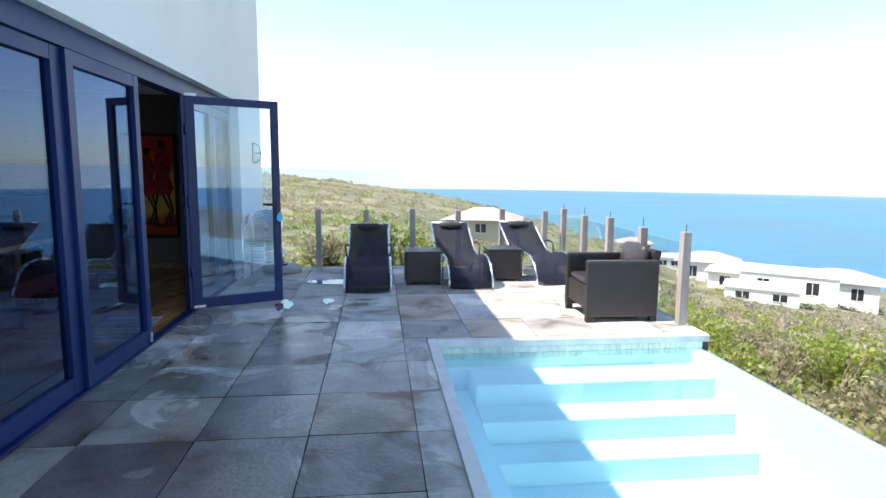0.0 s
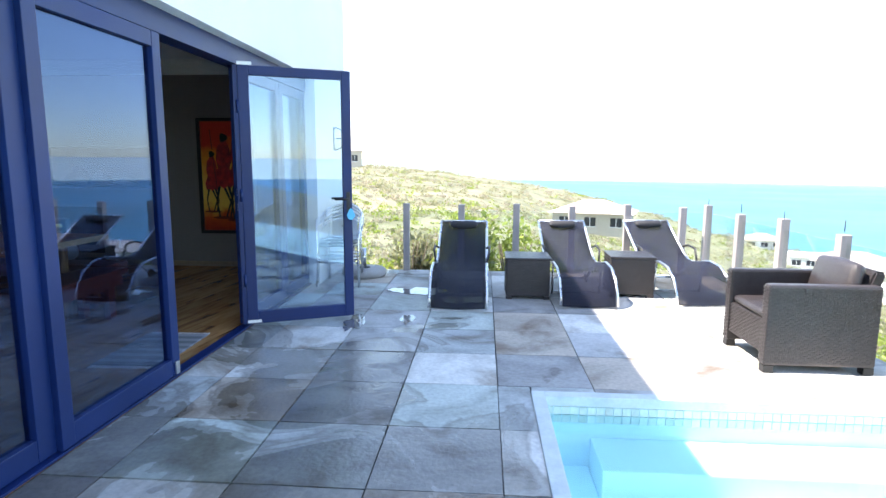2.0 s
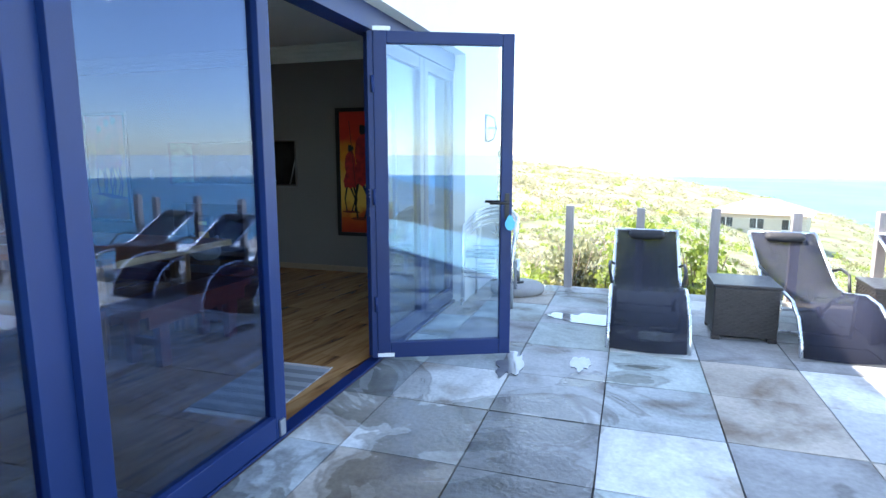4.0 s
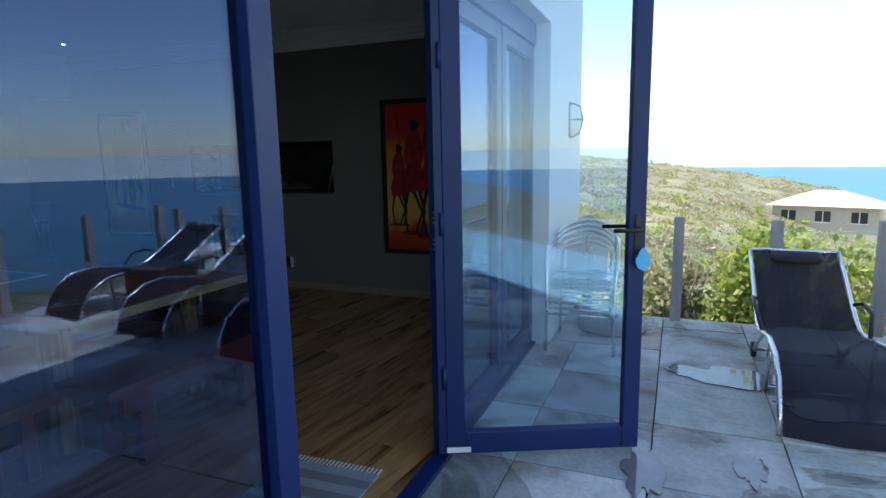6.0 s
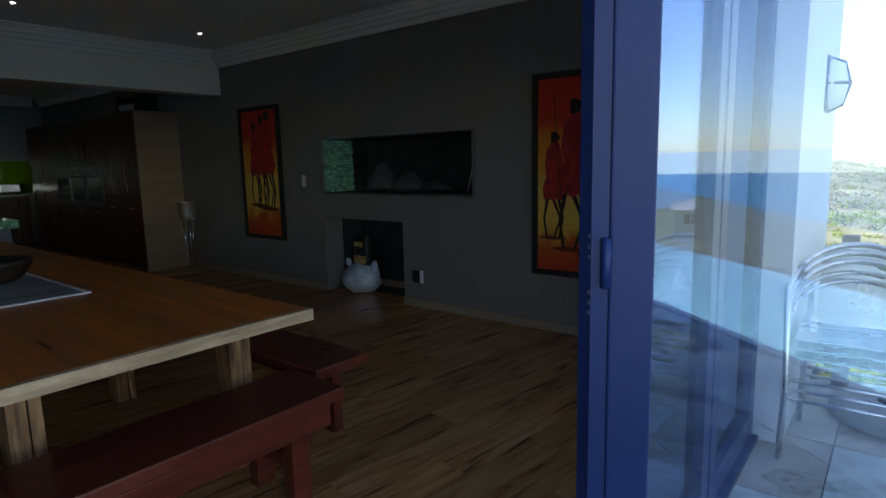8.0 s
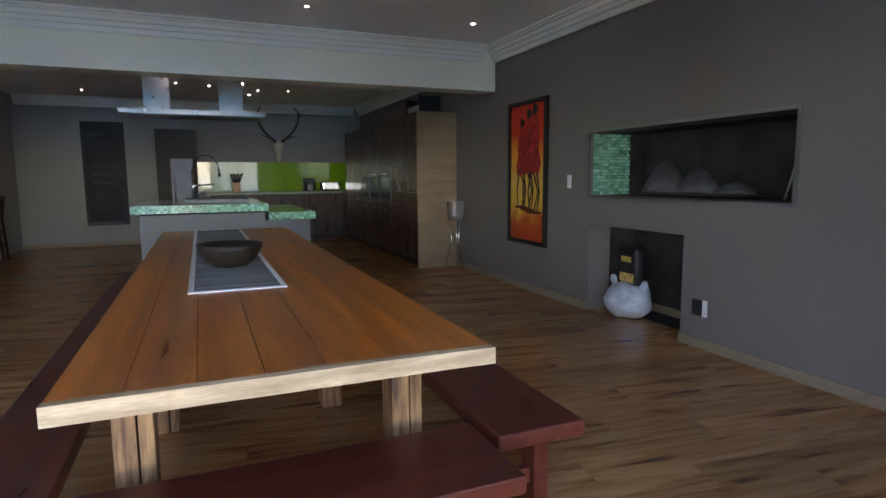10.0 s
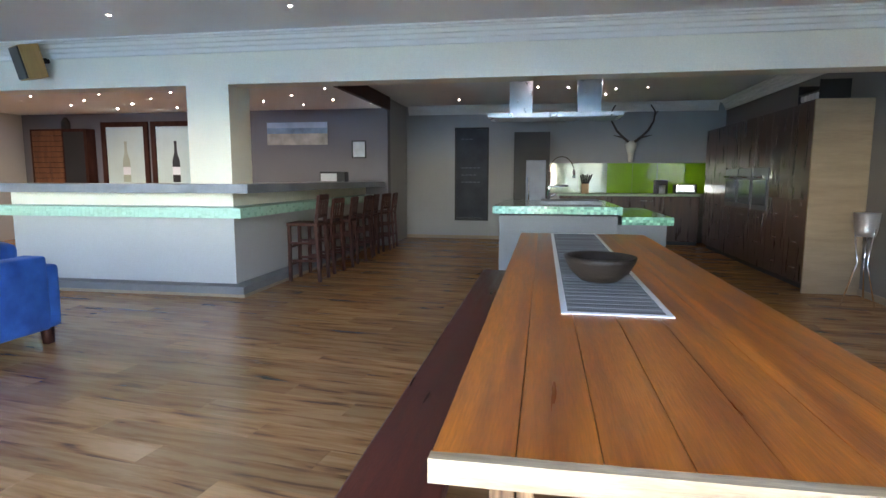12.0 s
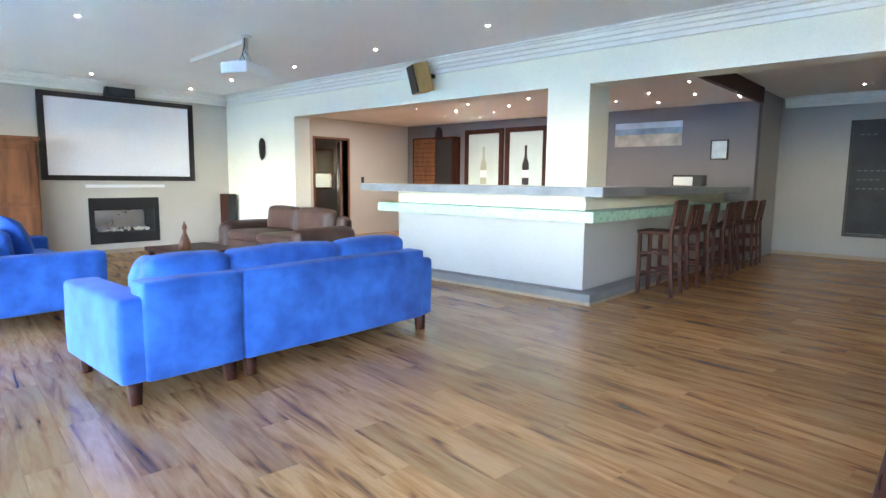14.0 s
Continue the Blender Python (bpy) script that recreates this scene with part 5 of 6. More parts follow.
ce = thing("centre_speaker", "black speaker above the screen", "speaker", (-5.95, SY, 2.57))
part("cabinet", B(-0.22, 0, 0, 0.22, 0.16, 0.15, 0.006), BLACK, ce)
part("grille", B(-0.20, 0.161, 0.01, 0.20, 0.168, 0.14), SOOT, ce)
hp = thing("gas_hearth", "built-in black hearth with pale stones", "hearth", (-5.97, SY, 0.19))
part("liner", add_box(add_box(add_box(add_box(B(-0.51, -0.3, 0, 0.51, -0.27, 0.70), -0.51, -0.27, 0, -0.48, 0.0, 0.70), 0.48, -0.27, 0, 0.51, 0.0, 0.70), -0.48, -0.27, 0.66, 0.48, 0.0, 0.70), -0.48, -0.27, 0, 0.48, 0, 0.03), SOOT, hp)
for a in ((-0.55, -0.02, -0.47, 0.74), (0.47, -0.02, 0.55, 0.74), (-0.47, -0.02, 0.47, 0.17), (-0.47, 0.56, 0.47, 0.74)):
    part("surround", B(a[0], 0.0, a[1], a[2], 0.02, a[3], 0.003), BLACK, hp)
part("back_plate", B(-0.40, -0.262, 0.22, 0.40, -0.25, 0.52), STEEL, hp)
bm = bmesh.new()
for i in range(40):
    bmesh.ops.create_icosphere(bm, subdivisions=1, radius=rng.uniform(0.02, 0.035), matrix=Matrix.Translation((rng.uniform(-0.4, 0.4), rng.uniform(-0.2, -0.08), 0.18 + rng.uniform(0, 0.03))))
tagged(part("pebble", bm, BONE, hp), kind="stuff")
part("bed", B(-0.44, -0.24, 0.03, 0.44, -0.03, 0.17), SOOT, hp)
ls = single("wall_shelf", B(-0.62, 0, 0, 0.62, 0.06, 0.05, 0.004), WHITE, "slim white shelf under the screen", "shelf", (-6.0, SY, 1.10))
ts = thing("tower_speaker", "tall black floor-standing speaker", "speaker", (-7.70, SY + 0.25, 0))
part("cabinet", B(-0.09, -0.15, 0.03, 0.09, 0.13, 0.98, 0.006), DARKW, ts)
part("grille", B(-0.088, 0.131, 0.04, 0.088, 0.155, 0.97, 0.004), BLACK, ts)
part("base", B(-0.14, -0.17, 0, 0.14, 0.17, 0.03), BLACK, ts)
wc = thing("wooden_cupboard", "tall brown wooden cupboard with panelled doors", "cupboard", (-4.05, SY + 0.28, 0))
part("carcass", B(-0.60, -0.27, 0.08, 0.60, 0.25, 1.78, 0.004), MIDWOOD, wc)
part("crown", B(-0.64, -0.27, 1.78, 0.64, 0.29, 1.84, 0.01), MIDWOOD, wc)
part("foot_board", B(-0.60, -0.25, 0, 0.60, 0.24, 0.08), MIDWOOD, wc)
for sx in (-1, 1):
    for z0, z1 in ((0.12, 0.84), (0.90, 1.74)):
        a, b = sorted((sx * 0.02, sx * 0.57))
        dd = part("door", B(a, 0.251, z0, b, 0.272, z1, 0.004), MIDWOOD, wc)
        part("panel", B(a + 0.09, 0.273, z0 + 0.1, b - 0.09, 0.283, z1 - 0.1, 0.006), MIDWOOD, dd)
        part("knob", lathe([(0.012, 0), (0.018, 0.012), (0.006, 0.02)], 10), DARKW, dd).matrix_basis = pose(sx * 0.06, 0.273, (z0 + z1) / 2, -90, 0, 0)
# carved masks and switches
def carved_mask(loc, rz, s, label):
    bm = lathe([(0.02, 0.0), (0.06, 0.05), (0.085, 0.14), (0.095, 0.26), (0.085, 0.36), (0.05, 0.43), (0.02, 0.45)], 16, 1, 0.55)
    for v in bm.verts:
        v.co += noise.noise_vector(v.co * 18) * 0.008
        v.co *= s
    single("carved_mask", bm, BOWLW, label, "mask", loc, rz)


carved_mask((BX + 0.03, -4.43, 1.60), 90, 0.85, "small dark carved wooden mask on the cream wall")
carved_mask((DX + 0.03, -4.62, 2.02), 90, 1.15, "long dark carved wooden mask on the slate wall")
for n, (y, z) in enumerate(((-3.75, 1.20),)):
    s2 = thing("light_switch", "white switch plate on the cream wall", "switch", (BX, y, z))
    part("plate", B(0, -0.035, 0, 0.01, 0.035, 0.12, 0.003), WHITE, s2)
    part("rocker", B(0.01, -0.012, 0.04, 0.016, 0.012, 0.08), WHITE, s2)
s2 = thing("light_switch", "dark switch plate by the passage door", "switch", (-11.2, SY, 1.2))
part("plate", B(-0.04, 0, 0, 0.04, 0.012, 0.13, 0.003), BLACK, s2)
part("rocker", B(-0.012, 0.012, 0.04, 0.012, 0.018, 0.09), BLACK, s2)
# passage door frame, with a blind past it
dfm = thing("door_10", "brown wooden door frame, door ajar", "door", (0, SY, 0), kind="structure")
part("jamb", B(-9.86, -0.20, 0, -9.81, 0.02, 2.2, 0.003), MIDWOOD, dfm)
part("jamb", B(-10.81, -0.20, 0, -10.76, 0.02, 2.2, 0.003), MIDWOOD, dfm)
part("lintel", B(-10.76, -0.20, 2.15, -9.86, 0.02, 2.2, 0.003), MIDWOOD, dfm)
lf2 = part("door_leaf", B(-0.80, -0.02, 0.02, 0, 0.02, 2.14, 0.004), MIDWOOD, dfm)
lf2.matrix_basis = pose(-10.74, -0.22, 0, 0, 0, 57)
part("door_handle", T([(-0.70, -0.02, 1.0), (-0.70, -0.06, 1.0), (-0.60, -0.06, 1.0)], 0.01, 8), CHROME, lf2)
win = thing("window_1", "bright window with a lowered brown slatted blind", "window", (-11.9, -8.2, 0), kind="structure")
part("window_frame", add_box(add_box(add_box(B(-0.40, -0.1, 1.0, -0.35, -0.05, 2.1), 0.35, -0.1, 1.0, 0.40, -0.05, 2.1), -0.35, -0.1, 1.0, 0.35, -0.05, 1.05), -0.35, -0.1, 2.05, 0.35, -0.05, 2.1), MIDWOOD, win)
clear_shadow(part("pane", B(-0.36, -0.08, 1.04, 0.36, -0.075, 2.06), CLEAR, win))
for i in range(16):
    part("slat", B(-0.38, 0.0, 1.42 + i * 0.042, 0.38, 0.012, 1.42 + i * 0.042 + 0.038), MIDWOOD, win)
# ---- behind the bar ----
def bottle_panel(y0, y1, label, dark):
    t = thing("bottle_poster", label, "poster", (DX, (y0 + y1) / 2, 1.05), 0, "bottle posters behind the bar")
    w = y1 - y0
    part("sheet", B(0.01, -w / 2 + 0.1, 0.1, 0.02, w / 2 - 0.1, 1.27), mat("frosted_white", (0.55, 0.66, 0.62), 0.35, var=0.04) if "frosted_white" not in bpy.data.materials else bpy.data.materials["frosted_white"], t)
    for a in ((-w / 2, 0, -w / 2 + 0.1, 1.37), (w / 2 - 0.1, 0, w / 2, 1.37), (-w / 2 + 0.1, 0, w / 2 - 0.1, 0.1), (-w / 2 + 0.1, 1.27, w / 2 - 0.1, 1.37)):
        part("frame", B(0.0, a[0], a[1], 0.05, a[2], a[3], 0.004), DARKW, t)
    bm = bmesh.new()
    half = [(0.075, 0.15), (0.085, 0.16), (0.085, 0.54), (0.078, 0.61), (0.055, 0.67), (0.036, 0.73), (0.030, 0.80), (0.028, 0.93), (0.034, 0.935), (0.034, 0.965), (0.027, 0.98)]
    prof = half + [(-u, v) for u, v in reversed(half)]
    vs = [bm.verts.new((0.0215, u, v)) for u, v in prof]
    f = bm.faces.new(vs)
    if f.normal.x < 0:
        f.normal_flip()
    part("bottle_shape", bm, BLACK if dark else mat("pale_bottle_print", (0.40, 0.44, 0.34), 0.5), t)
    part("bottle_label", B(0.021, -0.085, 0.30, 0.023, 0.085, 0.46), WHITE, t)


bottle_panel(-3.79, -2.72, "framed poster of a pale wine bottle", False)
bottle_panel(-2.65, -1.60, "framed poster of a dark wine bottle", True)
cb = thing("slatted_cupboard", "brown slatted wooden cupboard on the bar wall", "cupboard", (DX, -4.62, 0.9))
part("carcass", B(0, -0.66, 0, 0.25, 0.66, 1.38, 0.004), DARKW, cb)
for i in range(12):
    part("slat", B(0.251, -0.60, 0.06 + i * 0.108, 0.268, 0.1, 0.155 + i * 0.108, 0.003), MIDWOOD, cb)
# No recess is built: a black sheet paints the shade of an open bay.
part("open_bay", B(0.251, 0.13, 0.06, 0.256, 0.60, 1.32), BLACK, cb)


def picture(y0, y1, z0, z1, label, art, edge):
    t = thing("wall_picture", label, "picture", (DX, (y0 + y1) / 2, z0))
    w, hh = y1 - y0, z1 - z0
    for i, (c, f0, f1) in enumerate(art):
        part("print", B(0.004, -w / 2 + edge, edge + f0 * (hh - 2 * edge), 0.016 + 0.0005 * i, w / 2 - edge, edge + f1 * (hh - 2 * edge)), c, t)
    if edge:
        for a in ((-w / 2, 0, -w / 2 + edge, hh), (w / 2 - edge, 0, w / 2, hh), (-w / 2 + edge, 0, w / 2 - edge, edge), (-w / 2 + edge, hh - edge, w / 2 - edge, hh)):
            part("frame", B(0.0, a[0], a[1], 0.03, a[2], a[3], 0.002), BLACK, t)


picture(-0.13, 1.11, 1.93, 2.36, "wide unframed beach photograph print", ((mat("beach_sand", (0.42, 0.37, 0.30), 0.6, var=0.3, scale=4, c2=(0.55, 0.5, 0.42)), 0, 0.5), (mat("beach_sea", (0.20, 0.30, 0.42), 0.6, var=0.3, scale=5), 0.5, 0.75), (mat("beach_sky", (0.40, 0.50, 0.62), 0.6, var=0.2, scale=3), 0.75, 1)), 0.0)
picture(1.60, 1.88, 1.67, 2.0, "small framed pale blue photograph", ((mat("pale_print", (0.62, 0.70, 0.74), 0.4, var=0.15, scale=9), 0, 1), ), 0.02)
br = thing("radio", "dark radio with a white front on the bar", "radio", (-11.3, 1.75, 1.226))
part("body", B(-0.1, -0.22, 0, 0.1, 0.22, 0.17, 0.01), BLACK, br)
part("front", B(0.101, -0.2, 0.01, 0.106, 0.08, 0.14), WHITE, br)

# ---- ceiling fittings ----
def downlight(x, y, z, s=1.0):
    t = thing("downlight", "small recessed ceiling downlight, lit", "downlight", (x, y, z), 0, "recessed ceiling downlights")
    part("ring", lathe([(0.045 * s, -0.006), (0.055 * s, -0.004), (0.056 * s, 0.0), (0.04 * s, 0.0)], 16), WHITE, t)
    part("bulb", lathe([(0.027 * s, -0.0075), (0.031 * s, -0.0062)], 12), LAMP, t)
    return t


d0 = downlight(-6.95, 8.0, CZ - 0.002, 0.5)
for y in (6.35, 4.7, 3.0, 1.2, -0.45, -2.1, -3.8, -5.2):
    copy_thing(d0, at(-6.95, y, CZ - 0.002))
for y in (6.28, 3.1, -0.04, -1.6, -4.9):
    copy_thing(d0, at(-4.2, y, CZ - 0.002))
copy_thing(d0, at(-5.35, -4.95, CZ - 0.002))
for x, y in ((-10.0, 3.6), (-10.2, 5.0), (-11.9, 5.1), (-12.0, 5.6), (-11.6, 6.1), (-12.3, 6.4), (-12.9, 6.3), (-12.2, 6.9), (-10.6, 6.9), (-13.2, 3.6)):
    copy_thing(d0, at(x, y, CZ - 0.002))
d1 = downlight(-9.2, -4.2, 2.598, 0.42)
for r in range(6):
    for k in range(5):
        copy_thing(d1, at(-9.05 - 0.58 * r, -3.9 + 1.25 * k + (0.47 * r) % 1.25, 2.598))
# the lit lamps over the bar
for n, (x, y) in enumerate(((-10.3, -4.1), (-10.9, -2.0))):
    ld = bpy.data.lights.new("bar_downlight", "AREA")
    ld.shape, ld.size, ld.energy, ld.color = "DISK", 0.07, 1.0, (0.86, 0.93, 1.0)
    lo_ = new("bar_downlight", ld)
    lo_.matrix_basis = at(x, y, 2.59)
pj = thing("projector", "white ceiling projector on a bracket", "projector", (-5.64, -1.08, 2.38), 25)
part("body", B(-0.22, -0.16, 0, 0.22, 0.16, 0.12, 0.02), WHITE, pj)
part("lens", T([(-0.08, -0.16, 0.06), (-0.08, -0.185, 0.06)], 0.04, 16), BLACK, pj)
part("pole", T([(0, 0, 0.12), (0, 0, CZ - 2.38)], 0.03, 12), STEEL, pj)
part("bracket_plate", B(-0.14, -0.10, 0.122, 0.14, 0.10, 0.14, 0.004), STEEL, pj)
part("ceiling_plate", lathe([(0.06, 0), (0.07, 0.02), (0.07, 0.022)], 16), WHITE, pj).location = (0, 0, CZ - 2.38 - 0.024)
for s in (-1, 1):
    part("strut", T([(0, 0, 0.27), (s * 0.13, 0.0, 0.13)], 0.011, 8), STEEL, pj)
part("cable", T([(0.1, 0.1, 0.08), (0.14, 0.06, 0.2), (0.06, 0.03, 0.3), (0.02, 0.01, 0.42)], 0.006, 6), BLACK, pj)
single("cable_trunking", B(0, -0.03, -0.045, 1.55, 0.03, 0, 0.003), WHITE, "white cable trunking on the ceiling", "trunking", (-5.72, -1.2, CZ - 0.002), -94.5)
sp = thing("wall_speaker", "tilted wooden wall speaker with black grille on the beam", "speaker", (BX + 0.17, -0.42, 2.55))
sp.matrix_basis = at(BX + 0.17, -0.42, 2.56, 0, 14, -25)
part("cabinet", B(-0.10, -0.12, -0.18, 0.10, 0.12, 0.18, 0.006), mat("honey_wood", (0.50, 0.31, 0.11), 0.45, stretch=(6, 6, 1)), sp)
part("grille", B(0.101, -0.11, -0.17, 0.118, 0.11, 0.17, 0.004), BLACK, sp)
part("bracket", B(-0.2, -0.02, -0.03, -0.10, 0.02, 0.03), BLACK, sp)

PLAN = OUTSIDE

# ---- doormat ----
rg = thing("door_mat", "grey and white striped fringed cotton rug inside the doors", "rug", (-2.25, 5.23, 0.002), 2)
RUGP = mat("rug_pale", (0.36, 0.38, 0.41), 0.95, fine=200, bump=0.6)
for i in range(12):
    part("stripe", B(-0.24, -0.36 + i * 0.06, 0, 0.24, -0.301 + i * 0.06, 0.008, 0.002), mat("rug_grey", (0.22, 0.23, 0.25), 0.95, fine=200, bump=0.6) if i == 0 else (bpy.data.materials["rug_grey"] if i % 2 == 0 else RUGP), rg)
fr_ = bmesh.new()
for k in range(24):
    for s in (-1, 1):
        add_box(fr_, -0.235 + k * 0.02, s * 0.362, 0, -0.228 + k * 0.02, s * 0.41, 0.004)
tagged(part("fringe", fr_, WHITE, rg), kind="stuff")


# ---- terrace furniture ----
def weave(bm, y0, y1, z0, z1, x, axis="x", cell=0.03):
    """Raised woven pattern on one face."""
    n, m_ = max(1, int((y1 - y0) / cell)), max(1, int((z1 - z0) / (cell * 0.5)))
    for i in range(n):
        for k in range(m_):
            if (i + k) % 2:
                continue
            a, b = y0 + i * (y1 - y0) / n, z0 + k * (z1 - z0) / m_
            e, f = a + (y1 - y0) / n * 0.96, b + (z1 - z0) / m_ * 0.9
            if axis == "x":
                add_box(bm, x - 0.002, a, b, x + 0.002, e, f)
            else:
                add_box(bm, a, x - 0.002, b, e, x + 0.002, f)


def wicker_table(loc, rz):
    t = thing("wicker_side_table", "dark brown woven wicker box table", "side table", loc, rz, "wicker tables between the loungers")
    part("body", B(-0.22, -0.22, 0.03, 0.22, 0.22, 0.40, 0.012), WICKER_D, t)
    part("top", B(-0.23, -0.23, 0.40, 0.23, 0.23, 0.425, 0.008), WICKER_D, t)
    for sx in (-0.19, 0.19):
        for sy in (-0.19, 0.19):
            part("foot", B(sx - 0.03, sy - 0.03, 0, sx + 0.03, sy + 0.03, 0.03), WICKER_D, t)
    bm = bmesh.new()
    weave(bm, -0.21, 0.21, 0.05, 0.39, -0.221, "y")
    weave(bm, -0.21, 0.21, 0.05, 0.39, -0.221, "x")
    tagged(part("weave", bm, WICKER_D, t), kind="stuff")
    return t


w0 = wicker_table((0.61, 7.30, 0), 0)
copy_thing(w0, pose(1.70, 7.48, 0, 0, 0, -2))

ac = thing("wicker_armchair", "dark woven wicker tub armchair", "armchair", (2.38, 5.44, 0), 0)
ac.scale = (0.92, 0.92, 0.96)
W = WICKER_D
part("arm", B(-0.40, -0.36, 0.05, 0.37, -0.27, 0.62, 0.02), W, ac)
part("arm", B(-0.40, 0.27, 0.05, 0.37, 0.36, 0.62, 0.02), W, ac)
part("back", prism([(0.28, 0.05), (0.37, 0.05), (0.40, 0.55), (0.44, 0.70), (0.36, 0.71), (0.30, 0.55)], "y", -0.27, 0.27, 0.015), W, ac)
part("seat", B(-0.39, -0.27, 0.12, 0.28, 0.27, 0.36, 0.02), W, ac)
part("seat_cushion", soft_box(-0.38, -0.26, 0.36, 0.28, 0.26, 0.42, 0.03, 0.015), W, ac)
for sx in (-0.36, 0.33):
    for sy in (-0.32, 0.32):
        part("foot", B(sx - 0.035, sy - 0.035, 0, sx + 0.035, sy + 0.035, 0.05), BLACK, ac)
bm = bmesh.new()
weave(bm, -0.39, 0.36, 0.07, 0.60, -0.361, "y", 0.028)
weave(bm, -0.36, -0.27, 0.07, 0.60, -0.401, "x", 0.028)
weave(bm, 0.27, 0.36, 0.07, 0.60, -0.401, "x", 0.028)
weave(bm, -0.27, 0.27, 0.13, 0.35, -0.391, "x", 0.028)
tagged(part("weave", bm, W, ac), kind="stuff")
bc = part("back_cushion", soft_box(-0.05, -0.25, -0.17, 0.05, 0.25, 0.17, 0.04, 0.02), W, ac)
bc.matrix_basis = pose(0.24, 0, 0.58, 0, 14, 0)


def lounger():
    """Local frame: foot end at y = 0, head at y = 1.75."""
    t = thing("sun_lounger", "curved sun lounger with dark mesh sling and silver frame", "sun lounger", (0, 0, 0), 0, "sun loungers on the terrace")
    prof = [(0.02, 0.02), (0.05, 0.12), (0.14, 0.26), (0.30, 0.345), (0.50, 0.365), (0.70, 0.33), (0.88, 0.30), (1.0, 0.305), (1.12, 0.36), (1.30, 0.47), (1.50, 0.60), (1.64, 0.68)]
    hw = 0.27
    bm = bmesh.new()
    up = [[bm.verts.new((x, y, z + dz)) for y, z in prof] for x in (-hw + 0.015, -hw / 2, 0, hw / 2, hw - 0.015) for dz in (0,)]
    for i, col in enumerate(up):
        for v in col:
            v.co.z -= 0.012 * (1 - abs(i - 2) / 2)
    for a, b in zip(up, up[1:]):
        for k in range(len(prof) - 1):
            bm.faces.new((a[k], b[k], b[k + 1], a[k + 1])).smooth = True
    r = bmesh.ops.extrude_face_region(bm, geom=bm.faces[:])
    bmesh.ops.translate(bm, verts=[v for v in r["geom"] if isinstance(v, bmesh.types.BMVert)], vec=(0, 0, 0.006))
    part("sling", bm, MESHFAB, t)
    for s in (-1, 1):
        part("side_rail", T([(s * hw, y, z) for y, z in prof], 0.014, 10), ALU, t)
        part("arm", T([(s * hw, 0.80, 0.32), (s * (hw + 0.03), 0.92, 0.44), (s * (hw + 0.03), 1.08, 0.46), (s * hw, 1.16, 0.43)], 0.012, 8), BLACK, t)
        part("rear_leg", T([(s * (hw - 0.02), 0.84, 0.30), (s * (hw - 0.02), 1.10, 0.16), (s * (hw - 0.02), 1.28, 0.02)], 0.013, 8), ALU, t)
        part("wheel", T([(s * (hw - 0.035), 1.28, 0.05), (s * (hw - 0.005), 1.28, 0.05)], 0.05, 16), BLACK, t)
        part("mid_leg", T([(s * (hw - 0.02), 0.62, 0.345), (s * (hw - 0.02), 0.66, 0.0)], 0.012, 8), ALU, t)
    part("cross_bar", T([(-hw + 0.02, 0.66, 0.02), (hw - 0.02, 0.66, 0.02)], 0.011, 8), ALU, t)
    part("cross_bar", T([(-hw + 0.02, 1.28, 0.05), (hw - 0.02, 1.28, 0.05)], 0.011, 8), ALU, t)
    part("top_bar", T([(-hw, 1.64, 0.68), (hw, 1.64, 0.68)], 0.014, 8), ALU, t)
    part("head_pillow", soft_box(-0.15, -0.045, -0.03, 0.15, 0.045, 0.03, 0.025, 0.012), mat("dark_canvas", (0.025, 0.025, 0.03), 0.75, fine=160, bump=0.4), t, "dark headrest pillow").matrix_basis = pose(0, 1.53, 0.655, 33, 0, 0)
    return t


l0 = lounger()
l0.matrix_basis = pose(-0.08, 6.54, 0)
copy_thing(l0, pose(1.17, 6.72, 0, 0, 0, 3))
copy_thing(l0, pose(2.30, 6.88, 0, 0, 0, 6))

# ---- balustrade ----
rail = thing("balustrade", "weathered posts with clear glass panels round the terrace", "balustrade", (0, 0, 0))
posts = [(x, 8.58) for x in (-1.55, -0.83, -0.13, 0.56, 1.25, 1.93, 2.60)] + [(2.90, y) for y in (8.58, 7.67, 6.78, 5.88, 5.0)]
for i, (x, y) in enumerate(posts):
    po = part("post", B(x - 0.04, y - 0.04, -0.01, x + 0.04, y + 0.04, 0.86 + 0.02 * math.sin(i * 3), 0.006), POSTM, rail)
    if i > 6:
        part("wire_stub", T([(x, y, 0.86), (x, y, 0.95)], 0.004, 6), BLACK, po)
for (x0, y0), (x1, y1) in zip(posts, posts[1:]):
    if abs(x1 - x0) > abs(y1 - y0):
        clear_shadow(part("glass_panel", B(x0 + 0.04, y0 - 0.004, 0.06, x1 - 0.04, y0 + 0.004, 0.78), CLEAR, rail))
    else:
        clear_shadow(part("glass_panel", B(x0 - 0.004, y1 + 0.04, 0.06, x0 + 0.004, y0 - 0.04, 0.78), CLEAR, rail))

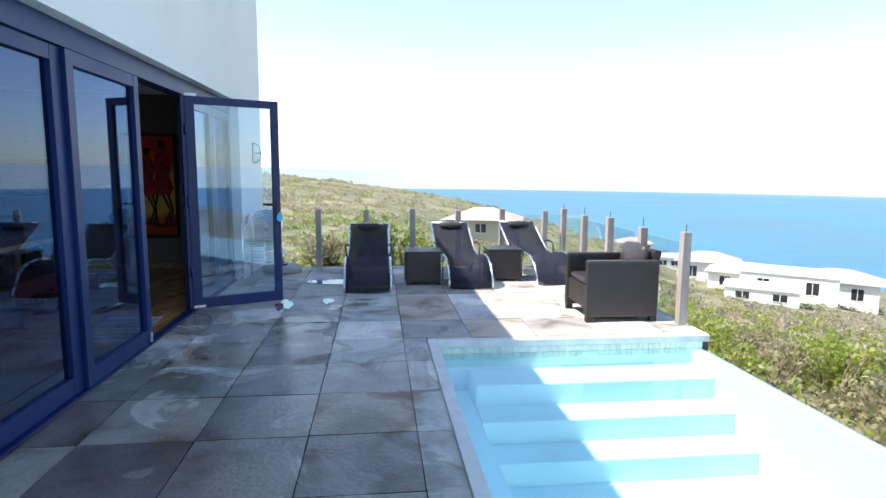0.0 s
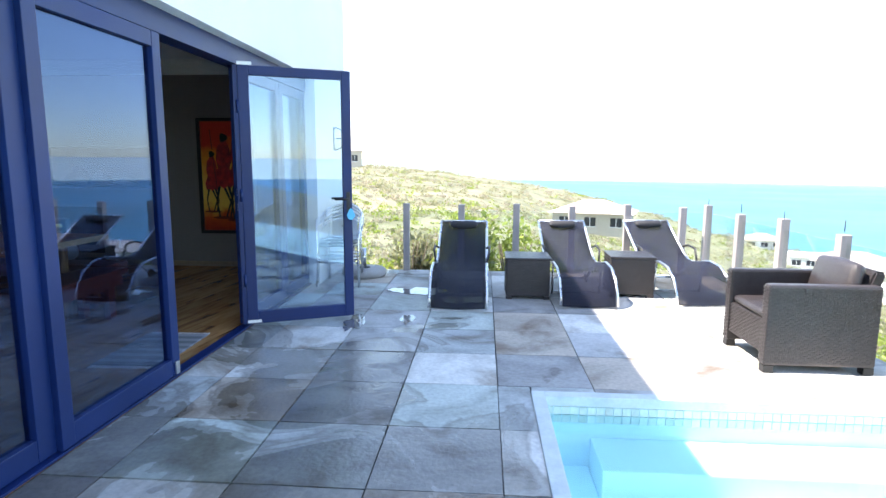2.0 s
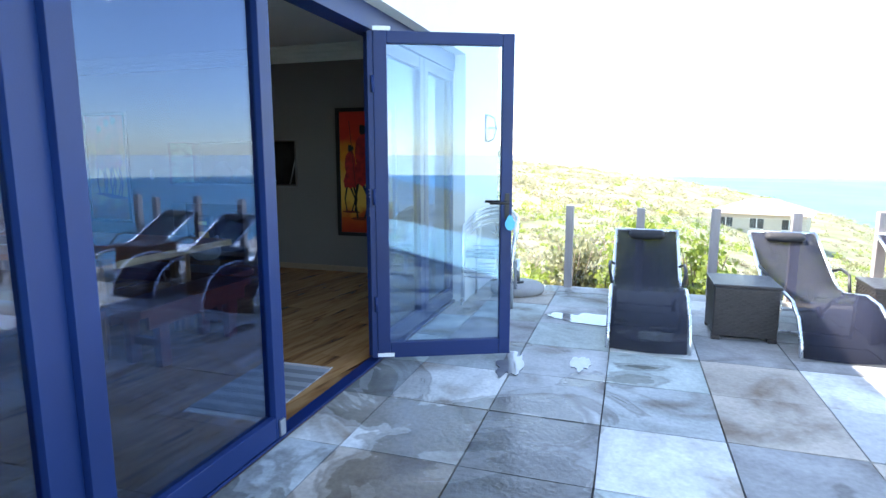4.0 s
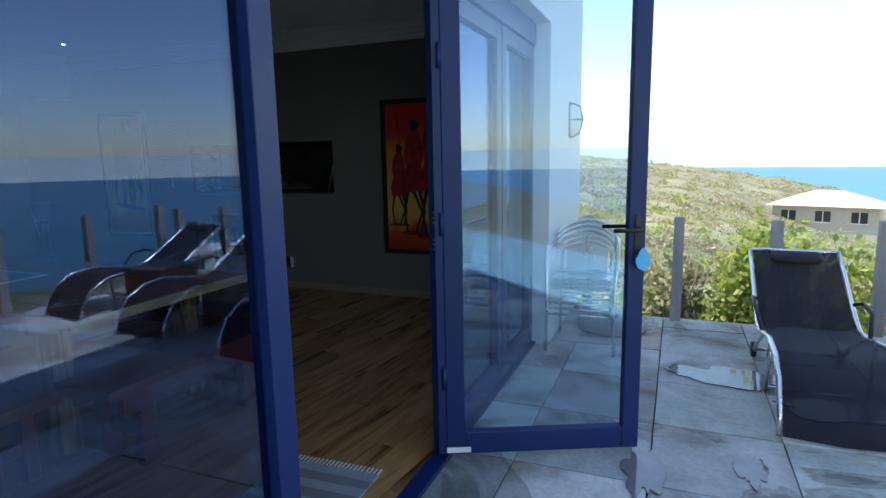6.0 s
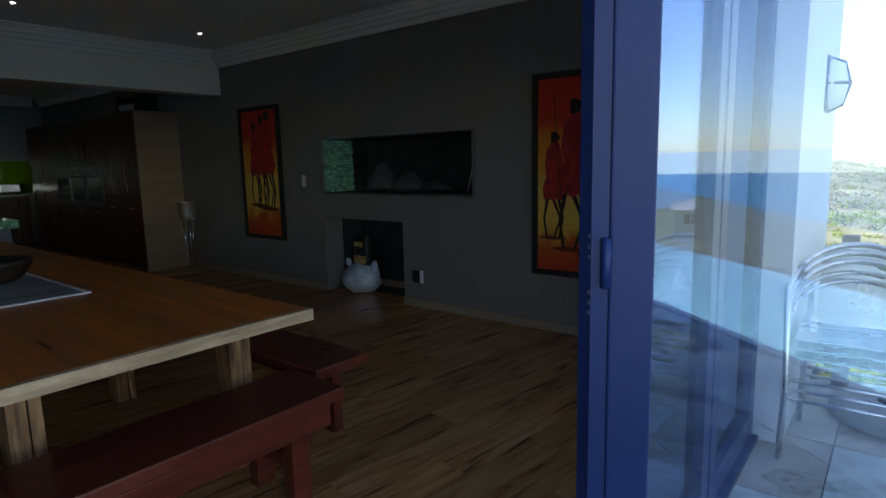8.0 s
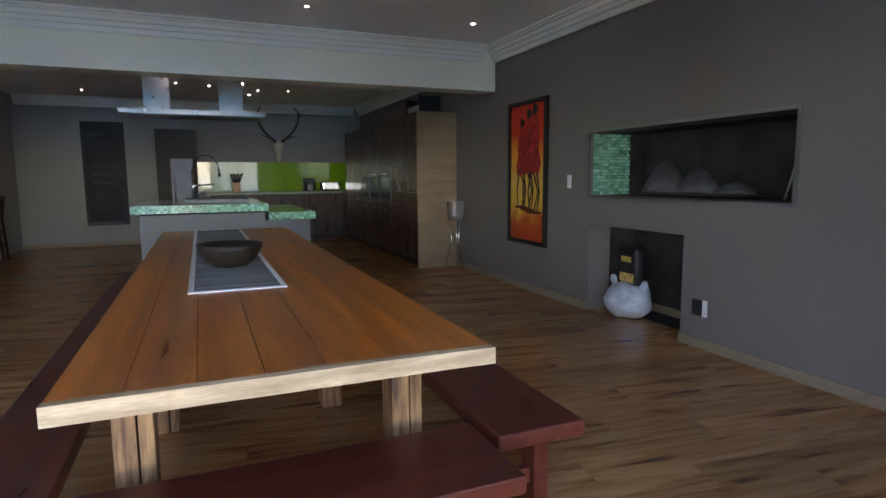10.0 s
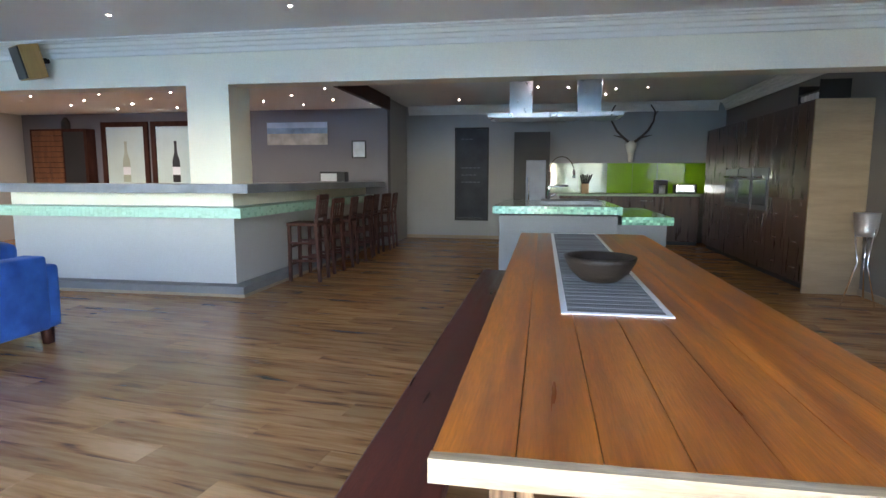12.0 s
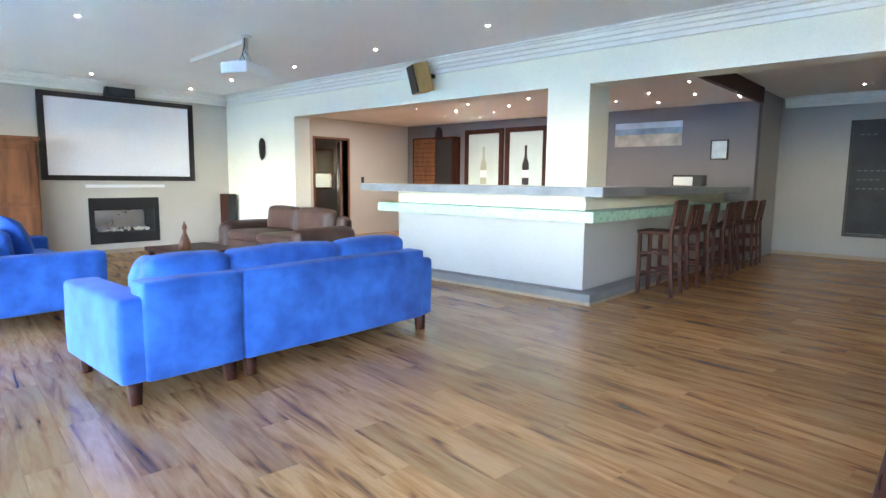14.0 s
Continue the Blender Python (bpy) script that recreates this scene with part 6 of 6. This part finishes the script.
# ---- aluminium chairs, umbrella foot ----
def bistro_chair():
    """Front at -y."""
    t = thing("aluminium_chair", "stacked aluminium bistro chair with slatted seat and back", "chair", (0, 0, 0), 0, "stacked aluminium chairs")
    for s in (-1, 1):
        part("front_leg", T([(s * 0.235, -0.22, 0.0), (s * 0.225, -0.205, 0.3), (s * 0.235, -0.20, 0.55), (s * 0.245, -0.16, 0.66), (s * 0.235, 0.0, 0.69), (s * 0.20, 0.16, 0.75)], 0.012, 8), ALU, t)
        part("back_leg", T([(s * 0.20, 0.24, 0.0), (s * 0.185, 0.19, 0.44), (s * 0.18, 0.21, 0.62)], 0.012, 8), ALU, t)
    part("back_hoop", T([(0.24 * math.cos(a), 0.02 + 0.2 * math.sin(a), 0.66 + 0.16 * math.sin(a)) for a in [i * math.pi / 14 for i in range(15)]], 0.013, 8), ALU, t)
    part("back_hoop", T([(0.235 * math.cos(a), 0.02 + 0.19 * math.sin(a), 0.60 + 0.13 * math.sin(a)) for a in [i * math.pi / 14 for i in range(15)]], 0.009, 8), ALU, t)
    for i in range(5):
        y = -0.19 + i * 0.085
        part("seat_slat", B(-0.205, y, 0.436 + 0.004 * abs(i - 2), 0.205, y + 0.075, 0.445 + 0.004 * abs(i - 2), 0.003), ALU, t)
    for i in range(4):
        z = 0.50 + i * 0.078
        part("back_slat", prism([(0.19 + 0.012 * i, z), (0.198 + 0.012 * i, z), (0.208 + 0.012 * i, z + 0.068), (0.20 + 0.012 * i, z + 0.068)], "x", -0.15, 0.15, 0.002), ALU, t)
    part("stretcher", T([(-0.22, -0.2, 0.27), (0.22, -0.2, 0.27)], 0.008, 8), ALU, t)
    part("back_stretcher", T([(-0.19, 0.215, 0.25), (0.19, 0.215, 0.25)], 0.008, 8), ALU, t)
    return t


c0 = bistro_chair()
c0.matrix_basis = pose(-1.46, 7.70, 0.0, 0, 0, 2)
for k in (1, 2):
    copy_thing(c0, pose(-1.46 - 0.003 * k, 7.70 + 0.02 * k, 0.035 * k, 0, 0, 2))
ub = thing("umbrella_base", "round grey concrete umbrella base with a steel collar", "umbrella base", (-1.30, 8.18, 0))
part("base", lathe([(0.25, 0.0), (0.27, 0.02), (0.27, 0.07), (0.24, 0.095), (0.05, 0.10)], 28), CONCRETE, ub)
part("collar", T([(0, 0, 0.10), (0, 0, 0.34)], 0.026, 14), STEEL, ub)
part("flange", lathe([(0.07, 0.098), (0.07, 0.112), (0.03, 0.114)], 18), BLACK, ub)
sn = thing("wall_sconce", "white half-round outdoor wall light on the pier", "wall light", (FX, 8.45, 1.66))
bm = lathe([(0.02, -0.13), (0.075, -0.10), (0.095, 0.0), (0.075, 0.10), (0.02, 0.13)], 20)
part("diffuser", bm, WHITE, sn)
part("cage", add_tube(T([(0.0, -0.09, 0), (0.075, -0.07, 0), (0.1, 0, 0), (0.075, 0.07, 0), (0.0, 0.09, 0)], 0.008, 8), [(0.0, 0, 0.14), (0.07, 0, 0.11), (0.1, 0, 0), (0.07, 0, -0.11), (0.0, 0, -0.14)], 0.008, 8), BLUEFRAME, sn)
part("back_plate", B(-0.0, -0.1, -0.14, 0.012, 0.1, 0.14, 0.004), BLUEFRAME, sn)


# ---- puddles and leaves on the paving ----
PUD = mat("standing_water", (0.20, 0.20, 0.20), 0.03, var=0.2, scale=9, bump=0.0, spec=0.7, coat=0.8)
for (x, y, rx_, ry_, sd) in ((-0.55, 7.35, 0.36, 0.15, 1), (-0.05, 7.0, 0.25, 0.13, 2), (-0.95, 6.05, 0.08, 0.24, 3), (-0.50, 6.2, 0.06, 0.16, 4)):
    bm = bmesh.new()
    n = 48
    vs = []
    for i in range(n):
        a = 2 * math.pi * i / n
        k = 1 + 0.55 * noise.noise(Vector((math.cos(a) * 1.4, math.sin(a) * 1.4, sd * 3.1))) + 0.3 * noise.noise(Vector((math.cos(a) * 4, math.sin(a) * 4, sd * 1.7)))
        vs.append(bm.verts.new((x + rx_ * k * math.cos(a), y + ry_ * k * math.sin(a), 0.0075)))
    bm.faces.new(vs)
    r = bmesh.ops.extrude_face_region(bm, geom=bm.faces[:])
    bmesh.ops.translate(bm, verts=[v for v in r["geom"] if isinstance(v, bmesh.types.BMVert)], vec=(0, 0, -0.005))
    bmesh.ops.recalc_face_normals(bm, faces=bm.faces)
    single("puddle", bm, PUD, "shallow puddle on the paving", "puddle", group="puddles on the terrace")


# ---- planting ----
def leaves(n, centre, size, leaf, seed, fill=0.55):
    """Many small bent leaves gathered in uneven clumps; vertices and faces for from_pydata."""
    g = np.random.default_rng(seed)
    c = np.array(centre)
    k = max(3, n // 90)
    cl = g.normal(size=(k, 3))
    cl /= np.linalg.norm(cl, axis=1)[:, None]
    cl *= (g.random((k, 1)) ** 0.4) * 0.8
    cl[:, 2] = np.abs(cl[:, 2])
    idx = g.integers(0, k, n)
    d = g.normal(size=(n, 3))
    d /= np.linalg.norm(d, axis=1)[:, None]
    p = cl[idx] + d * (g.random((n, 1)) ** 0.5) * fill * 0.62
    p[:, 2] = np.abs(p[:, 2])
    p = c + p * np.array(size)
    u = g.normal(size=(n, 3))
    u[:, 2] += 0.5
    u /= np.linalg.norm(u, axis=1)[:, None]
    w = np.cross(u, g.normal(size=(n, 3)))
    w /= np.linalg.norm(w, axis=1)[:, None] + 1e-9
    s = leaf * (0.6 + 0.8 * g.random((n, 1)))
    quad = np.stack([p, p + u * s * 0.5 + w * s * 0.28, p + u * s, p + u * s * 0.5 - w * s * 0.28], axis=1)
    return quad.reshape(-1, 3)


def leaf_mesh(name, blocks, material):
    v = np.concatenate(blocks)
    q = np.arange(len(v)).reshape(-1, 4)
    me = bpy.data.meshes.new(name)
    me.from_pydata(v.tolist(), [], q.tolist())
    me.materials.append(material)
    return me


LEAF1 = leaf_mat("fresh_green_leaves", (0.13, 0.20, 0.03), (0.30, 0.35, 0.07))
LEAF2 = leaf_mat("olive_scrub_leaves", (0.17, 0.18, 0.09), (0.32, 0.30, 0.17))
LEAF3 = leaf_mat("dry_scrub_leaves", (0.24, 0.20, 0.13), (0.40, 0.35, 0.26))
BARK = mat("grey_bark", (0.15, 0.11, 0.08), 0.9, var=0.3, scale=8, fine=40, bump=0.5)


def shrub(x, y, z, rx_, ry_, h_, n, leaf, seed, material, label):
    t = thing("shrub", label, "shrub", (x, y, z), 0, "shrubs below the terrace")
    g = random.Random(seed)
    bm = bmesh.new()
    for i in range(9):
        a = g.uniform(0, 6.28)
        q = g.uniform(0.3, 0.75)
        add_tube(bm, [(0.03 * math.cos(a), 0.03 * math.sin(a), -0.3), (rx_ * q * 0.4 * math.cos(a), ry_ * q * 0.4 * math.sin(a), h_ * 0.3), (rx_ * q * math.cos(a + 0.3), ry_ * q * math.sin(a + 0.3), h_ * 0.75)], 0.025, 5, 0.006)
    part("stems", bm, BARK, t)
    ob = new("crown", leaf_mesh("crown", [leaves(n, (0, 0, h_ * 0.15), (rx_, ry_, h_ * 0.9), leaf, seed)], material))
    ob.parent = t
    return t


g0 = random.Random(12)
for i in range(14):
    x = -2.6 + i * 0.46 + g0.uniform(-0.15, 0.15)
    big = -1.1 < x < 0.75
    shrub(x, 9.35 + g0.uniform(0, 0.5), -0.75, 0.48, 0.5, (1.45 if big else 0.62) + g0.uniform(-0.15, 0.15), 1500, 0.085, 100 + i, LEAF1 if i % 4 else LEAF2, "green leafy coastal shrub behind the terrace")
for i in range(120):
    x, y = 3.35 + 6.5 * g0.random() ** 1.7, g0.uniform(-1.5, 13.0)
    shrub(x, y, ground_z(x, y) - 0.25, 0.8, 0.75, 0.85 + g0.uniform(-0.25, 0.3), 1100, 0.085, 200 + i, LEAF1 if i % 3 else LEAF2, "dense green shrub below the pool wall")


def scrub():
    g = random.Random(5)
    blocks = {0: [], 1: [], 2: []}
    cnt = 0
    while cnt < 7000:
        r = 10.5 * (330 / 10.5) ** (g.random() ** 0.9)
        az = radians(g.uniform(-35, 62))
        x, y = r * math.sin(az), r * math.cos(az)
        if x < 4.2 and y < 10.2:
            continue
        s = g.uniform(0.4, 1.1) * (0.6 + r / 170.0)
        z = ground_z(x, y)
        n = 70 if r < 40 else 44
        k = g.random()
        which = 0 if k < (0.40 if r < 40 else 0.15) else (1 if k < 0.66 else 2)
        blocks[which].append(leaves(n, (x, y, z - 0.1), (s, s, s * g.uniform(0.35, 0.7)), 0.10 * s + 0.06 if r < 40 else 0.24 * s, cnt + 1000, 0.75))
        cnt += 1
    for k, m_ in ((0, LEAF1), (1, LEAF2), (2, LEAF3)):
        tagged(new("scrub", leaf_mesh("scrub", blocks[k], m_)), "low coastal scrub covering the hillside", "scrub", kind="stuff")


scrub()


# ---- houses below ----
def house(x, y, w, d, hgt, rz, wall, roofm, label, hip=True, base=3.0, wins=3, flat=False, lift=0.0):
    z = ground_z(x, y) + lift
    t = thing("house", label, "house", (x, y, z), rz, "houses on the slope")
    part("wall", B(-w / 2, -d / 2, -base, w / 2, d / 2, hgt), wall, t)
    if flat:
        part("roof", B(-w / 2 - 0.2, -d / 2 - 0.2, hgt, w / 2 + 0.2, d / 2 + 0.2, hgt + 0.35), roofm, t)
    else:
        bm = bmesh.new()
        o = 0.6
        lo = [bm.verts.new(q) for q in ((-w / 2 - o, -d / 2 - o, hgt), (w / 2 + o, -d / 2 - o, hgt), (w / 2 + o, d / 2 + o, hgt), (-w / 2 - o, d / 2 + o, hgt))]
        k = d * 0.5 if hip else -o
        rh = d * 0.22
        hi = [bm.verts.new((-w / 2 + k, 0, hgt + rh)), bm.verts.new((w / 2 - k, 0, hgt + rh))]
        bm.faces.new(lo[::-1])
        bm.faces.new((lo[0], lo[1], hi[1], hi[0]))
        bm.faces.new((lo[2], lo[3], hi[0], hi[1]))
        bm.faces.new((lo[1], lo[2], hi[1]))
        bm.faces.new((lo[3], lo[0], hi[0]))
        part("roof", bm, roofm, t)
    for i in range(wins):
        u = -w / 2 + w * (i + 0.5) / wins
        wn_ = part("window", B(u - 0.7, -d / 2 - 0.03, hgt * 0.35, u + 0.7, -d / 2 + 0.02, hgt * 0.8), DARKGL, t)
        part("frame", add_box(B(u - 0.75, -d / 2 - 0.06, hgt * 0.33, u + 0.75, -d / 2 - 0.031, hgt * 0.35 + 0.04), u - 0.04, -d / 2 - 0.06, hgt * 0.35 + 0.04, u + 0.04, -d / 2 - 0.031, hgt * 0.8), WHITE, wn_)
    return t


def at_view(az, r):
    a = radians(az)
    return r * math.sin(a), r * math.cos(a)


hx, hy = at_view(10.6, 80)
house(hx, hy, 9.6, 7.0, 2.6, -18, STUCCO, ROOFM, "beige single-storey house with a pale hipped roof", wins=3, base=8, lift=0.2)
for az, r, w_, d_, h_, rz, fl, lab in ((31.5, 110, 13, 9, 5.5, -30, False, "white double-storey house with a pitched roof"), (34.5, 95, 12, 8, 4.2, -38, False, "white house with a garage"), (38.0, 90, 15, 8, 5.0, -42, True, "white flat-roofed house on the slope"), (28.5, 125, 9, 8, 3.0, -20, True, "low white house with a terrace"), (36.0, 75, 10, 5, 2.6, -38, True, "white boundary wall building"), (41.5, 100, 13, 9, 5.0, -45, False, "large white house with a pitched roof"), (25.0, 150, 10, 8, 3.2, -15, False, "small house near the shore")):
    hx, hy = at_view(az, r)
    house(hx, hy, w_ * 0.75, d_ * 0.75, h_ * 0.72, rz, WHITEST, WHITEST if fl else ROOFM, lab, hip=not fl, flat=fl, base=5, wins=2 if az > 30 else 3)
hx, hy = at_view(-13.2, 150)
house(hx, hy, 7, 6, 3.6, 13, STUCCO, ROOFM, "distant flat-roofed house on the ridge", wins=2, base=6, flat=True, lift=0.4)

PLAN = ROOMS

# ---- floor boards ----
fl = thing("floor", "glossy oak laminate boards with dark grain", "floor", (0, 0, 0), kind="structure")
PWD, PLN = 0.19, 1.28
bmx = bmesh.new()
add_box(bmx, -PWD / 2 + 0.0006, -PLN / 2 + 0.0008, -0.010, PWD / 2 - 0.0006, PLN / 2 - 0.0008, 0.0)
pl_me = bpy.data.meshes.new("board")
bmx.to_mesh(pl_me)
bmx.free()
pl_me.materials.append(PLANK)
vv, ff = [], []
FX0, FX1, FY0, FY1 = -14.3, -1.48, SY - 2.6, NY + 0.01
BT = Matrix.Rotation(radians(BOARD_TURN), 2)


def clipped(poly):
    """Cut a board's outline to the floor's rectangle."""
    for axis, lim, sign in ((0, FX0, 1), (0, FX1, -1), (1, FY0, 1), (1, FY1, -1)):
        out = []
        for p, q in zip(poly, poly[1:] + poly[:1]):
            dp, dq = sign * (p[axis] - lim), sign * (q[axis] - lim)
            if dp >= 0:
                out.append(p)
            if dp * dq < 0:
                out.append(p.lerp(q, dp / (dp - dq)))
        poly = out
        if not poly:
            break
    return poly


for i in range(-110, 20):
    u = PWD * (i + 0.5)
    for k in range(-12, 14):
        w = PLN * (k + (i * 0.37) % 1.0)
        mid = BT @ Vector((u, w))
        if not (FX0 - 1 < mid.x < FX1 + 1 and FY0 - 1 < mid.y < FY1 + 1):
            continue
        hw, hl = PWD / 2 - 0.0006, PLN / 2 - 0.0008
        quad = [BT @ Vector((u + sx * hw, w + sy * hl)) for sx, sy in ((-1, -1), (1, -1), (1, 1), (-1, 1))]
        whole = all(FX0 < p.x < FX1 and FY0 < p.y < FY1 for p in quad)
        if whole and mid.x > -6.6 and 1.0 < mid.y < 8.9:
            o = new("board", pl_me)
            o.parent = fl
            o.matrix_basis = pose(mid.x, mid.y, 0, 0, 0, BOARD_TURN)
            continue
        poly = clipped(quad)
        if len(poly) < 3:
            continue
        n, c = len(vv), len(poly)
        vv += [(p.x, p.y, 0.0) for p in poly] + [(p.x, p.y, -0.01) for p in poly]
        ff.append(tuple(range(n, n + c)))
        ff += [(n + j, n + c + j, n + c + (j + 1) % c, n + (j + 1) % c) for j in range(c)]
me = bpy.data.meshes.new("boards")
me.from_pydata(vv, [], ff)
me.materials.append(PLANK)
o = new("boards", me)
o.parent = fl
o["kind"] = "stuff"
struct("floor_niche", B(-5.95, NY + 0.012, -0.012, -4.81, NY + 0.54, -0.001), PLANK, "oak laminate inside the log niche", "floor")
struct("floor_passage", B(-13.2, -8.4, -0.012, -8.3, SY - 0.0, -0.004), MIDWOOD, "wooden floor of the room past the door", "floor")

PLAN = OUTSIDE
# ---- paving ----
pv = thing("pavement", "large riven sandstone paving slabs, partly wet", "pavement", (0, 0, 0), kind="structure")
TX, TY = 0.587, 0.600
variants = []
for k in range(5):
    bm = B(-TX / 2 + 0.004, -TY / 2 + 0.004, -0.03, TX / 2 - 0.004, TY / 2 - 0.004, 0.0)
    tops = [e for e in bm.edges if e.verts[0].co.z > -0.001 and e.verts[1].co.z > -0.001]
    bmesh.ops.subdivide_edges(bm, edges=tops, cuts=2, use_grid_fill=True)
    for v in bm.verts:
        e = max(abs(v.co.x) / (TX / 2), abs(v.co.y) / (TY / 2)) > 0.97
        q = noise.noise_vector(Vector((v.co.x * 7 + k * 5, v.co.y * 7, k)))
        if v.co.z > -0.001:
            v.co.z += (-0.004 if e else 0.0) + 0.002 * q.z
        if e:
            v.co.x += 0.003 * q.x
            v.co.y += 0.003 * q.y
    m_ = bpy.data.meshes.new("slab")
    bm.to_mesh(m_)
    bm.free()
    m_.materials.append(SLAB)
    variants.append(m_)
rs = random.Random(8)
corner = []
cx = [-0.92 + TX * (k + 0.5) for k in range(-2, 7)]
cy = [5.345 + TY * (k + 0.5) for k in range(-16, 6)]
for yy in cy:
    for xx in cx:
        x0, x1, y0, y1 = xx - TX / 2, xx + TX / 2, yy - TY / 2, yy + TY / 2
        x0, x1, y1 = max(x0, -1.79), min(x1, 2.95), min(y1, 8.62)
        if y0 < PY1 and y1 > PY1 and x1 > PX0:
            if x0 > PX0 - 0.05:
                y0 = PY1 + 0.05
        if y0 < PY1 < y1 and x0 <= PX0 - 0.05 < x1:
            corner.append((PX0 - 0.042, x1, PY1 + 0.05, y1))
            x1 = PX0 - 0.05
        if y1 <= PY1 + 0.06 and x1 > PX0 - 0.05:
            x1 = PX0 - 0.05
        if x1 - x0 < 0.03 or y1 - y0 < 0.03:
            continue
        o = new("slab", variants[rs.randrange(5)])
        o.parent = pv
        o.location = ((x0 + x1) / 2, (y0 + y1) / 2, rs.uniform(-0.002, 0.002))
        o.scale = ((x1 - x0) / TX, (y1 - y0) / TY, 1)
for x0, x1, y0, y1 in corner:
    if x1 - x0 > 0.03 and y1 - y0 > 0.03:
        o = new("slab", variants[1])
        o.parent = pv
        o.location = ((x0 + x1) / 2, (y0 + y1) / 2, 0)
        o.scale = ((x1 - x0) / TX, (y1 - y0) / TY, 1)
